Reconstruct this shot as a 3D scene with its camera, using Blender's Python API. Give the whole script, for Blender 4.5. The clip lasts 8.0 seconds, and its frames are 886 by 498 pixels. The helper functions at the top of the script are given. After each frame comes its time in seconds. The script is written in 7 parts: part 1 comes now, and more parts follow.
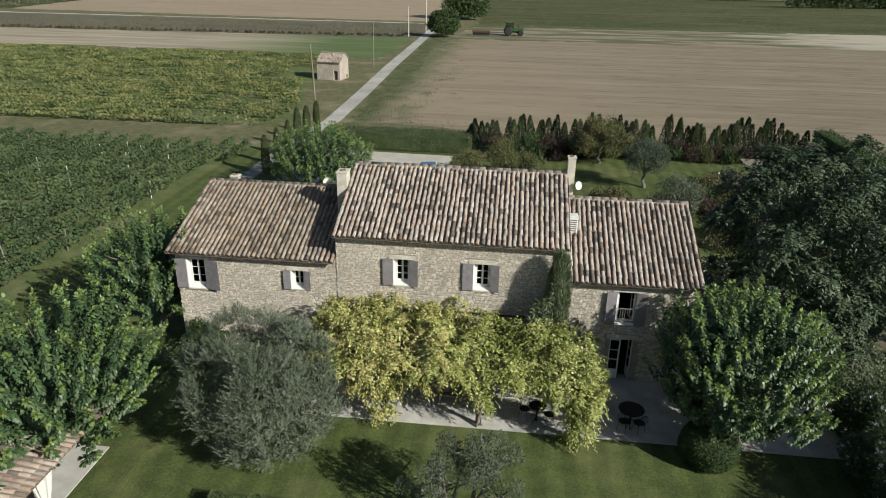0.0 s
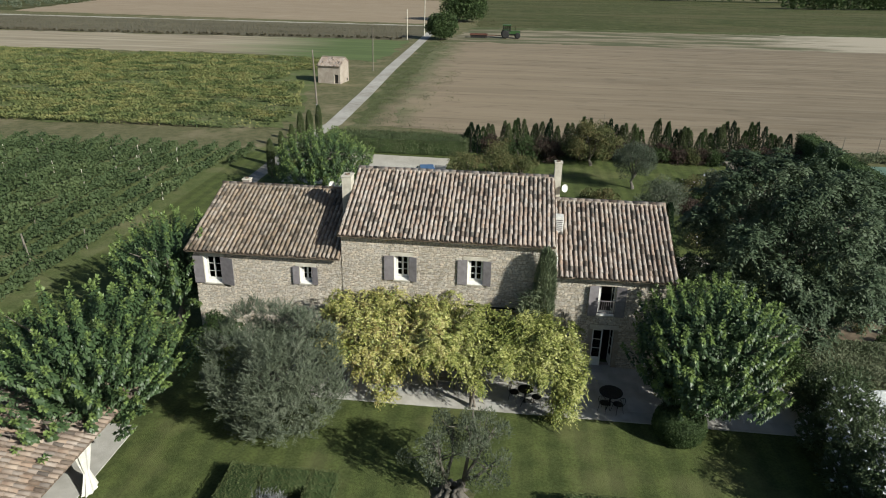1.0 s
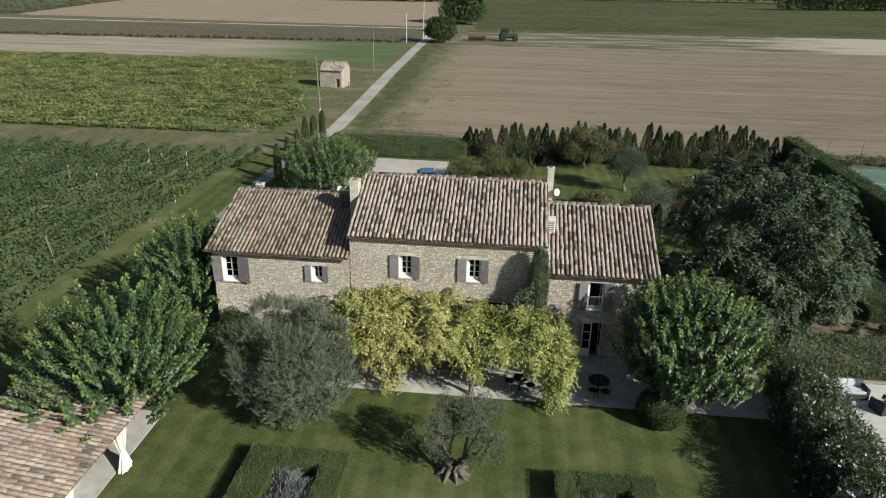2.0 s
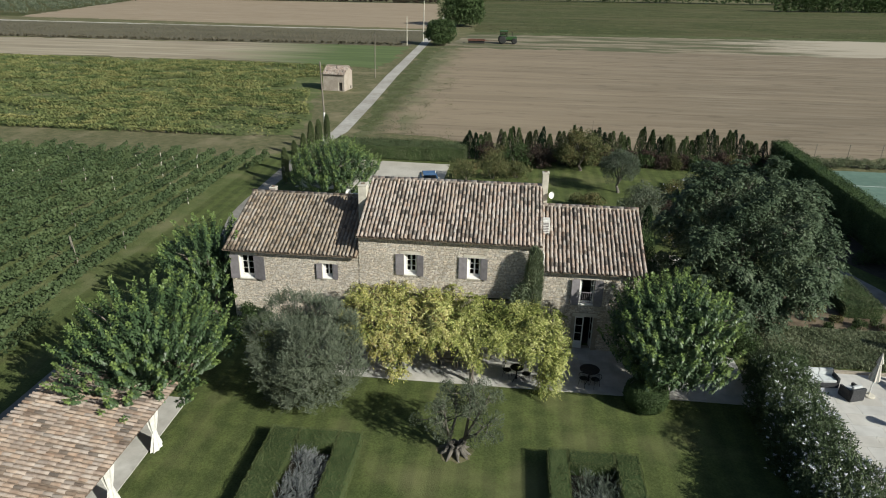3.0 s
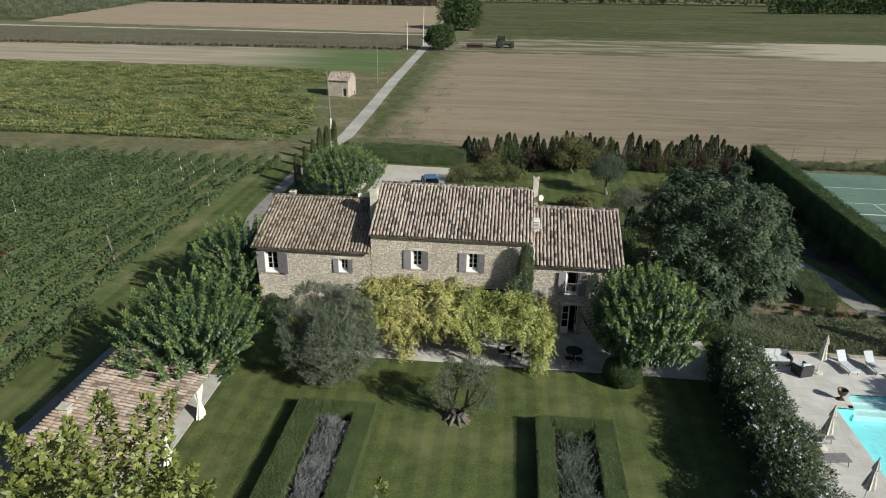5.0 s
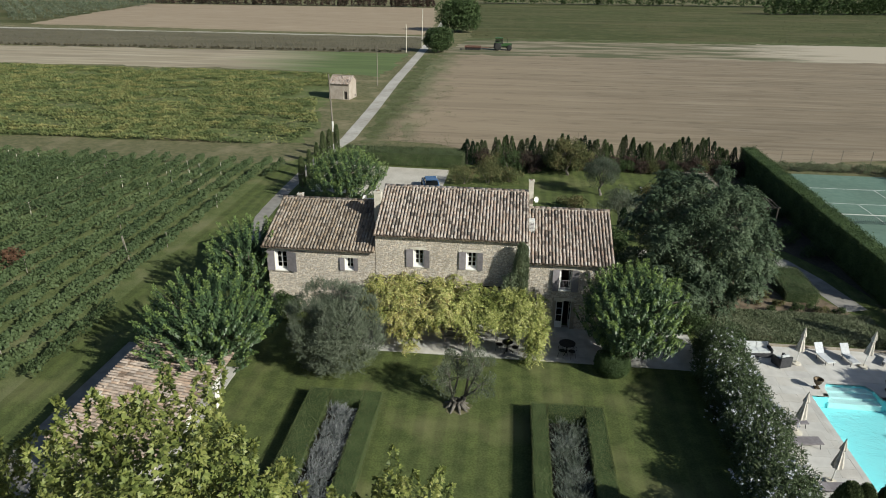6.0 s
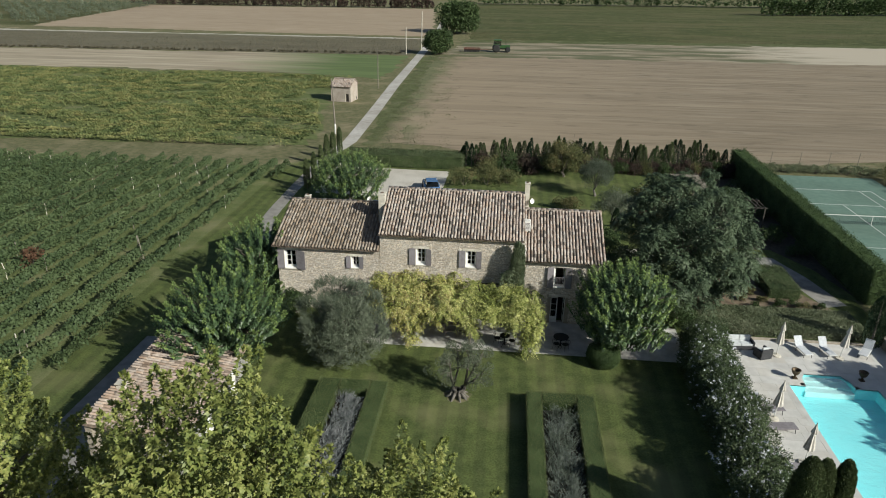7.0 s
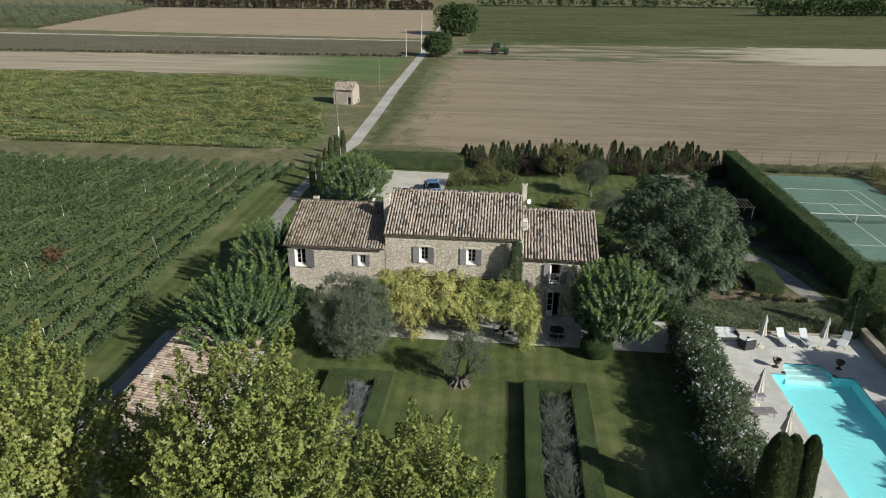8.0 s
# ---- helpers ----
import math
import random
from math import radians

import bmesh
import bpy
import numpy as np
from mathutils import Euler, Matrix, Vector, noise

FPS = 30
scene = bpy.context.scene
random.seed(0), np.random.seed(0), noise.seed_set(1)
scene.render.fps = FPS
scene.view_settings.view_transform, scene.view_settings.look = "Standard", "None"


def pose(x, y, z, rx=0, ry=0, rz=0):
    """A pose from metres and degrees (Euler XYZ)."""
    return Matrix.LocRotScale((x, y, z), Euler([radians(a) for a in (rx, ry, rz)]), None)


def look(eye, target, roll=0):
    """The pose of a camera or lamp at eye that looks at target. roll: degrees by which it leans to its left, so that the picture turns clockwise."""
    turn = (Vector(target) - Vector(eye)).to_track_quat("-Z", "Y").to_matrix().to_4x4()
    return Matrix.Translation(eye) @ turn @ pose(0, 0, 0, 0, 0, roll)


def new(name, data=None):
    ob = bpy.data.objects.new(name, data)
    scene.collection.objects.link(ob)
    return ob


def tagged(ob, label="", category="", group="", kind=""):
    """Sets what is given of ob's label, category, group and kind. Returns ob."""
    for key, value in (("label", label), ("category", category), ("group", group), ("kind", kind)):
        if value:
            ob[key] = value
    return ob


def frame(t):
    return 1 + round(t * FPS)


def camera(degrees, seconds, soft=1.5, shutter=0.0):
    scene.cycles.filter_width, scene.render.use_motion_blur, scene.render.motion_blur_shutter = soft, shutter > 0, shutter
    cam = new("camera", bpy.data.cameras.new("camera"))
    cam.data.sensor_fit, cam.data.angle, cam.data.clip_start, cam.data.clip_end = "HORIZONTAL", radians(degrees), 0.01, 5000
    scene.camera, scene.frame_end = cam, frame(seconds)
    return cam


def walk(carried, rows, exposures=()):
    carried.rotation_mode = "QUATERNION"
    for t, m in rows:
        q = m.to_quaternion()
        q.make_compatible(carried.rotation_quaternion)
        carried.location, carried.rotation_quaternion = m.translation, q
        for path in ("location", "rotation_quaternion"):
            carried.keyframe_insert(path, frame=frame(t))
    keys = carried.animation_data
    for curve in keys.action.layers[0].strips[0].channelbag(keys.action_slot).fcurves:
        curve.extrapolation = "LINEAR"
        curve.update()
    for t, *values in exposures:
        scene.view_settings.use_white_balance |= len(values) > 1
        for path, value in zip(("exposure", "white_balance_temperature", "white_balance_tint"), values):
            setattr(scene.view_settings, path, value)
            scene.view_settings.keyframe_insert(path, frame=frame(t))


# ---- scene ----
cam = camera(66.3, 8.0, 1.0)
PATH = [
    (0, (7.642, -27.082, 17.222), (7.454, -25.246, 16.45), 1.2),
    (0.5, (7.841, -28.336, 17.72), (7.656, -26.501, 16.946), 1.2),
    (1, (7.999, -29.608, 18.175), (7.815, -27.772, 17.403), 1.2),
    (1.5, (8.085, -30.809, 18.675), (7.902, -28.973, 17.903), 1.1),
    (3, (8.222, -34.527, 20.181), (8.043, -32.691, 19.409), 1.1),
    (3.5, (8.263, -35.753, 20.652), (8.084, -33.917, 19.878), 1.1),
    (4, (8.343, -36.926, 21.067), (8.166, -35.09, 20.294), 1.0),
    (4.5, (8.413, -38.117, 21.526), (8.236, -36.281, 20.753), 1.0),
    (6, (8.573, -41.632, 22.882), (8.401, -39.795, 22.109), 0.9),
    (6.5, (8.584, -42.833, 23.396), (8.414, -40.997, 22.622), 0.9),
    (7, (8.671, -44.064, 23.859), (8.502, -42.228, 23.085), 0.9),
    (7.5, (8.739, -45.339, 24.339), (8.569, -43.503, 23.564), 0.7),
    (8, (8.74, -46.696, 24.8), (8.572, -44.859, 24.026), 0.7),
]
walk(cam, [(t, look(eye, target, roll)) for t, eye, target, roll in PATH], [(0.0, 0.24, 6300, 5), (8.0, 0.24, 6300, 5)])

# ---- world, sun, exposure ----
SUN = Vector((1.5, -0.93, 1.0)).normalized()
world = bpy.data.worlds.new("sky")
scene.world = world
world.use_nodes = True
wn = world.node_tree.nodes
sky = wn.new("ShaderNodeTexSky")
sky.sky_type, sky.sun_disc = "NISHITA", False
sky.sun_elevation, sky.sun_rotation = math.asin(SUN.z), math.atan2(SUN.x, SUN.y)
world.node_tree.links.new(sky.outputs[0], wn["Background"].inputs[0])
wn["Background"].inputs[1].default_value = 0.058
sun = new("sun", bpy.data.lights.new("sun", "SUN"))
sun.data.energy, sun.data.angle, sun.data.color = 5.0, radians(0.5), (1.0, 0.96, 0.86)
sun.matrix_world = look(SUN * 80, (0, 0, 0))


# ---- materials ----
def links(m):
    t = m.node_tree
    return t.nodes, t.links.new


def ramp(n, stops):
    r = n.new("ShaderNodeValToRGB")
    while len(r.color_ramp.elements) < len(stops):
        r.color_ramp.elements.new(0.5)
    for e, (p, c) in zip(r.color_ramp.elements, stops):
        e.position, e.color = p, (*c, 1)
    return r


def piece_random(n, link):
    """A random number for each piece, whether it is an object or an island of a joined mesh."""
    info, geo, add = n.new("ShaderNodeObjectInfo"), n.new("ShaderNodeNewGeometry"), n.new("ShaderNodeMath")
    frac = n.new("ShaderNodeMath")
    frac.operation = "FRACT"
    link(info.outputs["Random"], add.inputs[0])
    link(geo.outputs["Random Per Island"], add.inputs[1])
    link(add.outputs[0], frac.inputs[0])
    return frac.outputs[0]


def mat(name, stops, scale=3.0, rough=0.85, bump=0.3, fine=25.0, big=0.35, bigscale=0.15, stretch=(1, 1, 1), pieces=0.0, metal=0.0, spec=0.3, big_dark=(0.55, 0.5, 0.45), dark_share=0.0):
    """A grained surface: noise at the given scale between the stops, larger stains, fine relief, and a spread of tone from piece to piece."""
    m = bpy.data.materials.new(name)
    m.use_nodes = True
    n, link = links(m)
    b = n["Principled BSDF"]
    b.inputs["Roughness"].default_value, b.inputs["Metallic"].default_value = rough, metal
    b.inputs["Specular IOR Level"].default_value = spec
    geo, mp = n.new("ShaderNodeNewGeometry"), n.new("ShaderNodeMapping")
    mp.inputs["Scale"].default_value = stretch
    link(geo.outputs["Position"], mp.inputs["Vector"])
    a, c, d = (n.new("ShaderNodeTexNoise") for _ in range(3))
    for tex, s, det in ((a, scale, 6), (c, bigscale, 4), (d, fine, 3)):
        tex.inputs["Scale"].default_value, tex.inputs["Detail"].default_value = s, det
        link(mp.outputs[0], tex.inputs["Vector"])
    r = ramp(n, stops)
    link(a.outputs[0], r.inputs[0])
    mix = n.new("ShaderNodeMix")
    mix.data_type, mix.blend_type = "RGBA", "MULTIPLY"
    rr = ramp(n, [(0.35, big_dark), (0.62, (1.05, 1.04, 1.03))])
    link(c.outputs[0], rr.inputs[0])
    mix.inputs[0].default_value = big
    link(r.outputs[0], mix.inputs[6])
    link(rr.outputs[0], mix.inputs[7])
    out = mix.outputs[2]
    if pieces:
        hsv = n.new("ShaderNodeHueSaturation")
        val, hue = n.new("ShaderNodeMapRange"), n.new("ShaderNodeMapRange")
        p = piece_random(n, link)
        if dark_share:
            rv = ramp(n, [(0.0, (1 - 2.2 * pieces,) * 3), (dark_share, (1 - 1.4 * pieces,) * 3), (dark_share + 0.03, (1 - 0.55 * pieces,) * 3), (1.0, (1 + 0.5 * pieces,) * 3)])
            link(p, rv.inputs[0])
            link(rv.outputs[0], val.inputs[0])
            val.inputs[3].default_value, val.inputs[4].default_value = 0.0, 1.0
            val.clamp = False
        else:
            link(p, val.inputs[0])
            val.inputs[3].default_value, val.inputs[4].default_value = 1 - pieces, 1 + pieces * 0.7
        link(val.outputs[0], hsv.inputs["Value"])
        mul, fr = n.new("ShaderNodeMath"), n.new("ShaderNodeMath")
        mul.operation, fr.operation = "MULTIPLY", "FRACT"
        mul.inputs[1].default_value = 7.31
        link(p, mul.inputs[0])
        link(mul.outputs[0], fr.inputs[0])
        link(fr.outputs[0], hue.inputs[0])
        hue.inputs[3].default_value, hue.inputs[4].default_value = 0.7, 1.2
        link(hue.outputs[0], hsv.inputs["Saturation"])
        link(out, hsv.inputs["Color"])
        out = hsv.outputs[0]
    link(out, b.inputs["Base Color"])
    bp = n.new("ShaderNodeBump")
    bp.inputs["Strength"].default_value, bp.inputs["Distance"].default_value = bump, 0.05
    link(d.outputs[0], bp.inputs["Height"])
    link(bp.outputs[0], b.inputs["Normal"])
    return m


def leaf_mat(name, colours, through_light=0.3, rough=0.6, patch=0.35, vary=0.8, sheen=0.15, patch_scale=0.7):
    """Leaves: each one takes its own tone between the colours, with lighter and darker patches of the crown, and lets some light through."""
    m = bpy.data.materials.new(name)
    m.use_nodes = True
    n, link = links(m)
    b = n["Principled BSDF"]
    b.inputs["Roughness"].default_value = rough
    b.inputs["Specular IOR Level"].default_value = sheen
    blue = [(c[0], c[1], c[2] * 1.22) for c in colours]
    p = piece_random(n, link)
    geo, tex = n.new("ShaderNodeNewGeometry"), n.new("ShaderNodeTexNoise")
    tex.inputs["Scale"].default_value = patch_scale
    link(geo.outputs["Position"], tex.inputs["Vector"])
    mr, add = n.new("ShaderNodeMapRange"), n.new("ShaderNodeMath")
    link(tex.outputs[0], mr.inputs[0])
    mr.inputs[1].default_value, mr.inputs[2].default_value = 0.3, 0.7
    mr.inputs[3].default_value, mr.inputs[4].default_value = -patch, patch
    own = n.new("ShaderNodeMath")
    own.operation = "MULTIPLY_ADD"
    own.inputs[1].default_value, own.inputs[2].default_value = vary, (1 - vary) / 2
    link(p, own.inputs[0])
    link(own.outputs[0], add.inputs[0])
    link(mr.outputs[0], add.inputs[1])
    r = ramp(n, [(i / (len(colours) - 1), c) for i, c in enumerate(blue)])
    link(add.outputs[0], r.inputs[0])
    link(r.outputs[0], b.inputs["Base Color"])
    tl, mx = n.new("ShaderNodeBsdfTranslucent"), n.new("ShaderNodeMixShader")
    link(r.outputs[0], tl.inputs[0])
    mx.inputs[0].default_value = through_light
    link(b.outputs[0], mx.inputs[1])
    link(tl.outputs[0], mx.inputs[2])
    link(mx.outputs[0], n["Material Output"].inputs[0])
    return m


def gloss(n, link, relief=None):
    """How much a clear sheet mirrors: little when seen squarely, more along it."""
    lw, pw, ma = n.new("ShaderNodeLayerWeight"), n.new("ShaderNodeMath"), n.new("ShaderNodeMath")
    lw.inputs[0].default_value = 0.5
    pw.operation, ma.operation = "POWER", "MULTIPLY_ADD"
    pw.inputs[1].default_value = 4.0
    ma.inputs[1].default_value, ma.inputs[2].default_value = 0.85, 0.03
    if relief:
        link(relief.outputs[0], lw.inputs["Normal"])
    link(lw.outputs["Facing"], pw.inputs[0])
    link(pw.outputs[0], ma.inputs[0])
    return ma.outputs[0]


def glass_mat(name, tint=(0.02, 0.025, 0.03)):
    m = bpy.data.materials.new(name)
    m.use_nodes = True
    n, link = links(m)
    tr, gl, mx = (n.new("ShaderNode" + k) for k in ("BsdfTransparent", "BsdfGlossy", "MixShader"))
    tr.inputs[0].default_value = (0.55, 0.58, 0.58, 1)
    gl.inputs[1].default_value = 0.03
    link(gloss(n, link), mx.inputs[0])
    link(tr.outputs[0], mx.inputs[1])
    link(gl.outputs[0], mx.inputs[2])
    link(mx.outputs[0], n["Material Output"].inputs[0])
    return m


def water_mat():
    m = bpy.data.materials.new("pool_water")
    m.use_nodes = True
    n, link = links(m)
    tr, gl, mx = (n.new("ShaderNode" + k) for k in ("BsdfTransparent", "BsdfGlossy", "MixShader"))
    tr.inputs[0].default_value = (0.86, 0.985, 0.99, 1)
    gl.inputs[1].default_value = 0.05
    geo, tex, bp = n.new("ShaderNodeNewGeometry"), n.new("ShaderNodeTexNoise"), n.new("ShaderNodeBump")
    tex.inputs["Scale"].default_value = 3.5
    link(geo.outputs["Position"], tex.inputs["Vector"])
    link(tex.outputs[0], bp.inputs["Height"])
    bp.inputs["Strength"].default_value, bp.inputs["Distance"].default_value = 0.7, 0.14
    link(bp.outputs[0], gl.inputs["Normal"])
    link(gloss(n, link, bp), mx.inputs[0])
    link(tr.outputs[0], mx.inputs[1])
    link(gl.outputs[0], mx.inputs[2])
    link(mx.outputs[0], n["Material Output"].inputs[0])
    return m


def lawn_mat(name, dark, light, dry, stripe=0.0):
    m = mat(name, [(0.3, dark), (0.7, light)], scale=1.2, rough=0.9, bump=0.8, fine=30, big=0.55, bigscale=9.0, spec=0.1)
    n, link = links(m)
    b = n["Principled BSDF"]
    src = b.inputs["Base Color"].links[0].from_socket
    geo, big = n.new("ShaderNodeNewGeometry"), n.new("ShaderNodeTexNoise")
    big.inputs["Scale"].default_value, big.inputs["Detail"].default_value = 0.22, 5
    link(geo.outputs["Position"], big.inputs["Vector"])
    rr = ramp(n, [(0.52, (0, 0, 0)), (0.75, (1, 1, 1))])
    link(big.outputs[0], rr.inputs[0])
    mx = n.new("ShaderNodeMix")
    mx.data_type = "RGBA"
    link(rr.outputs[0], mx.inputs[0])
    link(src, mx.inputs[6])
    mx.inputs[7].default_value = (*dry, 1)
    out = mx.outputs[2]
    if stripe:
        wv, st, mm = n.new("ShaderNodeTexWave"), n.new("ShaderNodeMix"), n.new("ShaderNodeMapping")
        wv.wave_type, wv.bands_direction = "BANDS", "X"
        wv.inputs["Scale"].default_value, wv.inputs["Distortion"].default_value = 0.27, 0.7
        wv.inputs["Detail"].default_value = 3
        link(geo.outputs["Position"], wv.inputs["Vector"])
        rw = ramp(n, [(0.3, (1 - stripe,) * 3), (0.7, (1 + stripe, 1 + stripe, 1 + stripe * 0.4))])
        link(wv.outputs[0], rw.inputs[0])
        st.data_type, st.blend_type = "RGBA", "MULTIPLY"
        st.inputs[0].default_value = 1.0
        link(out, st.inputs[6])
        link(rw.outputs[0], st.inputs[7])
        out = st.outputs[2]
    link(out, b.inputs["Base Color"])
    return m



def drift(n, link, axis, start, end, wander=0.0, scale=(0.02, 0.3, 1.0)):
    """How far a place lies between two coordinates along an axis, with an uneven front."""
    geo, sep, mr = n.new("ShaderNodeNewGeometry"), n.new("ShaderNodeSeparateXYZ"), n.new("ShaderNodeMapRange")
    link(geo.outputs["Position"], sep.inputs[0])
    mp, tex, add = n.new("ShaderNodeMapping"), n.new("ShaderNodeTexNoise"), n.new("ShaderNodeMath")
    mp.inputs["Scale"].default_value = scale
    tex.inputs["Scale"].default_value, tex.inputs["Detail"].default_value = 1.0, 5
    link(geo.outputs["Position"], mp.inputs["Vector"])
    link(mp.outputs[0], tex.inputs["Vector"])
    add.operation = "MULTIPLY_ADD"
    add.inputs[1].default_value = wander * 2
    link(tex.outputs[0], add.inputs[0])
    link(sep.outputs[axis], add.inputs[2])
    link(add.outputs[0], mr.inputs[0])
    mr.inputs[1].default_value, mr.inputs[2].default_value = start + wander, end + wander
    return mr.outputs[0]


def blend(n, link, share, a, b, kind="MIX"):
    """Two colours or sockets mixed by a share."""
    mx = n.new("ShaderNodeMix")
    mx.data_type, mx.blend_type = "RGBA", kind
    for socket, value in ((mx.inputs[0], share), (mx.inputs[6], a), (mx.inputs[7], b)):
        if isinstance(value, (int, float)):
            socket.default_value = value
        elif isinstance(value, tuple):
            socket.default_value = (*value, 1)
        else:
            link(value, socket)
    return mx.outputs[2]


def streaks(n, link, size, low, high, bright=1.0, dark=0.7):
    """Long uneven streaks as wheels and tines leave them: a factor for the soil's colour."""
    geo, mp, tex = n.new("ShaderNodeNewGeometry"), n.new("ShaderNodeMapping"), n.new("ShaderNodeTexNoise")
    mp.inputs["Scale"].default_value = size
    mp.inputs["Rotation"].default_value = (0, 0, radians(-3))
    tex.inputs["Scale"].default_value, tex.inputs["Detail"].default_value = 1.0, 4
    link(geo.outputs["Position"], mp.inputs["Vector"])
    link(mp.outputs[0], tex.inputs["Vector"])
    r = ramp(n, [(low, (dark,) * 3), (high, (bright,) * 3)])
    link(tex.outputs[0], r.inputs[0])
    return r.outputs[0]


def plough_mat():
    """Harrowed soil: fine tine marks, broken darker furrows, and redder earth towards the lane."""
    m = mat("ploughed_soil", [(0.3, (0.195, 0.152, 0.105)), (0.5, (0.238, 0.19, 0.133)), (0.7, (0.275, 0.226, 0.165))], scale=0.9, bump=0.8, fine=5, big=0.5, bigscale=0.22, stretch=(0.09, 0.8, 1), big_dark=(0.82, 0.8, 0.77))
    n, link = links(m)
    b = n["Principled BSDF"]
    out = b.inputs["Base Color"].links[0].from_socket
    out = blend(n, link, drift(n, link, 0, 45, -8, 16, (0.05, 0.12, 1)), out, (0.272, 0.212, 0.145))
    out = blend(n, link, drift(n, link, 0, -4.0, -10.0, 6.5, (0.22, 0.12, 1)), out, (0.14, 0.142, 0.07))
    out = blend(n, link, 0.9, out, streaks(n, link, (0.012, 0.22, 1), 0.38, 0.58, 1.06, 0.88), "MULTIPLY")
    out = blend(n, link, 0.8, out, streaks(n, link, (0.045, 0.6, 1), 0.33, 0.42, 1.0, 0.7), "MULTIPLY")
    out = blend(n, link, 0.8, out, streaks(n, link, (0.2, 0.5, 1), 0.3, 0.42, 1.0, 0.68), "MULTIPLY")
    link(out, b.inputs["Base Color"])
    return m


def stubble_mat():
    """Dry stubble with rough green regrowth in long streaks, paler and barer far from the lane."""
    m = mat("streaked_stubble", [(0.35, (0.225, 0.186, 0.125)), (0.5, (0.27, 0.225, 0.158)), (0.65, (0.33, 0.282, 0.205))], scale=0.6, bump=0.4, fine=6, bigscale=0.12, stretch=(0.1, 1, 1))
    n, link = links(m)
    b = n["Principled BSDF"]
    out = b.inputs["Base Color"].links[0].from_socket
    out = blend(n, link, drift(n, link, 0, 60, 92, 25, (0.02, 0.15, 1)), out, (0.42, 0.365, 0.285))
    grown = blend(n, link, streaks(n, link, (0.035, 0.16, 1), 0.45, 0.54, 1.0, 0.0), (0.105, 0.108, 0.055), out)
    grown = blend(n, link, streaks(n, link, (0.09, 0.6, 1), 0.4, 0.47, 1.0, 0.25), (0.12, 0.11, 0.062), grown)
    out = blend(n, link, drift(n, link, 0, 75, 105, 25, (0.02, 0.2, 1)), grown, out)
    link(out, b.inputs["Base Color"])
    return m


def far_meadow_mat():
    """Uncut meadow: dull green with brown streaks of dry stalks."""
    m = lawn_mat("green_field", (0.06, 0.072, 0.03), (0.096, 0.108, 0.045), (0.132, 0.128, 0.062))
    n, link = links(m)
    b = n["Principled BSDF"]
    out = b.inputs["Base Color"].links[0].from_socket
    out = blend(n, link, streaks(n, link, (0.02, 0.07, 1), 0.46, 0.62, 0.75, 0.0), out, (0.12, 0.108, 0.056))
    out = blend(n, link, 0.8, out, streaks(n, link, (0.05, 0.4, 1), 0.36, 0.56, 1.08, 0.78), "MULTIPLY")
    link(out, b.inputs["Base Color"])
    return m


def turning_strip_mat():
    """Tan stubble that passes into fresh grass towards the lane."""
    m = mat("dry_stubble", [(0.3, (0.3, 0.25, 0.175)), (0.7, (0.42, 0.36, 0.27))], scale=0.5, bump=0.4, fine=6, bigscale=0.2, stretch=(0.12, 1, 1))
    n, link = links(m)
    b = n["Principled BSDF"]
    out = b.inputs["Base Color"].links[0].from_socket
    out = blend(n, link, drift(n, link, 0, -64, -36, 18, (0.03, 0.25, 1)), out, (0.11, 0.147, 0.052))
    out = blend(n, link, 0.8, out, streaks(n, link, (0.03, 0.35, 1), 0.4, 0.56, 1.06, 0.8), "MULTIPLY")
    link(out, b.inputs["Base Color"])
    return m


def margin_mat():
    """Field margin: grass by the lane, weeds and bare soil towards the plough."""
    m = lawn_mat("verge_grass", (0.088, 0.106, 0.046), (0.138, 0.152, 0.07), (0.19, 0.18, 0.105))
    n, link = links(m)
    b = n["Principled BSDF"]
    out = b.inputs["Base Color"].links[0].from_socket
    out = blend(n, link, drift(n, link, 0, -10.5, -7.5, 2.6, (0.3, 0.18, 1)), out, (0.262, 0.21, 0.145))
    out = blend(n, link, 0.9, out, streaks(n, link, (0.35, 0.3, 1), 0.36, 0.52, 1.0, 0.78), "MULTIPLY")
    link(out, b.inputs["Base Color"])
    return m


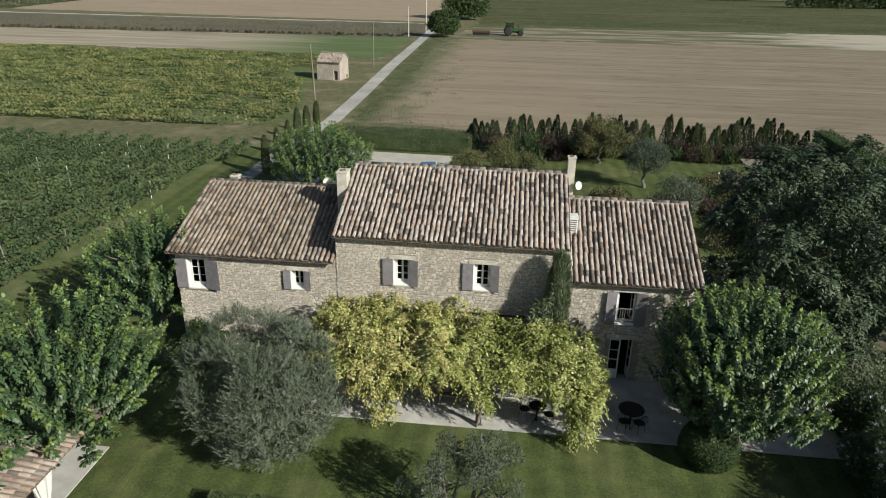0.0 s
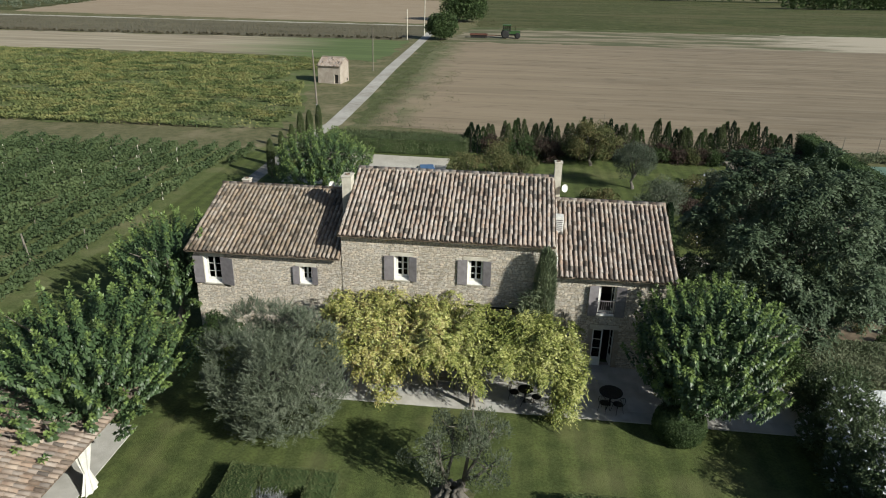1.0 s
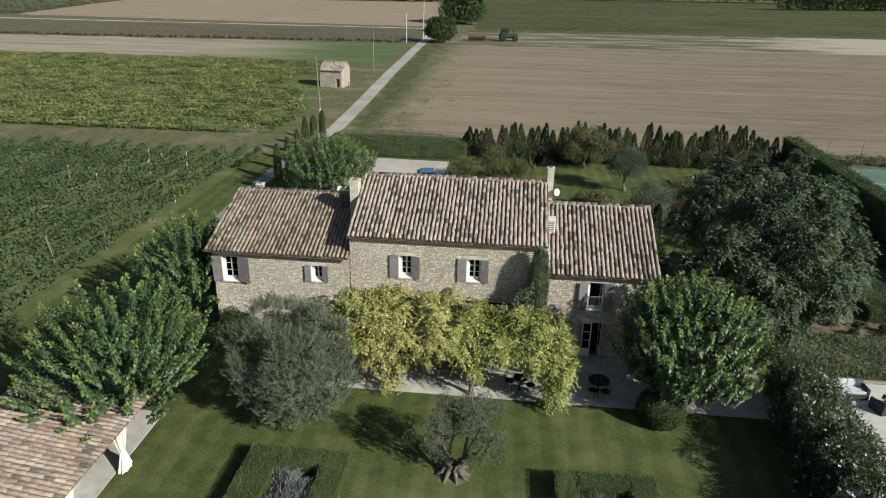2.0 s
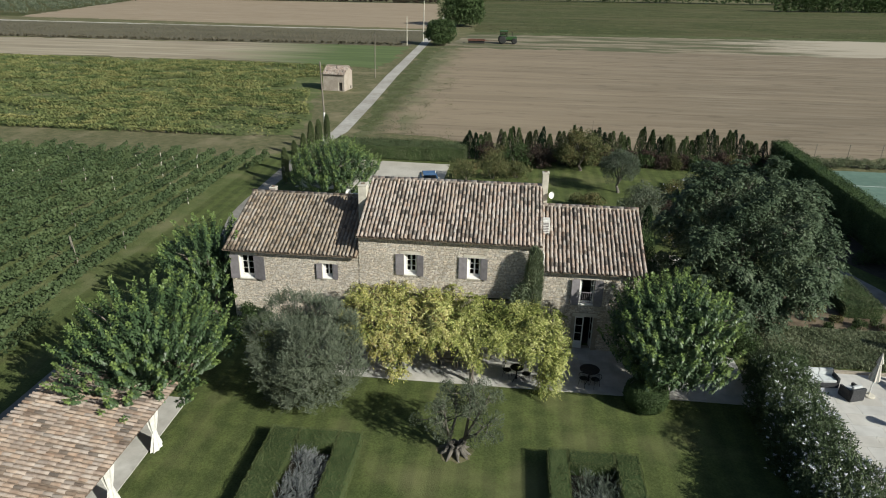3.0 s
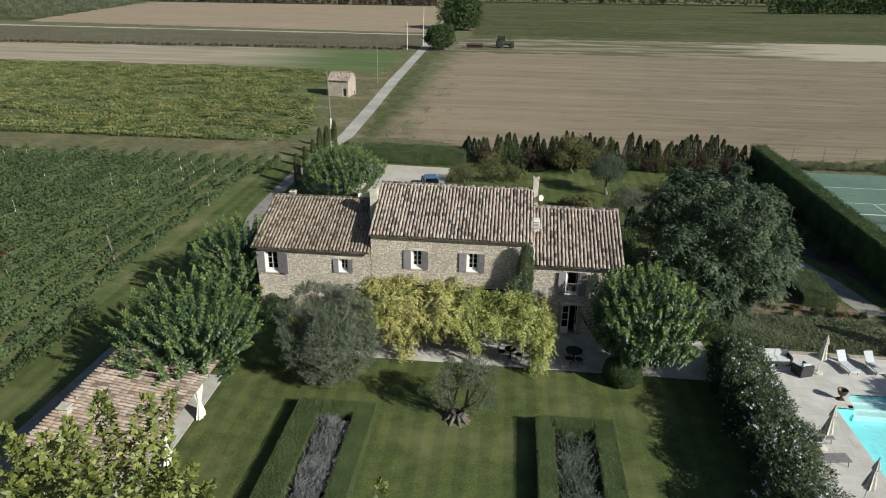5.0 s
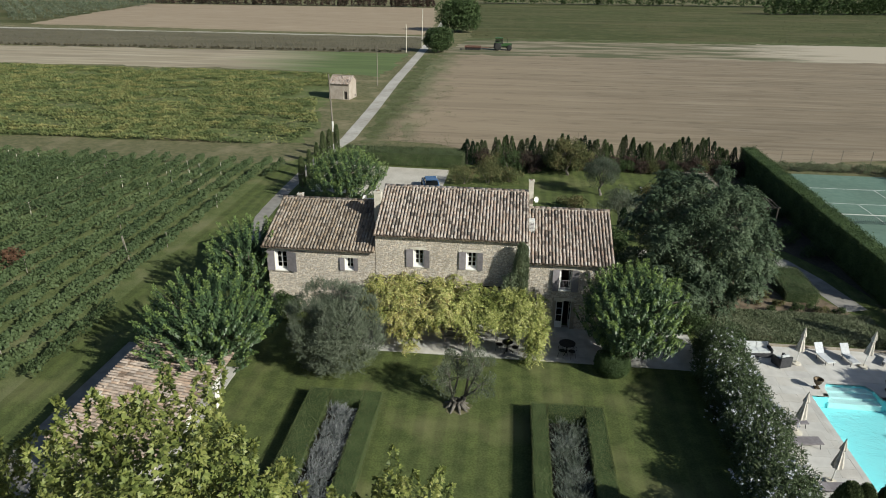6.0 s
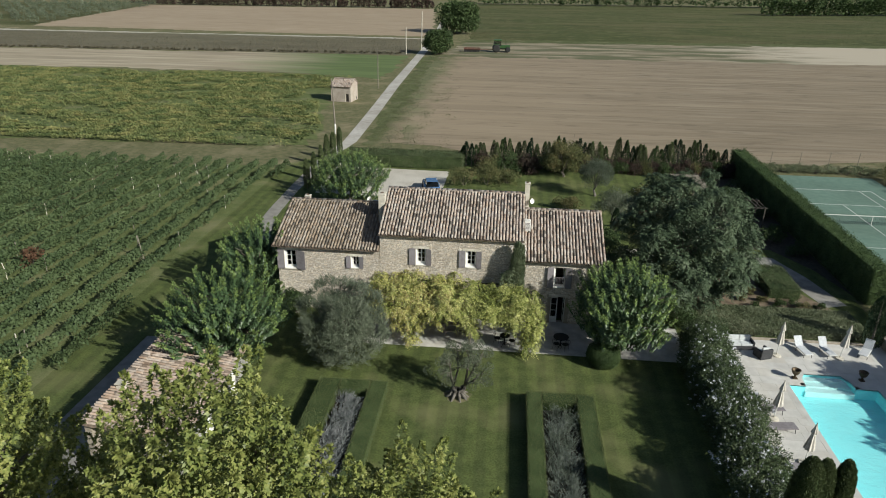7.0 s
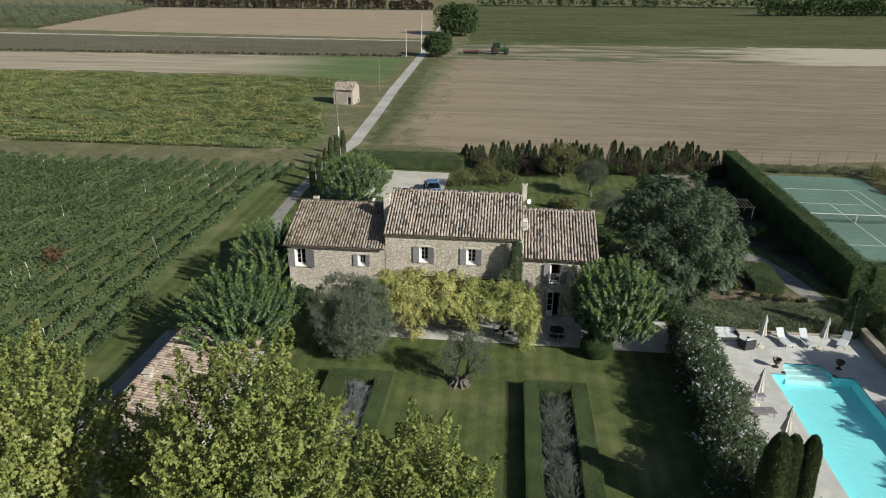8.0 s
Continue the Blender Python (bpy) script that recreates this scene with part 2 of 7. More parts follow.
M = {
    "meadow": lawn_mat("dry_grass", (0.11, 0.118, 0.058), (0.2, 0.185, 0.105), (0.26, 0.22, 0.14)),
    "verge": margin_mat(),
    "lawn": lawn_mat("mown_lawn", (0.074, 0.097, 0.035), (0.118, 0.144, 0.053), (0.18, 0.178, 0.085), 0.09),
    "vineground": lawn_mat("vineyard_soil", (0.1, 0.13, 0.05), (0.155, 0.178, 0.076), (0.21, 0.2, 0.11)),
    "greenfield": far_meadow_mat(),
    "brightgrass": lawn_mat("bright_grass", (0.08, 0.098, 0.042), (0.12, 0.135, 0.062), (0.2, 0.18, 0.11)),
    "darkgrass": mat("tall_dry_grass", [(0.3, (0.105, 0.095, 0.06)), (0.7, (0.15, 0.132, 0.085))], scale=0.8, bump=0.6, fine=4, big=0.4, bigscale=0.1, stretch=(0.12, 0.7, 1)),
    "plough": plough_mat(),
    "warmsoil": mat("warm_bare_soil", [(0.3, (0.27, 0.205, 0.14)), (0.5, (0.32, 0.25, 0.175)), (0.7, (0.36, 0.29, 0.21))], scale=0.9, bump=0.6, fine=5, big=0.4, bigscale=0.15, stretch=(0.12, 0.8, 1), big_dark=(0.8, 0.77, 0.73)),
    "tan": turning_strip_mat(),
    "stubble": stubble_mat(),
    "track": mat("chalk_track", [(0.3, (0.3, 0.27, 0.22)), (0.7, (0.52, 0.49, 0.43))], scale=0.5, bigscale=0.1),
    "road": mat("lane_gravel", [(0.3, (0.36, 0.34, 0.31)), (0.7, (0.5, 0.475, 0.44))], scale=1.5, fine=15, bigscale=0.2, big=0.5),
    "gravel": mat("pale_gravel", [(0.3, (0.42, 0.39, 0.34)), (0.7, (0.58, 0.54, 0.48))], scale=6, fine=40, bigscale=0.4),
    "terrace": mat("limestone_paving", [(0.3, (0.44, 0.42, 0.39)), (0.7, (0.6, 0.58, 0.55))], scale=1.5, fine=25, bigscale=0.5, big=0.4, pieces=0.1),
    "deck": mat("pool_paving", [(0.3, (0.52, 0.495, 0.465)), (0.7, (0.62, 0.595, 0.56))], scale=1.5, fine=30, bigscale=0.4, big=0.25, pieces=0.03),
    "earth": mat("bare_earth", [(0.3, (0.1, 0.075, 0.05)), (0.7, (0.22, 0.17, 0.12))], scale=2, fine=15, bigscale=0.5),
    "mortar": mat("lime_mortar", [(0.3, (0.3, 0.258, 0.208)), (0.7, (0.42, 0.367, 0.305))], scale=5, fine=40, bump=0.5, bigscale=0.5, big=0.25),
    "stone": mat("rubble_stone", [(0.25, (0.485, 0.422, 0.348)), (0.55, (0.645, 0.576, 0.49)), (0.8, (0.77, 0.7, 0.615))], scale=7, fine=45, bump=0.6, bigscale=0.35, big=0.3, pieces=0.25),
    "hutwall": mat("rosy_lime_render", [(0.3, (0.35, 0.298, 0.255)), (0.7, (0.46, 0.398, 0.345))], scale=4, fine=30, bump=0.3, bigscale=0.8),
    "render": mat("cut_stone_trim", [(0.3, (0.5, 0.46, 0.39)), (0.7, (0.66, 0.62, 0.54))], scale=4, fine=40, bump=0.2, bigscale=0.8),
    "tile": mat("canal_tile", [(0.22, (0.27, 0.19, 0.155)), (0.42, (0.37, 0.29, 0.245)), (0.6, (0.43, 0.37, 0.325)), (0.8, (0.55, 0.5, 0.45))], scale=3.2, fine=30, bump=0.3, bigscale=0.6, big=0.35, pieces=0.34, dark_share=0.15),
    "tile_l": mat("warm_canal_tile", [(0.25, (0.19, 0.147, 0.115)), (0.5, (0.275, 0.22, 0.174)), (0.75, (0.385, 0.325, 0.27))], scale=3.4, fine=30, bump=0.3, bigscale=0.6, big=0.4, pieces=0.28, dark_share=0.16),
    "tile_p": mat("rosy_canal_tile", [(0.22, (0.22, 0.155, 0.12)), (0.45, (0.315, 0.243, 0.197)), (0.75, (0.42, 0.35, 0.295))], scale=2.4, fine=30, bump=0.3, bigscale=0.9, big=0.4, pieces=0.3, dark_share=0.13),
    "channel": mat("channel_tile", [(0.3, (0.16, 0.12, 0.095)), (0.7, (0.28, 0.22, 0.17))], scale=5, fine=30, bigscale=0.6),
    "shutter": mat("grey_lavender_paint", [(0.3, (0.195, 0.178, 0.19)), (0.7, (0.245, 0.226, 0.24))], scale=6, rough=0.6, bump=0.1, bigscale=1.5, big=0.25),
    "white": mat("white_paint", [(0.3, (0.68, 0.67, 0.64)), (0.7, (0.8, 0.79, 0.77))], scale=5, rough=0.5, bump=0.08, bigscale=1.2, big=0.2),
    "cloth": mat("white_canvas", [(0.3, (0.66, 0.64, 0.6)), (0.7, (0.8, 0.78, 0.74))], scale=6, rough=0.9, bump=0.25, bigscale=2),
    "parasol": mat("ecru_canvas", [(0.3, (0.5, 0.46, 0.41)), (0.7, (0.64, 0.6, 0.54))], scale=6, rough=0.9, bump=0.25, bigscale=2),
    "iron": mat("dark_iron", [(0.3, (0.025, 0.025, 0.027)), (0.7, (0.05, 0.048, 0.045))], scale=9, rough=0.5, bump=0.1, metal=0.6),
    "rattan": mat("charcoal_weave", [(0.3, (0.03, 0.031, 0.035)), (0.7, (0.07, 0.07, 0.075))], scale=14, rough=0.7, bump=0.4),
    "cushion": mat("pale_cushion", [(0.3, (0.5, 0.52, 0.53)), (0.7, (0.62, 0.64, 0.65))], scale=5, rough=0.9, bump=0.15),
    "sling": mat("pale_sling", [(0.3, (0.52, 0.54, 0.58)), (0.7, (0.64, 0.66, 0.7))], scale=8, rough=0.8, bump=0.1),
    "bronze": mat("bronze_urn", [(0.3, (0.06, 0.045, 0.03)), (0.7, (0.14, 0.1, 0.06))], scale=8, rough=0.5, metal=0.5, bump=0.15),
    "bark": mat("grey_bark", [(0.3, (0.1, 0.085, 0.07)), (0.7, (0.24, 0.21, 0.18))], scale=6, fine=18, bump=0.9, stretch=(1, 1, 0.3), bigscale=1),
    "olivebark": mat("olive_bark", [(0.3, (0.09, 0.08, 0.068)), (0.7, (0.22, 0.2, 0.175))], scale=6, fine=14, bump=1.0, stretch=(1, 1, 0.3), bigscale=1.4),
    "wood": mat("weathered_wood", [(0.3, (0.16, 0.14, 0.115)), (0.7, (0.3, 0.27, 0.23))], scale=5, fine=30, bump=0.3, stretch=(1, 1, 0.15)),
    "court": mat("court_green", [(0.3, (0.118, 0.19, 0.15)), (0.7, (0.155, 0.23, 0.186))], scale=1.5, fine=40, bump=0.1, bigscale=0.15, big=0.3, rough=0.7),
    "court_dark": mat("court_surround", [(0.3, (0.112, 0.183, 0.145)), (0.7, (0.148, 0.223, 0.18))], scale=1.5, fine=40, bump=0.1, bigscale=0.15, big=0.3, rough=0.7),
    "line": mat("line_paint", [(0.3, (0.6, 0.62, 0.6)), (0.7, (0.72, 0.74, 0.72))], scale=3, rough=0.6, bump=0.05),
    "net": mat("net_cord", [(0.3, (0.04, 0.05, 0.05)), (0.7, (0.06, 0.07, 0.07))], scale=3, rough=0.8),
    "poolstep": mat("pale_pool_step", [(0.3, (0.66, 0.8, 0.79)), (0.7, (0.74, 0.86, 0.85))], scale=1.5, rough=0.5, bump=0.05, bigscale=0.5, big=0.1),
    "pool": mat("pool_liner", [(0.3, (0.38, 0.84, 0.87)), (0.7, (0.43, 0.88, 0.905))], scale=1.2, rough=0.5, bump=0.05, bigscale=0.4, big=0.1, big_dark=(0.88, 0.93, 0.95)),
    "carpaint": mat("blue_car_paint", [(0.3, (0.06, 0.125, 0.26)), (0.7, (0.085, 0.165, 0.32))], scale=2, rough=0.25, bump=0.02, spec=0.5),
    "rubber": mat("black_rubber", [(0.3, (0.02, 0.02, 0.02)), (0.7, (0.04, 0.04, 0.04))], scale=12, rough=0.8),
    "tractor": mat("green_machine_paint", [(0.3, (0.03, 0.075, 0.025)), (0.7, (0.05, 0.11, 0.035))], scale=4, rough=0.5, bump=0.1),
    "red": mat("rusty_red_paint", [(0.3, (0.08, 0.038, 0.028)), (0.7, (0.15, 0.065, 0.045))], scale=4, rough=0.8, bump=0.1),
    "yellow": mat("yellow_rim", [(0.3, (0.45, 0.33, 0.04)), (0.7, (0.55, 0.42, 0.06))], scale=4, rough=0.6),
    "inside": mat("dark_interior", [(0.3, (0.06, 0.05, 0.045)), (0.7, (0.1, 0.09, 0.08))], scale=3),
    "glass": glass_mat("window_glass"),
    "water": water_mat(),
    "mulberry": leaf_mat("mulberry_leaf", [(0.034, 0.06, 0.022), (0.052, 0.088, 0.031), (0.076, 0.12, 0.04), (0.105, 0.158, 0.05)], 0.08, 0.42, patch=0.14, vary=0.45, sheen=0.36),
    "olive": leaf_mat("olive_leaf", [(0.066, 0.081, 0.044), (0.104, 0.124, 0.066), (0.147, 0.168, 0.096), (0.2, 0.217, 0.134)], 0.12, vary=0.55),
    "plane": leaf_mat("plane_leaf", [(0.096, 0.124, 0.029), (0.164, 0.195, 0.044), (0.24, 0.262, 0.063), (0.328, 0.33, 0.094)], 0.22, 0.46, patch=0.35, vary=0.8, sheen=0.3),
    "vine": leaf_mat("wisteria_leaf", [(0.12, 0.152, 0.032), (0.26, 0.287, 0.064), (0.425, 0.435, 0.114), (0.6, 0.585, 0.21)], 0.16, 0.42, vary=0.9, sheen=0.3),
    "vineturn": leaf_mat("turning_wisteria_leaf", [(0.15, 0.165, 0.038), (0.33, 0.325, 0.074), (0.51, 0.475, 0.125), (0.66, 0.615, 0.24), (0.33, 0.25, 0.085)], 0.14, 0.42, vary=0.95, sheen=0.3),
    "ash": leaf_mat("dark_tree_leaf", [(0.042, 0.064, 0.031), (0.067, 0.097, 0.045), (0.1, 0.135, 0.064), (0.142, 0.178, 0.09)], 0.12, 0.5, vary=0.55, sheen=0.2),
    "oleander": leaf_mat("oleander_leaf", [(0.055, 0.082, 0.034), (0.092, 0.125, 0.05), (0.145, 0.178, 0.076)], 0.15, 0.5, vary=0.55, sheen=0.22),
    "lilac": leaf_mat("lilac_grey_stem", [(0.11, 0.122, 0.095), (0.195, 0.205, 0.165), (0.3, 0.305, 0.255)], 0.1),
    "poolcypress": leaf_mat("olive_cypress_spray", [(0.085, 0.108, 0.042), (0.115, 0.143, 0.054), (0.152, 0.18, 0.07)], 0.12, patch=0.15, vary=0.3, sheen=0.08),
    "petal": leaf_mat("white_petal", [(0.6, 0.6, 0.53), (0.8, 0.79, 0.72)], 0.2),
    "box": leaf_mat("boxwood_leaf", [(0.08, 0.1, 0.034), (0.108, 0.13, 0.045), (0.138, 0.16, 0.058)], 0.2, patch=0.3, vary=0.3),
    "hedge": leaf_mat("laurel_leaf", [(0.034, 0.056, 0.018), (0.06, 0.09, 0.028), (0.09, 0.13, 0.042)], 0.15, vary=0.6),
    "olivehedge": leaf_mat("olive_green_hedge_leaf", [(0.055, 0.07, 0.028), (0.09, 0.11, 0.044), (0.135, 0.155, 0.066)], 0.15, vary=0.7),
    # soil darkened in its colour to deepen the shade that falls on it
    "soil": mat("shade_dark_soil", [(0.3, (0.035, 0.03, 0.022)), (0.7, (0.075, 0.062, 0.046))], scale=3, fine=15, bigscale=0.5),
    "cypress": leaf_mat("cypress_spray", [(0.014, 0.028, 0.012), (0.026, 0.048, 0.02), (0.045, 0.075, 0.03)], 0.12),
    "photinia": leaf_mat("red_brown_leaf", [(0.045, 0.043, 0.026), (0.07, 0.055, 0.036), (0.105, 0.06, 0.045), (0.06, 0.07, 0.032)], 0.2),
    "lavender": leaf_mat("grey_shrub_leaf", [(0.075, 0.095, 0.056), (0.13, 0.152, 0.096), (0.21, 0.228, 0.17)], 0.15),
    "ivy": leaf_mat("ground_cover_leaf", [(0.11, 0.135, 0.062), (0.165, 0.188, 0.09), (0.23, 0.245, 0.13)], 0.2, patch=0.25, vary=0.55),
    "vineyard": leaf_mat("vineyard_leaf", [(0.045, 0.068, 0.026), (0.068, 0.098, 0.036), (0.092, 0.125, 0.045), (0.125, 0.155, 0.056)], 0.2, patch=0.3, vary=0.22, patch_scale=0.3),
    "vineyard_y": leaf_mat("yellowing_vineyard_leaf", [(0.098, 0.13, 0.042), (0.15, 0.174, 0.055), (0.195, 0.208, 0.066), (0.265, 0.252, 0.082)], 0.25, patch=0.6, vary=0.12, patch_scale=0.35),
    "shrub": leaf_mat("mixed_shrub_leaf", [(0.065, 0.08, 0.027), (0.11, 0.122, 0.042), (0.175, 0.172, 0.064), (0.19, 0.148, 0.058)], 0.25),
    "young": leaf_mat("young_mulberry_leaf", [(0.11, 0.168, 0.044), (0.17, 0.235, 0.06), (0.245, 0.315, 0.09)], 0.15, 0.42, patch=0.2, vary=0.6, sheen=0.36),
    "pathgrey": mat("grey_path_gravel", [(0.3, (0.205, 0.194, 0.178)), (0.7, (0.315, 0.299, 0.277))], scale=1.5, fine=15, bigscale=0.3, big=0.45),
    "weed": leaf_mat("dry_weed", [(0.09, 0.11, 0.046), (0.12, 0.138, 0.06), (0.155, 0.158, 0.08), (0.19, 0.172, 0.105)], 0.2, vary=0.5),
    "meadowblade": leaf_mat("meadow_blade", [(0.058, 0.066, 0.03), (0.075, 0.082, 0.037), (0.095, 0.098, 0.046)], 0.15, patch=0.4, vary=0.25, patch_scale=0.05),
    "tallgrass": leaf_mat("tall_grass_blade", [(0.125, 0.113, 0.064), (0.145, 0.13, 0.075), (0.165, 0.146, 0.088)], 0.25, patch=0.4, vary=0.12, patch_scale=0.08),
    "wallcypress": leaf_mat("grey_cypress_spray", [(0.12, 0.15, 0.075), (0.18, 0.215, 0.105), (0.26, 0.295, 0.15)], 0.25, vary=0.6),
    "greyolive": leaf_mat("grey_olive_leaf", [(0.05, 0.064, 0.036), (0.078, 0.096, 0.053), (0.11, 0.13, 0.076), (0.15, 0.168, 0.104)], 0.12, vary=0.5),
    "oldwood": mat("dark_old_wood", [(0.3, (0.045, 0.04, 0.034)), (0.7, (0.1, 0.088, 0.074))], scale=5, fine=30, bump=0.3, stretch=(1, 1, 0.15)),
    "rust": leaf_mat("rust_leaf", [(0.1, 0.056, 0.03), (0.15, 0.08, 0.042), (0.08, 0.08, 0.035)], 0.25),
}


# ---- builders ----
def thing(name, label, category, group="", kind="", m=None):
    e = new(name)
    if m is not None:
        e.matrix_world = m
    return tagged(e, label, category, group, kind)


def mesh_of(name, bm, material, smooth=False):
    me = bpy.data.meshes.new(name)
    bmesh.ops.recalc_face_normals(bm, faces=bm.faces)
    bm.to_mesh(me)
    bm.free()
    if smooth:
        for p in me.polygons:
            p.use_smooth = True
    me.materials.append(material)
    return me


def part(name, bm, material, parent, label="", smooth=False):
    me = bm if isinstance(bm, bpy.types.Mesh) else mesh_of(name, bm, material, smooth)
    ob = new(name, me)
    ob.parent = parent
    return tagged(ob, label) if label else ob


def structure(name, bm, material, label, category):
    return tagged(new(name, bm if isinstance(bm, bpy.types.Mesh) else mesh_of(name, bm, material)), label, category, kind="structure")


def box(bm, x0, x1, y0, y1, z0, z1, m=None, bevel=0.0):
    co = [(x, y, z) for z in (z0, z1) for y in (y0, y1) for x in (x0, x1)]
    v = [bm.verts.new(m @ Vector(c) if m else c) for c in co]
    f = [bm.faces.new([v[i] for i in q]) for q in ((0, 2, 3, 1), (4, 5, 7, 6), (0, 1, 5, 4), (2, 6, 7, 3), (0, 4, 6, 2), (1, 3, 7, 5))]
    if bevel:
        bmesh.ops.bevel(bm, geom=list({e for q in f for e in q.edges}), offset=bevel, segments=2, affect="EDGES", profile=0.6)
    return bm


def boxes(*rows, bevel=0.0):
    bm = bmesh.new()
    for r in rows:
        box(bm, *r, bevel=bevel)
    return bm


def prism(points, z0, z1):
    """An upright prism over a flat outline."""
    bm = bmesh.new()
    lo = [bm.verts.new((x, y, z0)) for x, y in points]
    hi = [bm.verts.new((x, y, z1)) for x, y in points]
    bm.faces.new(lo[::-1])
    bm.faces.new(hi)
    for i in range(len(points)):
        j = (i + 1) % len(points)
        bm.faces.new((lo[i], lo[j], hi[j], hi[i]))
    return bm


def tube(bm, pts, radii, sides=8, lumpy=0.0, rng=None):
    """A tapered, bent tube along the points."""
    rings = []
    pts = [Vector(p) for p in pts]
    for i, (p, r) in enumerate(zip(pts, radii)):
        d = (pts[min(i + 1, len(pts) - 1)] - pts[max(i - 1, 0)]).normalized()
        a = d.cross(Vector((0.31, 0.95, 0.11))).normalized()
        b = d.cross(a)
        ring = []
        for k in range(sides):
            t = 2 * math.pi * k / sides
            rr = r * (1 + (lumpy * (rng.random() - 0.5) if lumpy else 0))
            ring.append(bm.verts.new(p + (a * math.cos(t) + b * math.sin(t)) * rr))
        rings.append(ring)
    for lo, hi in zip(rings, rings[1:]):
        for k in range(sides):
            j = (k + 1) % sides
            bm.faces.new((lo[k], lo[j], hi[j], hi[k]))
    bm.faces.new(rings[0][::-1])
    bm.faces.new(rings[-1])
    return bm


def lathe(profile, sides=16, centre=(0, 0, 0)):
    """A turned form from (radius, height) pairs."""
    bm = bmesh.new()
    return tube_z(bm, profile, sides, centre)


def tube_z(bm, profile, sides, c):
    rings = [[bm.verts.new((c[0] + r * math.cos(2 * math.pi * k / sides), c[1] + r * math.sin(2 * math.pi * k / sides), c[2] + z)) for k in range(sides)] for r, z in profile]
    for lo, hi in zip(rings, rings[1:]):
        for k in range(sides):
            j = (k + 1) % sides
            bm.faces.new((lo[k], lo[j], hi[j], hi[k]))
    bm.faces.new(rings[0][::-1])
    bm.faces.new(rings[-1])
    return bm


def quads(name, v, f, material, smooth=False, flat=False):
    """A mesh from arrays of corners and four-sided faces."""
    me = bpy.data.meshes.new(name)
    me.vertices.add(len(v))
    me.vertices.foreach_set("co", np.ascontiguousarray(v, dtype=np.float32).ravel())
    me.loops.add(f.size)
    me.loops.foreach_set("vertex_index", np.ascontiguousarray(f, dtype=np.int32).ravel())
    me.polygons.add(len(f))
    me.polygons.foreach_set("loop_start", np.arange(0, f.size, 4, dtype=np.int32))
    if smooth or flat:
        me.polygons.foreach_set("use_smooth", np.full(len(f), smooth, dtype=bool))
    me.update(calc_edges=True)
    me.materials.append(material)
    return me


def unit(a):
    return a / (np.linalg.norm(a, axis=-1, keepdims=True) + 1e-9)


def leaves(name, pos, way, length, material, rng, width=0.5, curl=0.25, face=None, spread=0.6):
    """Leaf blades: each a folded diamond from its stalk to its tip; face: the way that most of their upper sides look."""
    n = len(pos)
    way = unit(way)
    look_to = rng.normal(size=(n, 3)) if face is None else unit(face) + rng.normal(size=(n, 3)) * spread
    side = unit(np.cross(way, unit(look_to)))
    up = np.cross(side, way)
    ln = (length * rng.uniform(0.7, 1.25, n))[:, None]
    mid = pos + way * ln * 0.45
    w = side * ln * width * 0.5
    v = np.stack([pos, mid - w + up * ln * curl * 0.4, pos + way * ln - up * ln * curl * 0.2, mid + w + up * ln * curl * 0.4], 1).reshape(-1, 3)
    return quads(name, v, np.arange(4 * n).reshape(-1, 4), material)


def lobed_leaves(name, pos, way, length, material, rng, face, spread=0.5, curl=0.2):
    """Broad leaves of three pointed lobes that spread from one stalk."""
    n = len(pos)
    way = unit(way)
    side = unit(np.cross(way, unit(unit(face) + rng.normal(size=(n, 3)) * spread)))
    up = np.cross(side, way)
    ln = (length * rng.uniform(0.7, 1.25, n))[:, None]
    out = []
    for turn, share, wide in ((-0.95, 0.78, 0.24), (0.0, 1.0, 0.27), (0.95, 0.78, 0.24)):
        w = way * math.cos(turn) + side * math.sin(turn)
        across = side * math.cos(turn) - way * math.sin(turn)
        mid = pos + w * ln * share * 0.5 + up * ln * curl * 0.25
        tip = pos + w * ln * share - up * ln * curl * (0.3 + 0.3 * abs(turn))
        out.append(np.stack([pos, mid - across * ln * wide, tip, mid + across * ln * wide], 1))
    v = np.stack(out, 1).reshape(-1, 3)
    return quads(name, v, np.arange(12 * n).reshape(-1, 4), material)


def crown_shell(rng, centre, radii, n, boughs, size, low=-0.6):
    """Places and outward ways over the boughs of a crown: overlapping lumps, the ones near its outline the fullest."""
    k = np.arange(boughs) + 0.5
    z = np.clip(1 - (1 - low) * k / boughs + rng.normal(size=boughs) * 0.04, -0.99, 0.99)
    a = k * 2.399963 + rng.normal(size=boughs) * 0.25
    d = np.stack([np.sqrt(1 - z * z) * np.cos(a), np.sqrt(1 - z * z) * np.sin(a), z], 1)
    r = size * rng.uniform(0.6, 1.45, boughs)
    c = np.array(centre) + d * (np.array(radii) - r[:, None] * 0.75) * rng.uniform(0.8, 1.04, boughs)[:, None]
    pick = rng.choice(boughs, n, p=r**2 / (r**2).sum())
    way = unit(sphere_dirs(rng, n, -0.6) + d[pick] * 0.9)
    return c[pick] + way * (r[pick] * rng.uniform(0.55, 1.0, n))[:, None] * (1, 1, 0.85), way


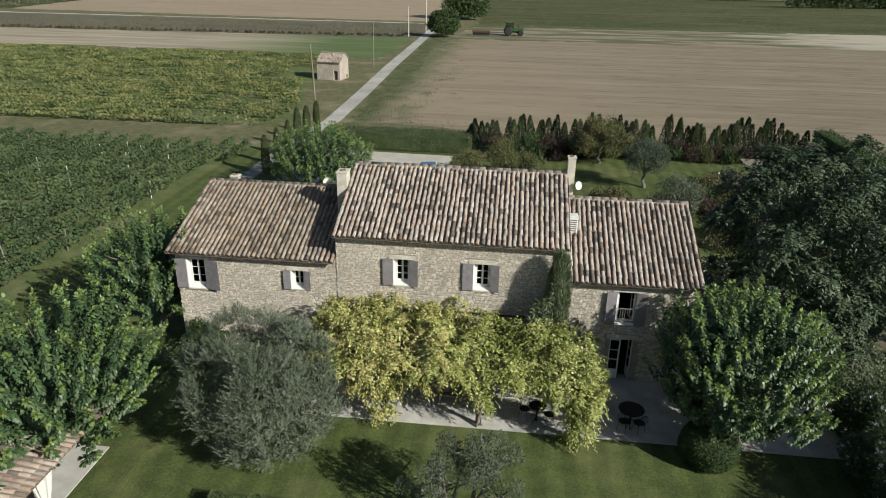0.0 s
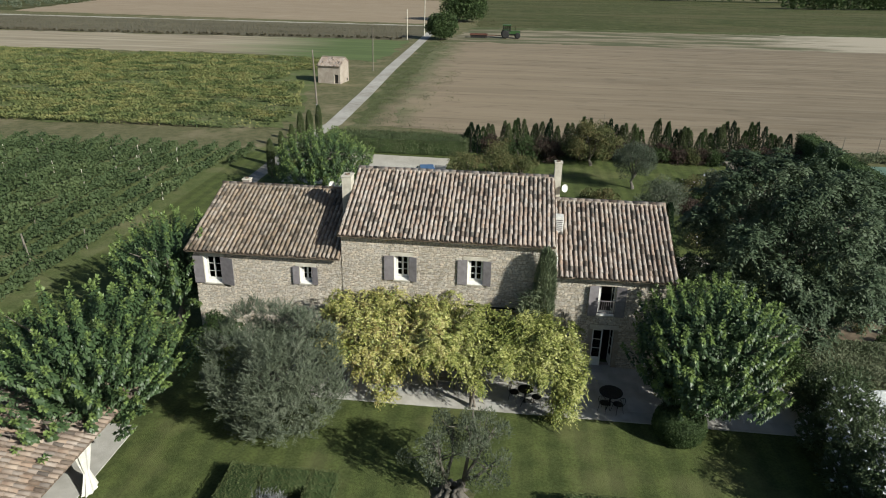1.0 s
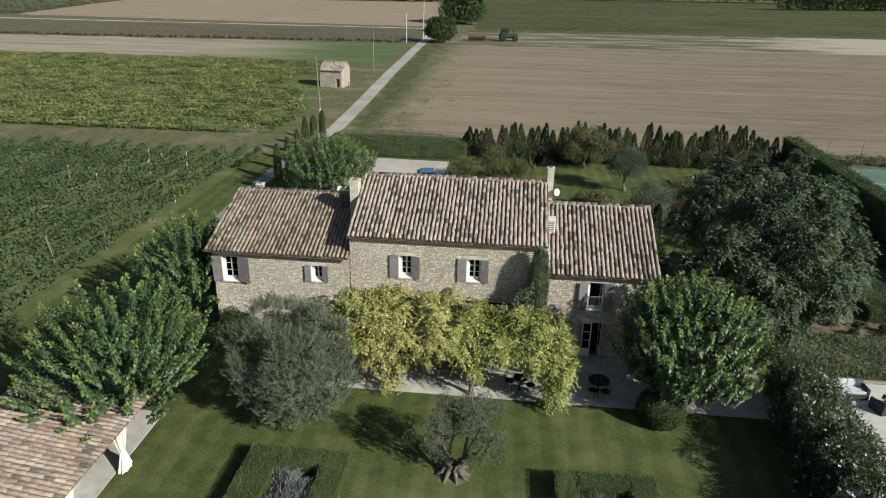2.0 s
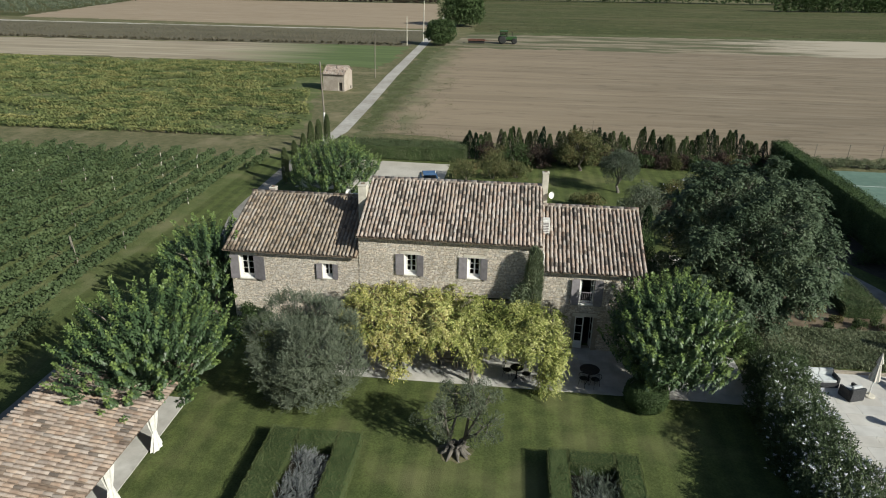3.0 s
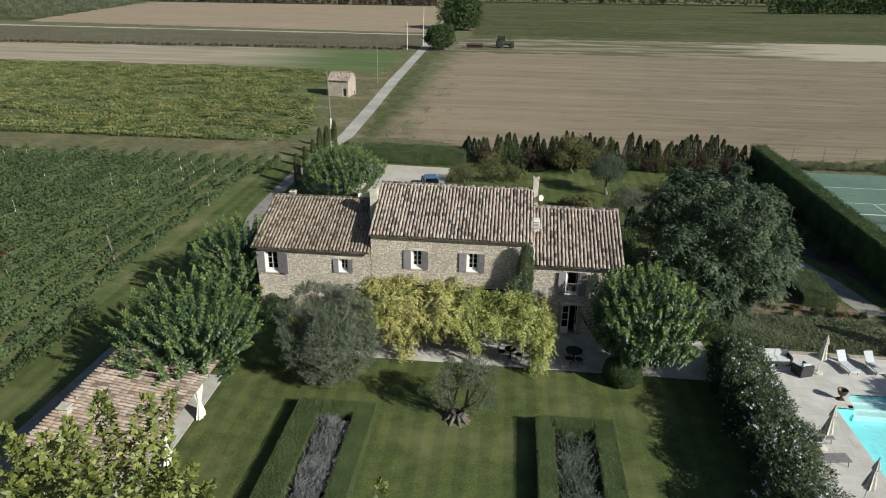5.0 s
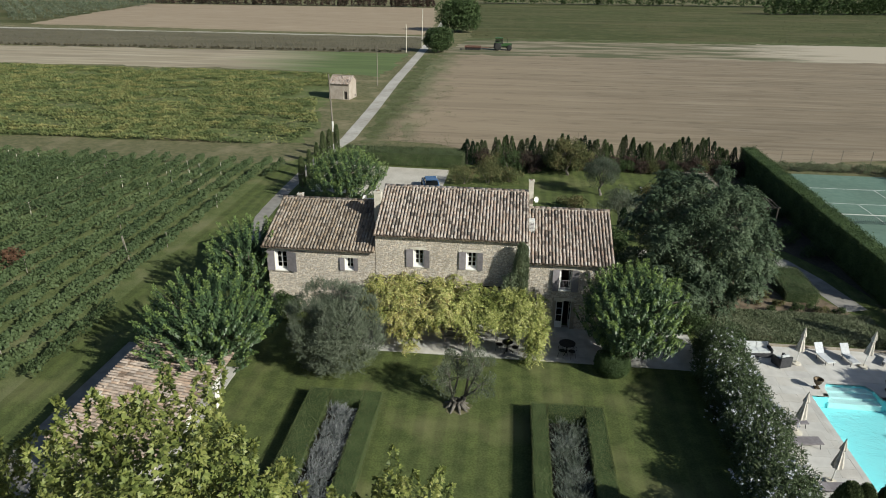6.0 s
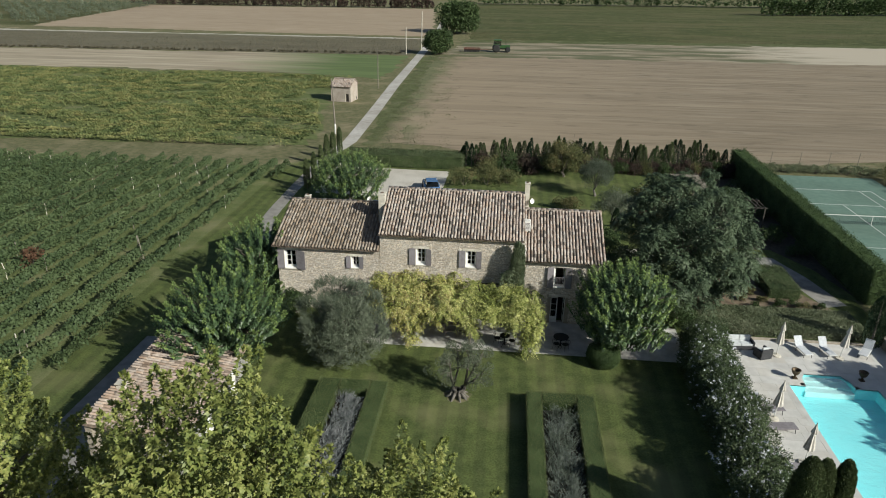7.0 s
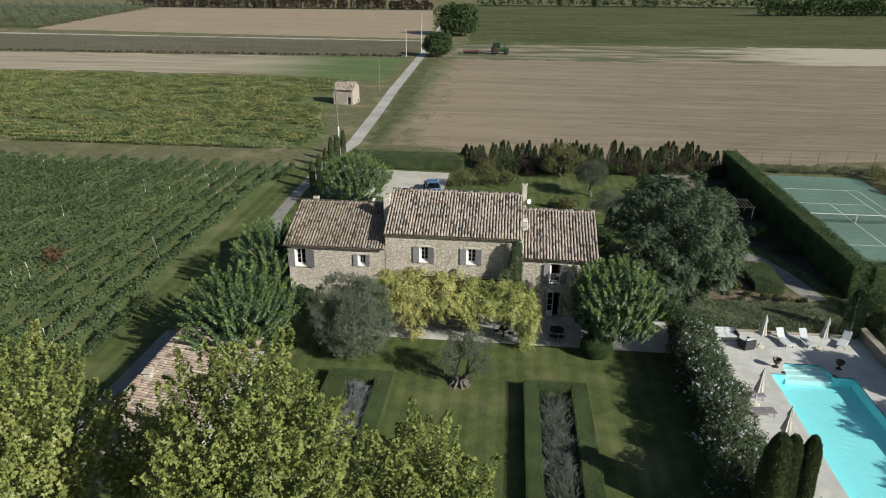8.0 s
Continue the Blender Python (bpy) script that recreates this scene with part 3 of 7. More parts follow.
def spray_points(rng, start, d, fingers, per, length, droop=0.6, out=0.6, aside=0.8, lift=0.3, down=0.55):
    """Fans of thin twigs with leaflets along both sides: their places, ways and faces."""
    n = len(start)
    f = unit(d[:, None] * out + rng.normal(size=(n, fingers, 3)) * aside + np.array([0, 0, lift]))
    ln = (length * rng.uniform(0.65, 1.3, (n, fingers)))[..., None]
    t = np.linspace(0.12, 1.0, per)
    pos = start[:, None, None] + f[:, :, None] * (t * ln)[..., None]
    pos[..., 2] -= droop * t**2 * ln
    side = unit(np.cross(f, np.array([0.02, 0.01, 1.0])))
    sign = np.where(np.arange(per) % 2, 1.0, -1.0)[:, None]
    way = f[:, :, None] * 0.55 + side[:, :, None] * sign * 0.7 + np.array([0, 0, -down]) * t[:, None] + rng.normal(size=pos.shape) * 0.15
    face = np.broadcast_to(d[:, None, None] * 0.6 + np.array([0, 0, 0.8]), pos.shape)
    return pos.reshape(-1, 3), way.reshape(-1, 3), face.reshape(-1, 3)


def sphere_dirs(rng, n, low=-1.0):
    z = rng.uniform(low, 1, n)
    t = rng.uniform(0, 2 * math.pi, n)
    r = np.sqrt(1 - z * z)
    return np.stack([r * np.cos(t), r * np.sin(t), z], 1)


def clump_points(rng, blobs, n):
    """Places and outward ways on and in a cluster of uneven balls (x, y, z, rx, ry, rz)."""
    b = np.array(blobs, float)
    area = (b[:, 3] * b[:, 4] + b[:, 4] * b[:, 5] + b[:, 3] * b[:, 5])
    pick = rng.choice(len(b), n, p=area / area.sum())
    d = sphere_dirs(rng, n, -0.75)
    r = rng.uniform(0.55, 1.0, n) ** 0.5
    bump = 1 + 0.12 * np.sin(d[:, 0] * 9 + pick * 1.7) * np.sin(d[:, 1] * 8 + pick) + 0.1 * np.sin(d[:, 2] * 11 + pick * 2.3)
    pos = b[pick, :3] + d * b[pick, 3:] * (r * bump)[:, None]
    return pos, d


def lumps(rng, centre, radii, count, size, low=-0.35):
    """Balls spread over the outside of an ellipsoid, for an uneven crown with gaps."""
    d = sphere_dirs(rng, count, low)
    c = np.array(centre) + d * np.array(radii) * rng.uniform(0.45, 0.85, count)[:, None]
    s = size * rng.uniform(0.65, 1.3, count)
    return [(*p, r, r, r * 0.8) for p, r in zip(c, s)]


def branches(base, top, spread, count, radius, rng, sides=7, kink=0.15):
    """A trunk that forks into limbs."""
    bm = bmesh.new()
    base, top = Vector(base), Vector(top)
    mid = base.lerp(top, 0.5) + Vector((rng.normal() * kink, rng.normal() * kink, 0))
    tube(bm, [base - Vector((0, 0, 0.1)), base + Vector((0, 0, 0.15)), mid, top], [radius * 1.5, radius * 1.15, radius * 0.9, radius * 0.75], sides + 2, 0.15, rng)
    for i in range(count):
        t = 2 * math.pi * (i + rng.uniform(-0.25, 0.25)) / count
        out = Vector((math.cos(t), math.sin(t), 0))
        reach = Vector(spread)
        end = top + Vector((out.x * reach.x, out.y * reach.y, reach.z * rng.uniform(0.6, 1.1))) * rng.uniform(0.7, 1.0)
        m1 = top.lerp(end, 0.45) + Vector((0, 0, reach.z * 0.12))
        tube(bm, [top - Vector((0, 0, 0.15)), m1, end], [radius * 0.6, radius * 0.36, radius * 0.1], sides, 0.15, rng)
        for k in range(2):
            e2 = m1.lerp(end, 0.6) + Vector((rng.normal(), rng.normal(), abs(rng.normal()))) * reach.x * 0.3
            tube(bm, [m1, m1.lerp(e2, 0.55) + Vector((0, 0, 0.1)), e2], [radius * 0.3, radius * 0.2, radius * 0.06], 5)
    return bm


def shoot_points(rng, centre, radii, count, per, length, low=-0.25, rise=0.5, droop=0.0, plume=0.1, hang=0.5, out=0.75):
    """Leaves set round long shoots that stand out of a crown, drooping below and gathered at the tip: their places, ways and faces."""
    k = np.arange(count) + 0.5
    z = np.clip(1 - (1 - low) * k / count + rng.normal(size=count) * 0.02, -0.99, 0.99)
    a = k * 2.399963 + rng.normal(size=count) * 0.1
    d = np.stack([np.sqrt(1 - z * z) * np.cos(a), np.sqrt(1 - z * z) * np.sin(a), z], 1)
    lump = 0.76 + 0.1 * np.sin(a * 3 + z * 5) + rng.normal(size=count) * 0.05
    start = np.array(centre) + d * np.array(radii) * lump[:, None]
    way = unit(d * (out, out, 0.45) + np.array([0, 0, rise]) + rng.normal(size=(count, 3)) * 0.12)
    ln = length * rng.uniform(0.6, 1.25, count)
    t = np.tile(np.linspace(0.0, 1.0, per) ** 0.85, (count, 1))
    pos = start[:, None] + way[:, None] * (t * ln[:, None])[..., None]
    pos[..., 2] -= droop * t**2 * ln[:, None]
    around = rng.normal(size=(count, per, 3))
    around -= (around * way[:, None]).sum(-1, keepdims=True) * way[:, None]
    around = unit(around)
    end = t[..., None] ** 5
    leafway = around * (0.75 - 0.35 * end) + way[:, None] * 0.75 * end + np.array([0, 0, -1.0]) * hang * (1 - end)
    pos = pos + around * plume * (1.15 - t[..., None])
    face = around + way[:, None] * (0.1 + 0.6 * end) + np.array([0, 0, 0.35])
    return pos.reshape(-1, 3), leafway.reshape(-1, 3), face.reshape(-1, 3)


def box_surface(rng, x0, x1, y0, y1, z0, z1, n):
    """Places and outward ways on the top and sides of a block."""
    a = np.array([(x1 - x0) * (y1 - y0), (x1 - x0) * (z1 - z0), (x1 - x0) * (z1 - z0), (y1 - y0) * (z1 - z0), (y1 - y0) * (z1 - z0)])
    f = rng.choice(5, n, p=a / a.sum())
    p = np.stack([rng.uniform(x0, x1, n), rng.uniform(y0, y1, n), rng.uniform(z0, z1, n)], 1)
    w = np.zeros((n, 3))
    for k, (ax, val, s) in enumerate(((2, z1, 1), (1, y0, -1), (1, y1, 1), (0, x0, -1), (0, x1, 1))):
        p[f == k, ax] = val
        w[f == k, ax] = s
    return p, w


def hedge_block(name, label, category, x0, x1, y0, y1, h, leafmat, n, size, seed, parent=None, turn=0.0, centre=(0, 0), soft=0.05, group=""):
    """A clipped hedge: a leafy mass over a rough core."""
    rng = np.random.default_rng(seed)
    e = thing(name, label, category, group)
    core = boxes((x0 + size * 0.6, x1 - size * 0.6, y0 + size * 0.6, y1 - size * 0.6, 0, h - size * 0.5), bevel=min(0.12, h * 0.15))
    c = part("branch_core", core, M["hedge"], e)
    p, w = box_surface(rng, x0, x1, y0, y1, 0.02, h, n)
    p += w * (rng.normal(size=(n, 1)) * soft - size * 0.3)
    p += w * (0.05 * np.sin(p[:, :1] * 2.1 + p[:, 1:2] * 1.7))
    part("foliage", leaves("foliage", p, w * 0.3 + rng.normal(size=(n, 3)) * 0.8, size, leafmat, rng, 0.6, 0.2, w, 0.3), leafmat, e)
    if turn:
        e.matrix_world = pose(centre[0], centre[1], 0, 0, 0, turn)
    return e


def holed(x0, x1, y0, y1, z, hole):
    """A level sheet with one square opening."""
    bm = bmesh.new()
    for a, b, c, d in wall_cells(x0, x1, y0, y1, [hole]):
        bm.faces.new([bm.verts.new((x, y, z)) for x, y in ((a, c), (b, c), (b, d), (a, d))])
    bmesh.ops.remove_doubles(bm, verts=bm.verts, dist=1e-4)
    return bm


def wall_cells(x0, x1, z0, z1, openings):
    xs = sorted({x0, x1, *[v for o in openings for v in o[:2]]})
    zs = sorted({z0, z1, *[v for o in openings for v in o[2:]]})
    for a, b in zip(xs, xs[1:]):
        for c, d in zip(zs, zs[1:]):
            if not any(o[0] <= a and b <= o[1] and o[2] <= c and d <= o[3] for o in openings):
                yield a, b, c, d


def ragged(points, step, wander, seed):
    """An outline with uneven edges, as weeds and tracks leave them."""
    rng = np.random.default_rng(seed)
    out = []
    for (x0, y0), (x1, y1) in zip(points, points[1:] + points[:1]):
        n = max(1, min(60, int(math.hypot(x1 - x0, y1 - y0) / step)))
        for k in range(n):
            u = k / n
            out.append((x0 + (x1 - x0) * u + rng.normal() * wander, y0 + (y1 - y0) * u + rng.normal() * wander))
    return out


def sheet(name, points, z, material, label, category, rough=0.0):
    bm = bmesh.new()
    if rough:
        points = ragged(points, rough * 3, rough, len(label))
    bm.faces.new([bm.verts.new((x, y, z)) for x, y in points])
    return structure(name, bm, material, label, category)

# ---- ground, fields, lane ----
structure("ground", holed(-2500, 2500, -2500, 2500, -0.06, (26.9, 32.4, -20.0, -4.8)), M["meadow"], "rough dry grassland around the farmhouse and its fields", "ground")
sheet("field_1", [(-6.0, 51.5), (3, 47.5), (30, 47), (60, 50), (90, 54.5), (260, 70), (320, 183), (115, 158), (-12, 151), (-13, 130), (-11, 90), (-9.5, 70)], -0.03, M["plough"], "brown ploughed field with long harrow streaks", "field", 1.1)
sheet("field_2", [(-12, 148), (115, 155), (320, 180), (320, 235), (137, 209), (-5.5, 196)], -0.036, M["stubble"], "streaked dry stubble strip beside the ploughed field", "field", 0.6)
sheet("field_3", [(-5.5, 196.3), (137, 209.3), (320, 235.3), (420, 520), (-14, 425)], -0.03, M["greenfield"], "dark green meadow beyond the stubble", "field", 0.6)
sheet("field_margin", [(-8, 191.5), (137, 204.5), (320, 230), (320, 240), (137, 213), (-8, 199.5)], -0.024, M["brightgrass"], "strip of short green grass between stubble and meadow", "field", 0.9)
sheet("field_4", [(-150, -45), (-16.6, -30), (-16.8, -4), (-18.0, 8), (-18.6, 36.8), (-120, 34)], -0.03, M["vineground"], "grassy soil under the near vineyard", "field", 0.7)
sheet("field_5", [(-160, 41), (-19, 47.5), (-19, 57), (-25, 80), (-24, 104), (-40, 112), (-160, 108)], -0.03, M["vineground"], "soil of the yellowing vineyard", "field", 0.7)
sheet("field_6", [(-260, 108), (-45, 115), (-20, 108), (-20, 151), (-49, 151), (-260, 136)], -0.03, M["tan"], "pale tan stubble strip turning to grass beside the lane", "field", 0.7)
sheet("field_8", [(-320, 137), (-20, 153), (-20, 197), (-320, 189)], -0.025, M["darkgrass"], "strip of rough dark grass", "field", 0.7)
sheet("track", [(-320, 190), (-19, 197.6), (-18, 200.4), (-320, 194.4)], -0.02, M["track"], "white chalk track between the fields", "track", 0.4)
sheet("field_9", [(-175, 212), (-19, 206), (-36, 368), (-199, 351)], -0.025, M["warmsoil"], "distant bare brown field", "field", 0.7)
sheet("field_10", [(-400, 212), (-176, 213), (-200, 351), (-400, 351)], -0.03, M["greenfield"], "grass under the distant olive grove", "field", 0.7)
sheet("lawn", [(-18.9, -60), (36.5, -60), (36.5, -21.8), (23.4, -21.8), (23.4, -1.2), (36.5, -1.2), (36.5, 6.5), (37, 6.5), (37, 43), (-1, 43), (-13, 48), (-19.0, 37), (-19.1, 8), (-18.9, -4)], -0.02, M["lawn"], "mown green lawn with faint mowing stripes", "lawn")

def track_strip(points):
    """A level strip along a line of (x, y, half width)."""
    bm = bmesh.new()
    prev = None
    for x, y, w in points:
        cur = [bm.verts.new((x - w, y, -0.012)), bm.verts.new((x + w, y, -0.012))]
        if prev:
            bm.faces.new((prev[0], prev[1], cur[1], cur[0]))
        prev = cur
    return bm


lane = [(-13.2, 12.0, 0.65), (-14.3, 16.2, 0.68), (-14.8, 18.4, 0.68), (-14.95, 21.0, 0.68), (-15.15, 27.5, 0.65), (-15.1, 38.0, 0.75), (-14.75, 44.0, 0.9), (-13.85, 51.0, 0.98), (-14.45, 71.5, 1.05), (-15.6, 100, 1.1), (-16.8, 150, 1.15), (-18.2, 200, 1.2), (-21, 260, 1.4), (-30, 420, 1.4)]
structure("driveway", track_strip(lane[:7]), M["pathgrey"], "grey gravel drive beside the house", "drive")
structure("road", track_strip(lane[6:]), M["road"], "pale gravel lane running straight between the fields", "lane")
sheet("verge", [(-11.7, 49), (-6.4, 51), (-7.6, 60), (-9.2, 80), (-10.3, 106), (-12, 130), (-11.5, 151), (-15.4, 150), (-14.2, 100), (-13, 71)], -0.028, M["verge"], "weedy grass verge beside the lane", "verge", 0.5)
rng = np.random.default_rng(31)
tufts = 420
yy = rng.uniform(46, 160, tufts)
edge = np.interp(yy, [46, 71, 100, 150, 160], [-11.4, -12.9, -14.1, -15.3, -15.4])
field = np.interp(yy, [46, 52, 90, 130, 160], [-2, -5.5, -7.2, -10, -8.5])
u = np.abs(rng.normal(size=tufts)) * 0.62
cx = edge + 0.7 + (field - edge) * u
size = rng.uniform(0.25, 0.9, tufts)
k = rng.integers(0, tufts, 6000)
p = np.stack([cx[k] + rng.normal(size=6000) * size[k], yy[k] + rng.normal(size=6000) * size[k] * 1.4, np.full(6000, -0.02)], 1)
p = p[p[:, 0] > np.interp(p[:, 1], [46, 71, 100, 150, 160], [-11.6, -13.0, -14.2, -15.4, -15.5])]
tagged(new("weeds", leaves("weeds", p, rng.normal(size=p.shape) * 0.5 + (0, 0, 0.9), 0.2, M["weed"], rng, 0.4)), "dry weeds and tufts along the field margin", "weeds", kind="stuff")
rng = np.random.default_rng(33)
p = np.stack([rng.uniform(-8, 300, 5000), 200 + rng.uniform(0, 1, 5000) ** 1.6 * 200, np.full(5000, -0.03)], 1)
p[:, 1] += np.maximum(0, p[:, 0]) * 0.1
tagged(new("meadow_grass", leaves("meadow_grass", p, rng.normal(size=p.shape) * 0.5 + (0, 0, 0.8), 0.45, M["meadowblade"], rng, 0.5, 0.2, np.tile((0.1, -0.2, 1.0), (5000, 1)), 0.2)), "tall tufts of grass in the far meadow", "grass", kind="stuff")
p = np.stack([rng.uniform(-260, -21, 12000), np.zeros(12000), np.full(12000, -0.025)], 1)
p[:, 1] = np.interp(p[:, 0], [-320, -20], [137, 153]) + rng.uniform(0.5, 43, 12000)
tagged(new("strip_grass", leaves("strip_grass", p, rng.normal(size=p.shape) * 0.5 + (0, 0, 0.8), 0.42, M["tallgrass"], rng, 0.4, 0.2, np.tile((0.1, -0.4, 1.0), (12000, 1)), 0.2)), "dry tufts in the strip of rough grass", "grass", kind="stuff")
sheet("gravel_court", [(-12.4, 27), (1.6, 26.5), (1.8, 37.5), (-11, 38), (-11.8, 42), (-12.6, 42)], -0.008, M["gravel"], "pale gravel parking court behind the house", "gravel")
sheet("gravel_patch", [(17.0, 4.5), (21.2, 7.5), (22.4, 13.5), (21.4, 15.0), (19.6, 14.6), (17.2, 11)], -0.006, M["gravel"], "pale gravel beside the gable of the house", "gravel", 0.15)
sheet("gravel_patch", [(21.45, -4.5), (23.15, -4.3), (23.1, -1.3), (21.45, -1.2)], -0.006, M["gravel"], "pebbles at the end of the terrace", "gravel", 0.08)
sheet("garden_path", [(30.6, 14.9), (32.9, 14.3), (34.3, 10.5), (35.5, 5.4), (33.7, 4.8), (32.7, 9.0), (31.7, 12.6), (30.4, 13.2)], 0.0, M["pathgrey"], "grey paved path beside the tall hedge", "path")
# dark sheet over the lawn: its colour deepens the tall hedge's cast shade
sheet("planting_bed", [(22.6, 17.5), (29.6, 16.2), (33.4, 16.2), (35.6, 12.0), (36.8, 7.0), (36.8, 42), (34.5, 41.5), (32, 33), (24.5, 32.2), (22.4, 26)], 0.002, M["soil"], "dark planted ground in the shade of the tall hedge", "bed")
sheet("planting_bed", [(23.5, 3.2), (34.6, 3.4), (32.2, 8), (31, 9.5), (28.0, 9.8), (24, 8)], 0.002, M["earth"], "bare earth bed with small shrubs", "bed")


def paving(name, x0, x1, y0, y1, material, label, category, seed, step=(0.9, 0.6), skip=None, limit=300, near=(0, 0)):
    """Paving on a bed of mortar: slabs with their own joints."""
    rng = np.random.default_rng(seed)
    base = boxes((x0, x1, y0, y1, -0.1, 0.0)) if skip is None else boxes((x0, skip[0], y0, y1, -0.1, 0.0), (skip[1], x1, y0, y1, -0.1, 0.0), (skip[0], skip[1], y0, skip[2], -0.1, 0.0), (skip[0], skip[1], skip[3], y1, -0.1, 0.0))
    bed = structure(name, base, material, label, category)
    slabs, y = [], y0
    while y < y1 - 0.05:
        h = min(step[1] * rng.uniform(0.8, 1.2), y1 - y)
        x = x0
        while x < x1 - 0.05:
            w = min(step[0] * rng.uniform(0.7, 1.3), x1 - x)
            if skip is None or not (x + w > skip[0] and x < skip[1] and y + h > skip[2] and y < skip[3]):
                slabs.append((x, y, w, h, rng.uniform(0.0135, 0.017)))
            elif skip is not None:
                for a, b in ((x, min(x + w, skip[0])), (max(x, skip[1]), x + w)):
                    if b - a > 0.08:
                        slabs.append((a, y, b - a, h, 0.016))
            x += w
        y += h
    slabs.sort(key=lambda s: (s[0] + s[2] / 2 - near[0]) ** 2 + (s[1] + s[3] / 2 - near[1]) ** 2)
    unit_slab = mesh_of("slab", boxes((-0.5, 0.5, -0.5, 0.5, -0.5, 0.5)), material)
    g = 0.008
    for x, y, w, h, z in slabs[:limit]:
        o = part("slab", unit_slab, material, bed)
        o.matrix_world = Matrix.LocRotScale((x + w / 2, y + h / 2, z / 2 + 0.001), None, (w - g, h - g, z))
    if len(slabs) > limit:
        bm = bmesh.new()
        for x, y, w, h, z in slabs[limit:]:
            box(bm, x + g / 2, x + w - g / 2, y + g / 2, y + h - g / 2, 0.001, z)
        tagged(part("more_slabs", bm, material, bed), kind="stuff")
    return bed


# ---- farmhouse ----
house = thing("farmhouse", "long stone farmhouse with canal tile roofs and grey shutters", "house")


STONES = []
for k in range(10):
    r = np.random.default_rng(50 + k)
    ring = []
    for i in range(8):
        t = 2 * math.pi * (i + 0.5) / 8
        q = max(abs(math.cos(t)), abs(math.sin(t)))
        s = 0.5 * (0.76 + 0.25 * r.random())
        ring.append((s * math.cos(t) / q, s * math.sin(t) / q))
    back = [(x * 1.02, 0.0, z * 1.02) for x, z in ring]
    front = [(x * 0.97, -0.95 - 0.1 * r.random(), z * 0.95) for x, z in ring]
    v = np.array(back + front)
    f = np.array([(i, (i + 1) % 8, 8 + (i + 1) % 8, 8 + i) for i in range(8)] + [(8, 9, 10, 11), (8, 11, 12, 15), (12, 13, 14, 15)])
    STONES.append((v, f))


def rubble(wall, x0, x1, z0, z1, y, holes, seed, limit, near, side=None):
    """Rubble stones proud of their mortar; side: the wall faces along x at that place instead of along y."""
    rng = np.random.default_rng(seed)
    meshes = [quads("stone", v, f, M["stone"], flat=True) for v, f in STONES] if limit else []
    rows, z = [], z0
    while z < z1 - 0.04:
        h = min(rng.uniform(0.055, 0.115), z1 - z)
        x = x0 + rng.uniform(-0.15, 0)
        while x < x1 - 0.04:
            w = rng.uniform(0.08, 0.22) if rng.random() > 0.12 else rng.uniform(0.22, 0.36)
            a, b = max(x, x0), min(x + w, x1)
            if b - a > 0.05 and not any(b > o[0] and a < o[1] and z + h > o[2] and z < o[3] for o in holes):
                rows.append(((a + b) / 2, z + h / 2 + rng.uniform(-0.022, 0.022), (b - a) * rng.uniform(0.95, 1.1), h * rng.uniform(0.95, 1.25), rng.uniform(0.014, 0.032), rng.integers(10), rng.uniform(-9, 9)))
            x += w
        z += h
    rows.sort(key=lambda s: (s[0] - near[0]) ** 2 + (s[1] - near[1]) ** 2)
    for cx, cz, w, h, d, k, turn in rows[:limit]:
        o = part("stone", meshes[k], M["stone"], wall)
        o.matrix_world = Matrix.LocRotScale((cx, y, cz), Euler((0, radians(turn), 0)), (w, d, h))
    vs, fs, n = [], [], 0
    for cx, cz, w, h, d, k, turn in rows[limit:]:
        v, f = STONES[k]
        c, s = math.cos(radians(turn)), math.sin(radians(turn))
        px, py, pz = v[:, 0] * w, v[:, 1] * d, v[:, 2] * h
        if side is None:
            vs.append(np.stack([cx + px * c + pz * s, y + py, cz + pz * c - px * s], 1))
        else:
            vs.append(np.stack([side[0] - side[1] * py, cx + px * c + pz * s, cz + pz * c - px * s], 1))
        fs.append(f + n)
        n += len(v)
    if vs:
        tagged(part("rubble_rest", quads("rubble_rest", np.concatenate(vs), np.concatenate(fs), M["stone"], flat=True), M["stone"], wall), kind="stuff")


def front_wall(name, x0, x1, z1, y, openings, thick=0.5):
    bm = bmesh.new()
    for a, b, c, d in wall_cells(x0, x1, -0.1, z1, openings):
        box(bm, a, b, y, y + thick, c, d)
    bmesh.ops.remove_doubles(bm, verts=bm.verts, dist=1e-4)
    return part(name, bm, M["mortar"], house, "rubble stone wall in pale lime mortar")


def gable_wall(name, x0, x1, ya, yr, yb, ze, zr):
    """An end wall under a ridge, from its front to its back corner."""
    bm = bmesh.new()
    outline = [(ya, -0.1), (yb, -0.1), (yb, ze), (yr, zr), (ya, ze)]
    lo, hi = ([bm.verts.new((x, y, z)) for y, z in outline] for x in (x0, x1))
    bm.faces.new(lo)
    bm.faces.new(hi[::-1])
    for i in range(5):
        j = (i + 1) % 5
        bm.faces.new((lo[i], lo[j], hi[j], hi[i]))
    return part(name, bm, M["mortar"], house, "rubble stone gable wall")


def arc_tile(r0, r1, length, seg=5, lift=0.02):
    """A half-round tile, wider at its lower end, with a thick lower rim."""
    v, f = [], []
    for y, r, z in ((0, r0, lift), (length, r1, 0)):
        for k in range(seg + 1):
            t = math.pi * k / seg
            v.append((-math.cos(t) * r, y, math.sin(t) * r * 0.85 + z))
    for k in range(seg + 1):
        t = math.pi * k / seg
        v.append((-math.cos(t) * (r0 - 0.018), 0.002, math.sin(t) * (r0 - 0.018) * 0.85 + lift))
    m = seg + 1
    f += [(k, k + 1, m + k + 1, m + k) for k in range(seg)]
    f += [(k + 1, k, 2 * m + k, 2 * m + k + 1) for k in range(seg)]
    return np.array(v), np.array(f)


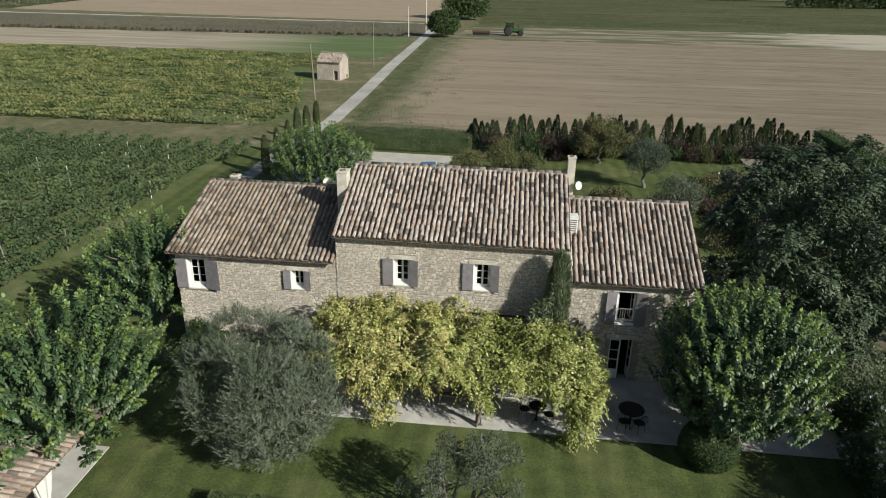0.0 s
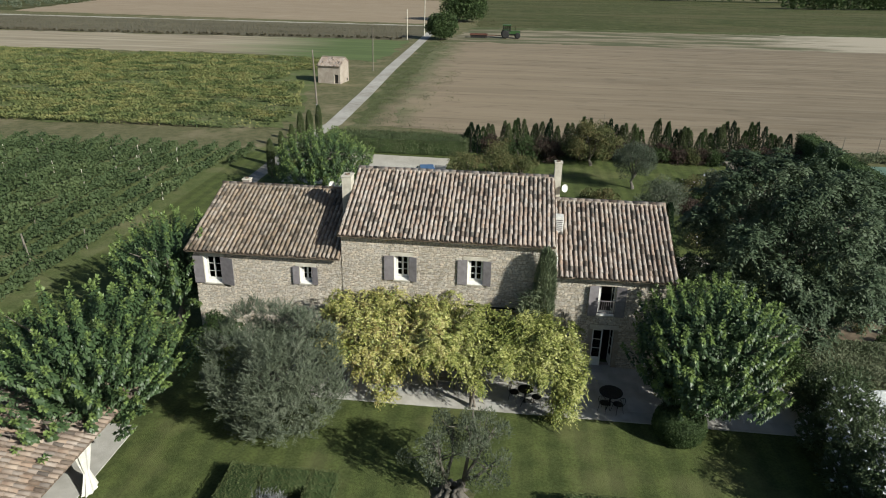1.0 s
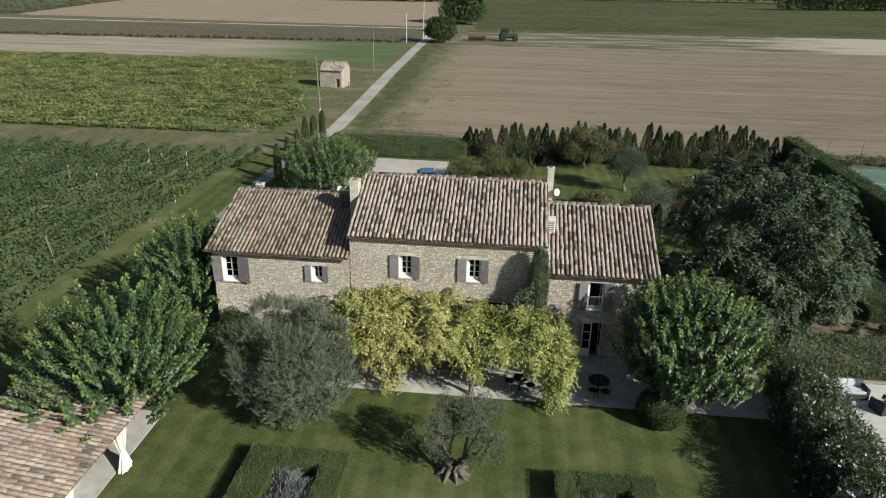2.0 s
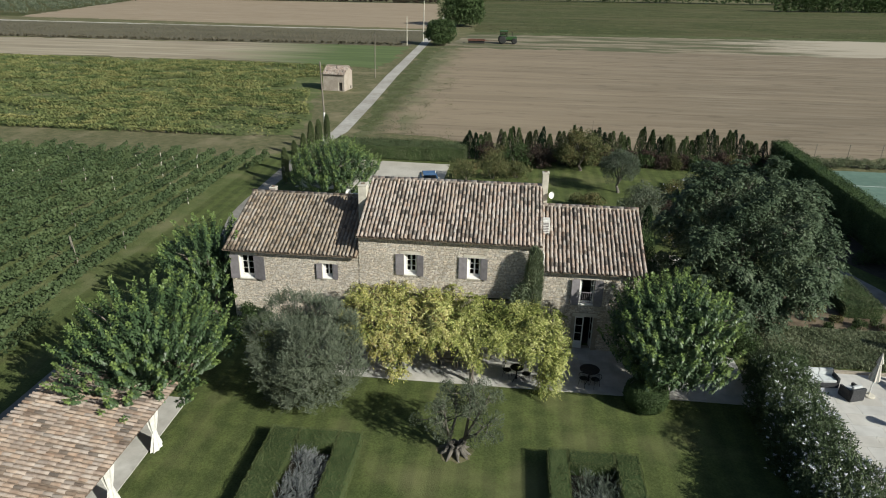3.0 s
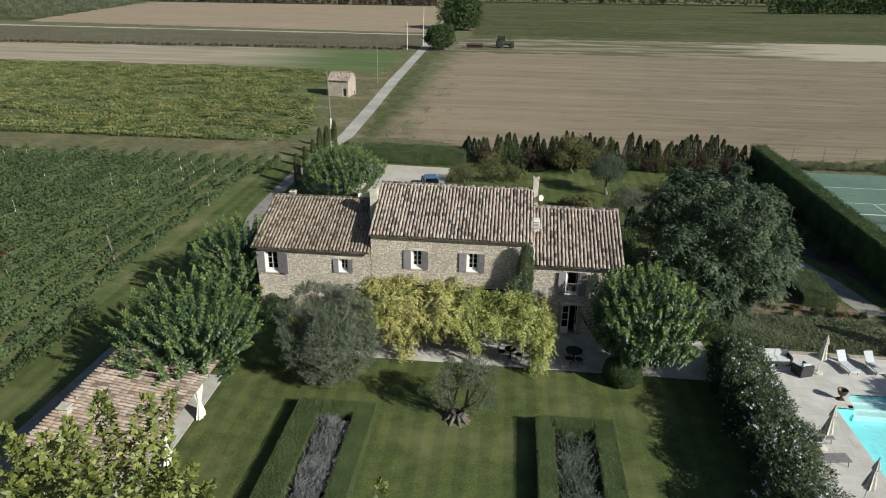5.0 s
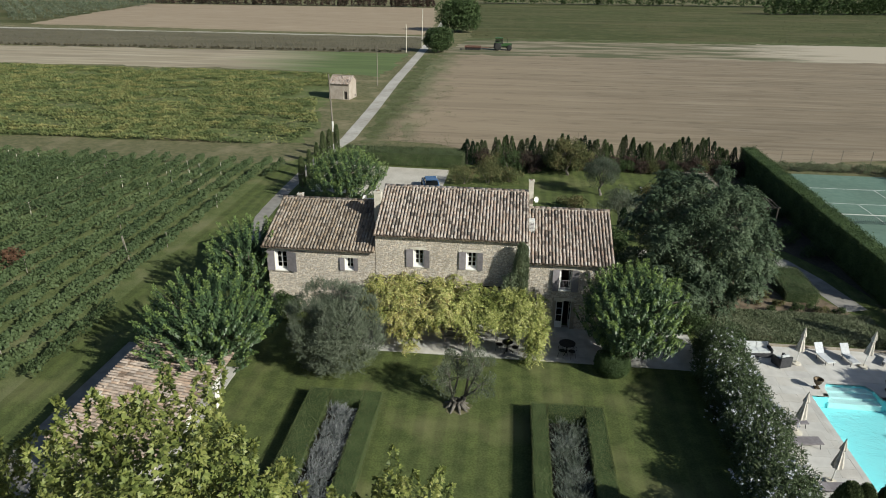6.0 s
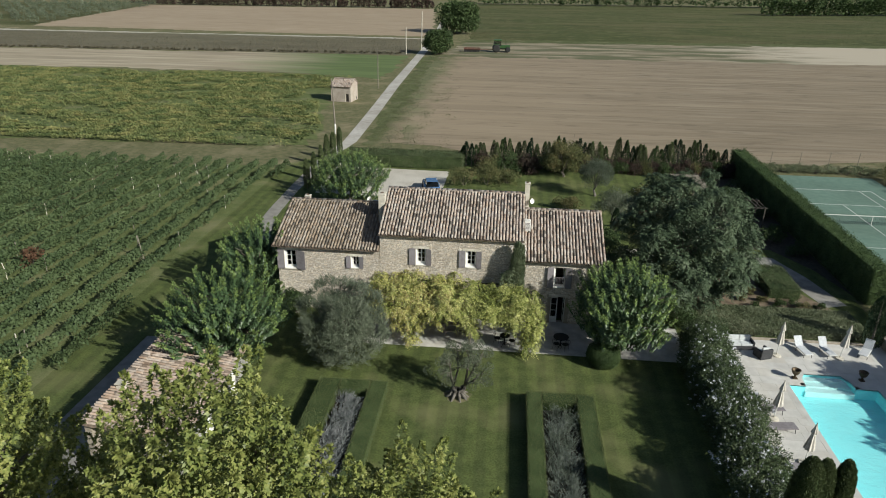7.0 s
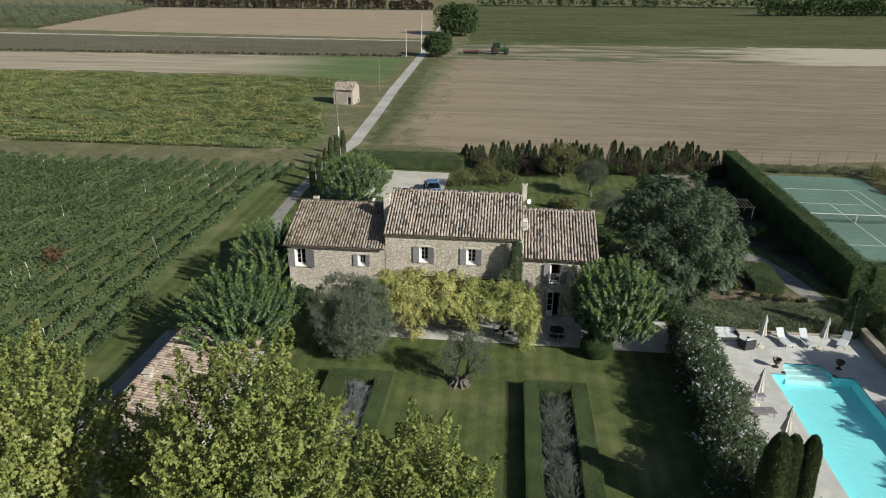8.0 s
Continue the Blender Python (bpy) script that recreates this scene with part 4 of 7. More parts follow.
def tiled_slope(roof, origin, along, up, width, length, material, seed, limit, col=0.225, row=0.34, near=0.5, r=0.082):
    """Rows of cover tiles over channel tiles on one slope of a roof."""
    rng = np.random.default_rng(seed)
    along, up, origin = Vector(along).normalized(), Vector(up).normalized(), Vector(origin)
    nor = along.cross(up)
    if nor.z < 0:
        nor = -nor
    turn = Matrix((along, up, nor)).transposed()
    cols, rows = int(round(width / col)), int(math.ceil(length / row))
    cw = width / cols
    # channels
    vs, fs, n = [], [], 0
    for c in range(cols + 1):
        x = c * cw
        prof = [(-cw * 0.5, 0.045), (-cw * 0.25, 0.012), (0, 0.004), (cw * 0.25, 0.012), (cw * 0.5, 0.045)]
        v = np.array([(x + dx, y, dz) for y in (-0.06, length) for dx, dz in prof])
        v[:, 0] = v[:, 0].clip(0, width)
        vs.append(v)
        fs.append(np.array([(k, k + 1, k + 6, k + 5) for k in range(4)]) + n)
        n += 10
    R = np.array(turn)
    V = np.concatenate(vs) @ R.T + np.array(origin)
    part("channel_tiles", quads("channel_tiles", V, np.concatenate(fs), M["channel"]), M["channel"], roof)
    tv, tf = arc_tile(r, r * 0.82, row * 1.22)
    me = quads("roof_tile", tv, tf, material)
    cells = [(c, k) for c in range(cols) for k in range(rows)]
    cells.sort(key=lambda q: abs((q[0] + 0.5) / cols - near))
    sway = rng.normal(size=cols) * 0.008
    vs, fs, n = [], [], 0
    for i, (c, k) in enumerate(cells):
        jx, jy, jr = rng.normal() * 0.009 + sway[c], rng.normal() * 0.016, rng.normal() * 0.022
        y0 = k * row - 0.08 + jy
        if y0 + row > length + 0.05:
            y0 = length - row
        loc = origin + along * ((c + 0.5) * cw + jx) + up * y0 + nor * (0.045 + rng.uniform(0, 0.012))
        spin = turn @ Matrix.Rotation(jr, 3, "Z") @ Matrix.Rotation(rng.normal() * 0.012, 3, "X")
        sc = rng.uniform(0.94, 1.07)
        if i < limit:
            o = part("roof_tile", me, material, roof)
            o.matrix_world = Matrix.LocRotScale(loc, spin.to_quaternion(), (sc, 1, sc))
        else:
            vs.append((tv * (sc, 1, sc)) @ np.array(spin).T + np.array(loc))
            fs.append(tf + n)
            n += len(tv)
    if vs:
        tagged(part("more_roof_tiles", quads("more_roof_tiles", np.concatenate(vs), np.concatenate(fs), material), material, roof), kind="stuff")


def gable_roof(x0, x1, ye, ze, yr, zr, yb, material, seed, limit, label, near=0.5, owner=None, ridge_over=0.0):
    """A two-sided roof slab with eaves, tiles and a ridge."""
    slope = (zr - ze) / (yr - ye)
    zb = zr - slope * (yb - yr)
    bm = bmesh.new()
    t = 0.1
    pro = [(ye, ze), (yr, zr), (yb, zb), (yb, zb - t), (yr, zr - t), (ye, ze - t)]
    lo, hi = ([bm.verts.new((x, y, z)) for y, z in pro] for x in (x0, x1))
    for q in ((0, 1, 4, 5), (1, 2, 3, 4)):
        bm.faces.new([lo[i] for i in q])
        bm.faces.new([hi[i] for i in q][::-1])
    for i in range(6):
        j = (i + 1) % 6
        bm.faces.new((lo[i], lo[j], hi[j], hi[i]))
    roof = part("roof", bm, M["channel"], owner or house, label)
    ln = math.hypot(yr - ye, zr - ze)
    tiled_slope(roof, (x0, ye, ze), (1, 0, 0), (0, yr - ye, zr - ze), x1 - x0, ln, material, seed, limit, near=near)
    tiled_slope(roof, (x1, yb, zb), (-1, 0, 0), (0, yr - yb, zr - zb), x1 - x0, math.hypot(yr - yb, zr - zb), material, seed + 1, 0)
    rng = np.random.default_rng(seed + 2)
    tv, tf = arc_tile(0.125, 0.118, 0.46, lift=0.009)
    me = quads("ridge_tile", tv[:, [1, 0, 2]] * (1, -1, 1), tf, material)
    part("ridge_mortar", boxes((x0 + 0.02, x1 - 0.02, yr - 0.15, yr + 0.15, zr - 0.02, zr + 0.065), bevel=0.02), M["mortar"], roof, "band of mortar under the ridge tiles")
    x = x0
    while x < x1 - 0.1:
        o = part("ridge_tile", me, material, roof)
        o.matrix_world = Matrix.LocRotScale((x + rng.normal() * 0.005, yr, zr + 0.05 + rng.uniform(0, 0.012)), Euler((0, 0, rng.normal() * 0.01)), (min(1, (x1 - x) / 0.46), 1, 1))
        x += 0.4
    return roof


def cornice(x0, x1, y, z):
    """The stepped eaves course under the tiles."""
    bm = boxes((x0, x1, y - 0.12, y + 0.02, z - 0.16, z - 0.09), (x0, x1, y - 0.24, y + 0.02, z - 0.09, z - 0.02), bevel=0.012)
    part("eaves_course", bm, M["render"], house, "stepped mortar course under the eaves")


def shutter(parent, hinge, width, z0, z1, angle, mirror):
    """A boarded shutter, hinged at its window's edge."""
    bm = bmesh.new()
    n = max(3, int(width / 0.11))
    s = -1 if mirror else 1
    prof = [(0.0, 0.014)]
    for k in range(n):
        a, b = width * k / n, width * (k + 1) / n
        prof += [(a + 0.004, -0.02), (b - 0.004, -0.02), (b, -0.012)]
    prof[-1] = (width, 0.014)
    lo, hi = ([bm.verts.new((s * x, y, z)) for x, y in prof] for z in (z0, z1))
    bm.faces.new(lo)
    bm.faces.new(hi[::-1])
    for i in range(len(prof)):
        j = (i + 1) % len(prof)
        bm.faces.new((lo[i], lo[j], hi[j], hi[i]))
    o = part("shutter", bm, M["shutter"], parent, "grey boarded shutter, opened")
    o.matrix_world = pose(hinge[0], hinge[1], 0, 0, 0, angle)


def window(x0, x1, z0, z1, y, rows=3, leaves_open=0.0, shut=((-172, 0.42), (172, 0.42)), label="white casement window with small panes", splay=0.06):
    """A casement window: frame in its reveal, glazed leaves, sill, lintel and two shutters."""
    d = 0.17
    xo, zo = x0, z0
    x0, z0 = x0 + splay, z0 + 0.07
    frame_bm = boxes((x0, x0 + 0.05, y + d, y + d + 0.07, z0, z1), (x1 - 0.05, x1, y + d, y + d + 0.07, z0, z1), (x0 + 0.05, x1 - 0.05, y + d, y + d + 0.07, z1 - 0.05, z1), (x0 + 0.05, x1 - 0.05, y + d, y + d + 0.07, z0, z0 + 0.06))
    w = part("window", frame_bm, M["white"], house, label)
    mid = (x0 + x1) / 2
    for a, b, s in ((x0 + 0.05, mid, 1), (mid, x1 - 0.05, -1)):
        ww, zz0, zz1 = b - a, z0 + 0.06, z1 - 0.05
        bm = boxes((0, 0.045, 0, 0.04, zz0, zz1), (ww - 0.045, ww, 0, 0.04, zz0, zz1), (0.045, ww - 0.045, 0, 0.04, zz0, zz0 + 0.06), (0.045, ww - 0.045, 0, 0.04, zz1 - 0.05, zz1))
        for k in range(1, rows):
            z = zz0 + (zz1 - zz0) * k / rows
            box(bm, 0.045, ww - 0.045, 0.008, 0.032, z - 0.014, z + 0.014)
        m = pose(a, y + d + 0.02, 0) if not leaves_open else (pose(a, y + d + 0.02, 0, 0, 0, leaves_open) if s > 0 else pose(b, y + d + 0.02, 0, 0, 0, -leaves_open) @ pose(-ww, 0, 0))
        c = part("casement", bm, M["white"], w)
        c.matrix_world = m
        for k in range(rows):
            za, zb = zz0 + (zz1 - zz0) * k / rows + 0.015, zz0 + (zz1 - zz0) * (k + 1) / rows - 0.015
            g = part("pane", boxes((0.045, ww - 0.045, 0.018, 0.022, za, zb)), M["glass"], w)
            g.matrix_world = m
    x0, z0 = xo, zo
    bm = prism([(x0, y + 0.002), (x0 + splay, y + d), (x0, y + d)], z0, z1)
    part("reveal", bm, M["white"], w, "white plastered reveal")
    bm = bmesh.new()
    ends = [[bm.verts.new((x, yy, zz)) for yy, zz in ((y - 0.06, z0 - 0.02), (y + d, z0 + 0.075), (y + d, z0 - 0.02))] for x in (x0, x1)]
    bm.faces.new(ends[0]), bm.faces.new(ends[1][::-1])
    for a in range(3):
        b = (a + 1) % 3
        bm.faces.new((ends[0][a], ends[1][a], ends[1][b], ends[0][b]))
    bmesh.ops.recalc_face_normals(bm, faces=bm.faces)
    part("sill_slope", bm, M["white"], w, "white sloping plaster sill")
    part("sill", boxes((x0 - 0.06, x1 + 0.06, y - 0.07, y + 0.2, z0 - 0.1, z0 - 0.02), bevel=0.012), M["render"], w, "pale stone sill")
    part("lintel", boxes((x0 - 0.22, x1 + 0.22, y - 0.035, y + 0.15, z1, z1 + 0.19), bevel=0.012), M["render"], w, "pale stone lintel")
    part("jamb", boxes((x0 - 0.14, x0 - 0.002, y - 0.03, y + 0.16, z0, z1), bevel=0.012), M["render"], w)
    part("jamb", boxes((x1 + 0.002, x1 + 0.14, y - 0.03, y + 0.16, z0, z1), bevel=0.012), M["render"], w)
    (al, wl), (ar, wr) = shut
    if wl:
        shutter(w, (x0 - 0.02, y - 0.06), wl, z0 - 0.04, z1 + 0.02, al, False)
    if wr:
        shutter(w, (x1 + 0.02, y - 0.06), wr, z0 - 0.04, z1 + 0.02, ar, True)
    return w


# main block
MAIN = [(2.68, 3.38, 4.0, 5.22), (6.24, 6.96, 4.0, 5.22), (3.6, 4.8, 0.0, 2.2), (7.2, 8.4, 0.0, 2.2)]
w_main = front_wall("wall", 0.08, 10.2, 6.2, 0.0, MAIN)
holes = [(a - 0.16, b + 0.16, c - 0.1, d + 0.2) for a, b, c, d in MAIN]
gable_wall("wall", 0.08, 0.5, 0.5, 4.54, 9.1, 6.25, 8.0)
gable_wall("wall", 9.78, 10.2, 0.5, 4.54, 9.1, 6.25, 8.0)
part("wall", boxes((0.5, 9.78, 8.6, 9.1, -0.1, 6.3)), M["mortar"], house, "rear stone wall")
gable_roof(0.0, 10.31, -0.35, 6.29, 4.54, 8.16, 9.43, M["tile"], 11, 300, "weathered rose and buff canal tile roof", 0.5)
cornice(0.05, 10.25, 0.0, 6.32)
window(2.68, 3.38, 4.0, 5.22, 0.0, shut=((-176, 0.46), (168, 0.4)))
window(6.24, 6.96, 4.0, 5.22, 0.0, shut=((-176, 0.46), (168, 0.4)))
part("floor_slab", boxes((0.5, 9.78, 0.5, 8.6, 2.9, 3.1)), M["inside"], house)
part("floor_slab", boxes((-7.3, 16.0, 0.6, 8.6, -0.1, 0.0)), M["inside"], house)

# left wing
LEFT = [(-6.98, -6.12, 3.17, 4.57), (-2.06, -1.46, 3.45, 4.33)]
w_left = front_wall("wall", -7.5, 0.08, 4.9, 0.03, LEFT)
gable_wall("wall", -7.5, -7.1, 0.53, 4.94, 9.4, 4.98, 6.68)
part("wall", boxes((-7.1, 0.08, 8.9, 9.4, -0.1, 4.85)), M["mortar"], house, "rear stone wall")
gable_roof(-7.76, 0.06, -0.33, 5.02, 4.94, 6.79, 9.78, M["tile_l"], 21, 300, "warm brown canal tile roof of the lower wing", 0.6)
cornice(-7.6, 0.05, 0.03, 5.05)
window(-6.98, -6.12, 3.17, 4.57, 0.03, rows=3, shut=((-174, 0.5), (168, 0.7)), label="wide white casement window with small panes")
window(-2.06, -1.46, 3.45, 4.33, 0.03, rows=2, shut=((-172, 0.32), (172, 0.3)), label="small square window with grey shutters")

# right wing
RIGHT = [(12.5, 13.3, 2.9, 4.42), (12.42, 13.46, 0.0, 2.12)]
w_right = front_wall("wall", 10.2, 15.75, 4.8, -0.2, RIGHT)
gable_wall("wall", 15.35, 15.75, 0.3, 4.26, 8.7, 4.85, 6.95)
part("wall", boxes((10.2, 15.35, 8.2, 8.7, -0.1, 4.9)), M["mortar"], house, "rear stone wall")
gable_roof(10.3, 16.0, -0.58, 4.96, 4.26, 7.06, 9.1, M["tile"], 31, 300, "buff canal tile roof of the lower wing by the terrace", 0.35)
cornice(10.2, 15.9, -0.2, 4.99)
w = window(12.5, 13.3, 2.9, 4.42, -0.2, rows=3, leaves_open=75, shut=((-168, 0.45), (168, 0.45)), label="tall upper window with an iron guard rail")
for z in (3.0, 3.62):
    part("guard_rail", boxes((12.45, 13.35, -0.24, -0.21, z, z + 0.035)), M["shutter"], w, "grey painted iron guard rail")
bar = mesh_of("guard_bar", boxes((-0.008, 0.008, -0.235, -0.215, 3.03, 3.62)), M["shutter"])
for k in range(9):
    part("guard_bar", bar, M["shutter"], w).matrix_world = pose(12.5 + k * 0.1, 0, 0)
dr = part("door", boxes((12.42, 12.47, -0.02, 0.06, 0, 2.12), (13.41, 13.46, -0.02, 0.06, 0, 2.12), (12.47, 13.41, -0.02, 0.06, 2.06, 2.12)), M["white"], house, "white glazed french door, one leaf opened")
for hinge, ang in ((12.42, -4), (13.46, -78)):
    s = 1 if hinge < 13 else -1
    bm = bmesh.new()
    for a, b, c, d in ((0, 0.07, 0.03, 2.05), (0.43, 0.5, 0.03, 2.05), (0.07, 0.43, 0.03, 0.5), (0.07, 0.43, 1.98, 2.05), (0.07, 0.43, 0.99, 1.02), (0.07, 0.43, 1.48, 1.51)):
        box(bm, *sorted((s * a, s * b)), -0.02, 0.02, c, d)
    o = part("door_leaf", bm, M["white"], dr)
    o.matrix_world = pose(hinge, -0.06, 0, 0, 0, ang)
    for k in range(3):
        g = part("pane", boxes((*sorted((s * 0.07, s * 0.43)), -0.003, 0.003, 0.5 + k * 0.49 + 0.01, 0.98 + k * 0.49)), M["glass"], dr)
        g.matrix_world = pose(hinge, -0.06, 0, 0, 0, ang)
part("lintel", boxes((12.25, 13.63, -0.24, 0.1, 2.12, 2.34), bevel=0.012), M["render"], dr)
for a, b in ((3.6, 4.8), (7.2, 8.4)):
    d2 = part("door", boxes((a, a + 0.06, 0.15, 0.22, 0, 2.2), (b - 0.06, b, 0.15, 0.22, 0, 2.2), (a + 0.06, b - 0.06, 0.15, 0.22, 2.14, 2.2), ((a + b) / 2 - 0.05, (a + b) / 2 + 0.05, 0.15, 0.22, 0, 2.14), (a + 0.06, b - 0.06, 0.16, 0.21, 0.0, 0.5)), M["white"], house, "white glazed door under the pergola")
    part("pane", boxes((a + 0.06, (a + b) / 2 - 0.05, 0.18, 0.19, 0.5, 2.14)), M["glass"], d2)
    part("pane", boxes(((a + b) / 2 + 0.05, b - 0.06, 0.18, 0.19, 0.5, 2.14)), M["glass"], d2)


def chimney(x, y, z0, z1, w, d, label, cap=0.06, stuff="render"):
    bm = boxes((x - w / 2, x + w / 2, y - d / 2, y + d / 2, z0, z1), bevel=0.015)
    c = part("chimney", bm, M[stuff], house, label)
    part("cap", boxes((x - w / 2 - 0.03, x + w / 2 + 0.03, y - d / 2 - 0.03, y + d / 2 + 0.03, z1, z1 + cap), bevel=0.012), M["render"], c)
    part("flue", lathe([(w * 0.28, 0), (w * 0.28, 0.05), (w * 0.22, 0.055), (w * 0.22, 0.0)], 10, (x, y, z1 + cap)), M["channel"], c)


chimney(-0.22, 3.0, 6.0, 8.2, 0.48, 0.7, "pale rendered chimney stack on the gable")
chimney(10.43, 4.54, 6.6, 8.98, 0.36, 0.42, "tall slim rendered chimney stack")
chimney(-6.6, 5.5, 6.3, 6.93, 0.4, 0.4, "short rosy chimney behind the ridge", stuff="hutwall")
bm = bmesh.new()
tube(bm, [(-1.72, 5.25, 6.45), (-1.72, 5.25, 6.75), (-1.72, 5.2, 6.98)], [0.025] * 3, 6)
part("dish_pole", bm, M["iron"], house)
dish = part("satellite_dish", lathe([(0.02, 0.0), (0.12, 0.01), (0.18, 0.04), (0.24, 0.09), (0.246, 0.09), (0.18, 0.03), (0.02, -0.02)], 20), M["white"], house, "white satellite dish behind the ridge")
dish.matrix_world = pose(-1.72, 5.12, 6.95, 82, 0, 60)
bm = bmesh.new()
tube(bm, [(-1.5, 5.15, 6.88), (-0.9, 5.12, 6.92), (-0.1, 5.1, 6.93)], [0.05] * 3, 8)
part("roof_pipe", bm, M["white"], house, "white pipe along the ridge")
ac = part("vent_box", boxes((10.31, 10.74, 2.0, 2.5, 5.9, 6.95), bevel=0.02), M["white"], house, "white louvred box on the gable wall")
for k in range(6):
    part("louvre", boxes((10.37, 10.68, 1.985, 2.0, 6.25 + k * 0.1, 6.3 + k * 0.1)), M["shutter"], ac)
dish = part("satellite_dish", lathe([(0.02, 0.0), (0.1, 0.01), (0.15, 0.04), (0.2, 0.08), (0.205, 0.08), (0.15, 0.03), (0.02, -0.02)], 20), M["white"], house, "white satellite dish beside the chimney")
dish.matrix_world = pose(10.78, 4.25, 7.72, 76, 0, 38)
bm = bmesh.new()
tube(bm, [(10.55, 4.45, 7.6), (10.68, 4.35, 7.68), (10.72, 4.25, 7.75)], [0.02] * 3, 6)
part("dish_arm", bm, M["iron"], house)
bm = bmesh.new()
tube(bm, [(10.3, -0.28, 6.2), (10.34, -0.24, 5.95), (10.42, -0.22, 5.6), (10.36, -0.28, 5.25), (10.28, -0.27, 5.08)], [0.04] * 5, 8)
part("downpipe", bm, M["white"], house, "white painted downpipe")
part("gutter_box", boxes((10.12, 10.36, -0.34, -0.1, 6.02, 6.24), bevel=0.02), M["render"], house)

# ---- terrace, pergola, pool ----
paving("terrace", -2.6, 21.4, -4.55, 0.0, M["terrace"], "pale limestone terrace along the house front", "terrace", 5, (1.0, 0.7), None, 300, (8, -4))
paving("pool_deck", 23.2, 35.0, -22.0, -0.9, M["deck"], "pale stone paving round the swimming pool", "paving", 6, (1.1, 0.8), (26.9, 32.4, -20.0, -4.8), 300, (28, -4))


def pool():
    p = thing("swimming_pool", "turquoise swimming pool with a roman stepped end", "pool", kind="structure")
    outline = [(27.0, -19.9), (32.3, -19.9), (32.3, -6.4), (31.0, -6.4), (30.9, -5.5), (30.6, -5.0), (28.4, -5.0), (28.1, -5.5), (28.0, -6.4), (27.0, -6.4)]
    bm = bmesh.new()
    top = [bm.verts.new((x, y, 0.0)) for x, y in outline]
    low = [bm.verts.new((x, y, -0.75)) for x, y in outline]
    bm.faces.new(low)
    for i in range(len(outline)):
        j = (i + 1) % len(outline)
        bm.faces.new((top[i], low[i], low[j], top[j]))
    part("basin", bm, M["pool"], p, "turquoise pool liner")
    for k, (front, high) in enumerate(((-6.5, -0.36), (-6.0, -0.26), (-5.5, -0.17))):
        part("step", boxes((28.02 + 0.01 * k, 30.98 - 0.01 * k, front, -5.02 - 0.004 * k, -0.74, high), bevel=0.03), M["poolstep"], p, "pale submerged step")
    me = bpy.data.meshes.new("water")
    me.from_pydata([(x, y, -0.045) for x, y in outline], [], [tuple(range(len(outline)))])
    me.materials.append(M["water"])
    part("water", me, M["water"], p, "clear rippling water")
    for (a, b), (c, d) in zip(outline, outline[1:] + outline[:1]):
        v = Vector((c - a, d - b, 0))
        n = Vector((v.y, -v.x, 0)).normalized() * 0.28
        if v.length > 0.3:
            bm = bmesh.new()
            co = [(a, b), (c, d), (c + n.x, d + n.y), (a + n.x, b + n.y)]
            lo = [bm.verts.new((x, y, -0.06)) for x, y in co]
            hi = [bm.verts.new((x, y, 0.022)) for x, y in co]
            bm.faces.new(hi)
            bm.faces.new(lo[::-1])
            for i in range(4):
                bm.faces.new((lo[i], lo[(i + 1) % 4], hi[(i + 1) % 4], hi[i]))
            part("coping", bm, M["deck"], p)
    # fill between the square cut-out and the stepped end
    part("corner_paving", prism([(26.9, -6.39), (28.0, -6.39), (28.1, -5.5), (28.4, -5.0), (28.4, -4.8), (26.9, -4.8)], -0.1, 0.014), M["deck"], p)
    part("corner_paving", prism([(32.4, -6.39), (32.4, -4.8), (30.6, -4.8), (30.6, -5.0), (30.9, -5.5), (31.0, -6.39)], -0.1, 0.014), M["deck"], p)


pool()


def pergola():
    p = thing("pergola", "iron pergola against the house front carrying a wisteria", "pergola")
    posts = [(3.1, -4.3), (6.9, -4.35), (10.65, -4.75), (0.9, -4.0)]
    for x, y in posts:
        bm = bmesh.new()
        tube(bm, [(x, y, 0), (x, y, 1.4), (x, y, 2.8)], [0.045] * 3, 8)
        part("post", bm, M["iron"], p)
    part("beam", boxes((0.7, 11.0, -4.4, -4.33, 2.78, 2.86)), M["iron"], p)
    part("beam", boxes((0.7, 11.0, -0.12, -0.06, 2.78, 2.86)), M["iron"], p)
    for k in range(12):
        x = 0.8 + k * 0.92
        part("rafter", boxes((x, x + 0.04, -4.6, -0.05, 2.86, 2.92)), M["iron"], p)


pergola()


def foliage_of(name, rng, blobs, n, material):
    pos, d = clump_points(rng, blobs, n)
    return leaves(name, pos, d * 0.6 + rng.normal(size=pos.shape) * 0.5 + (0, 0, -0.4), 0.16, material, rng, 0.5, 0.25, d + (0, 0, 0.3), 0.35)


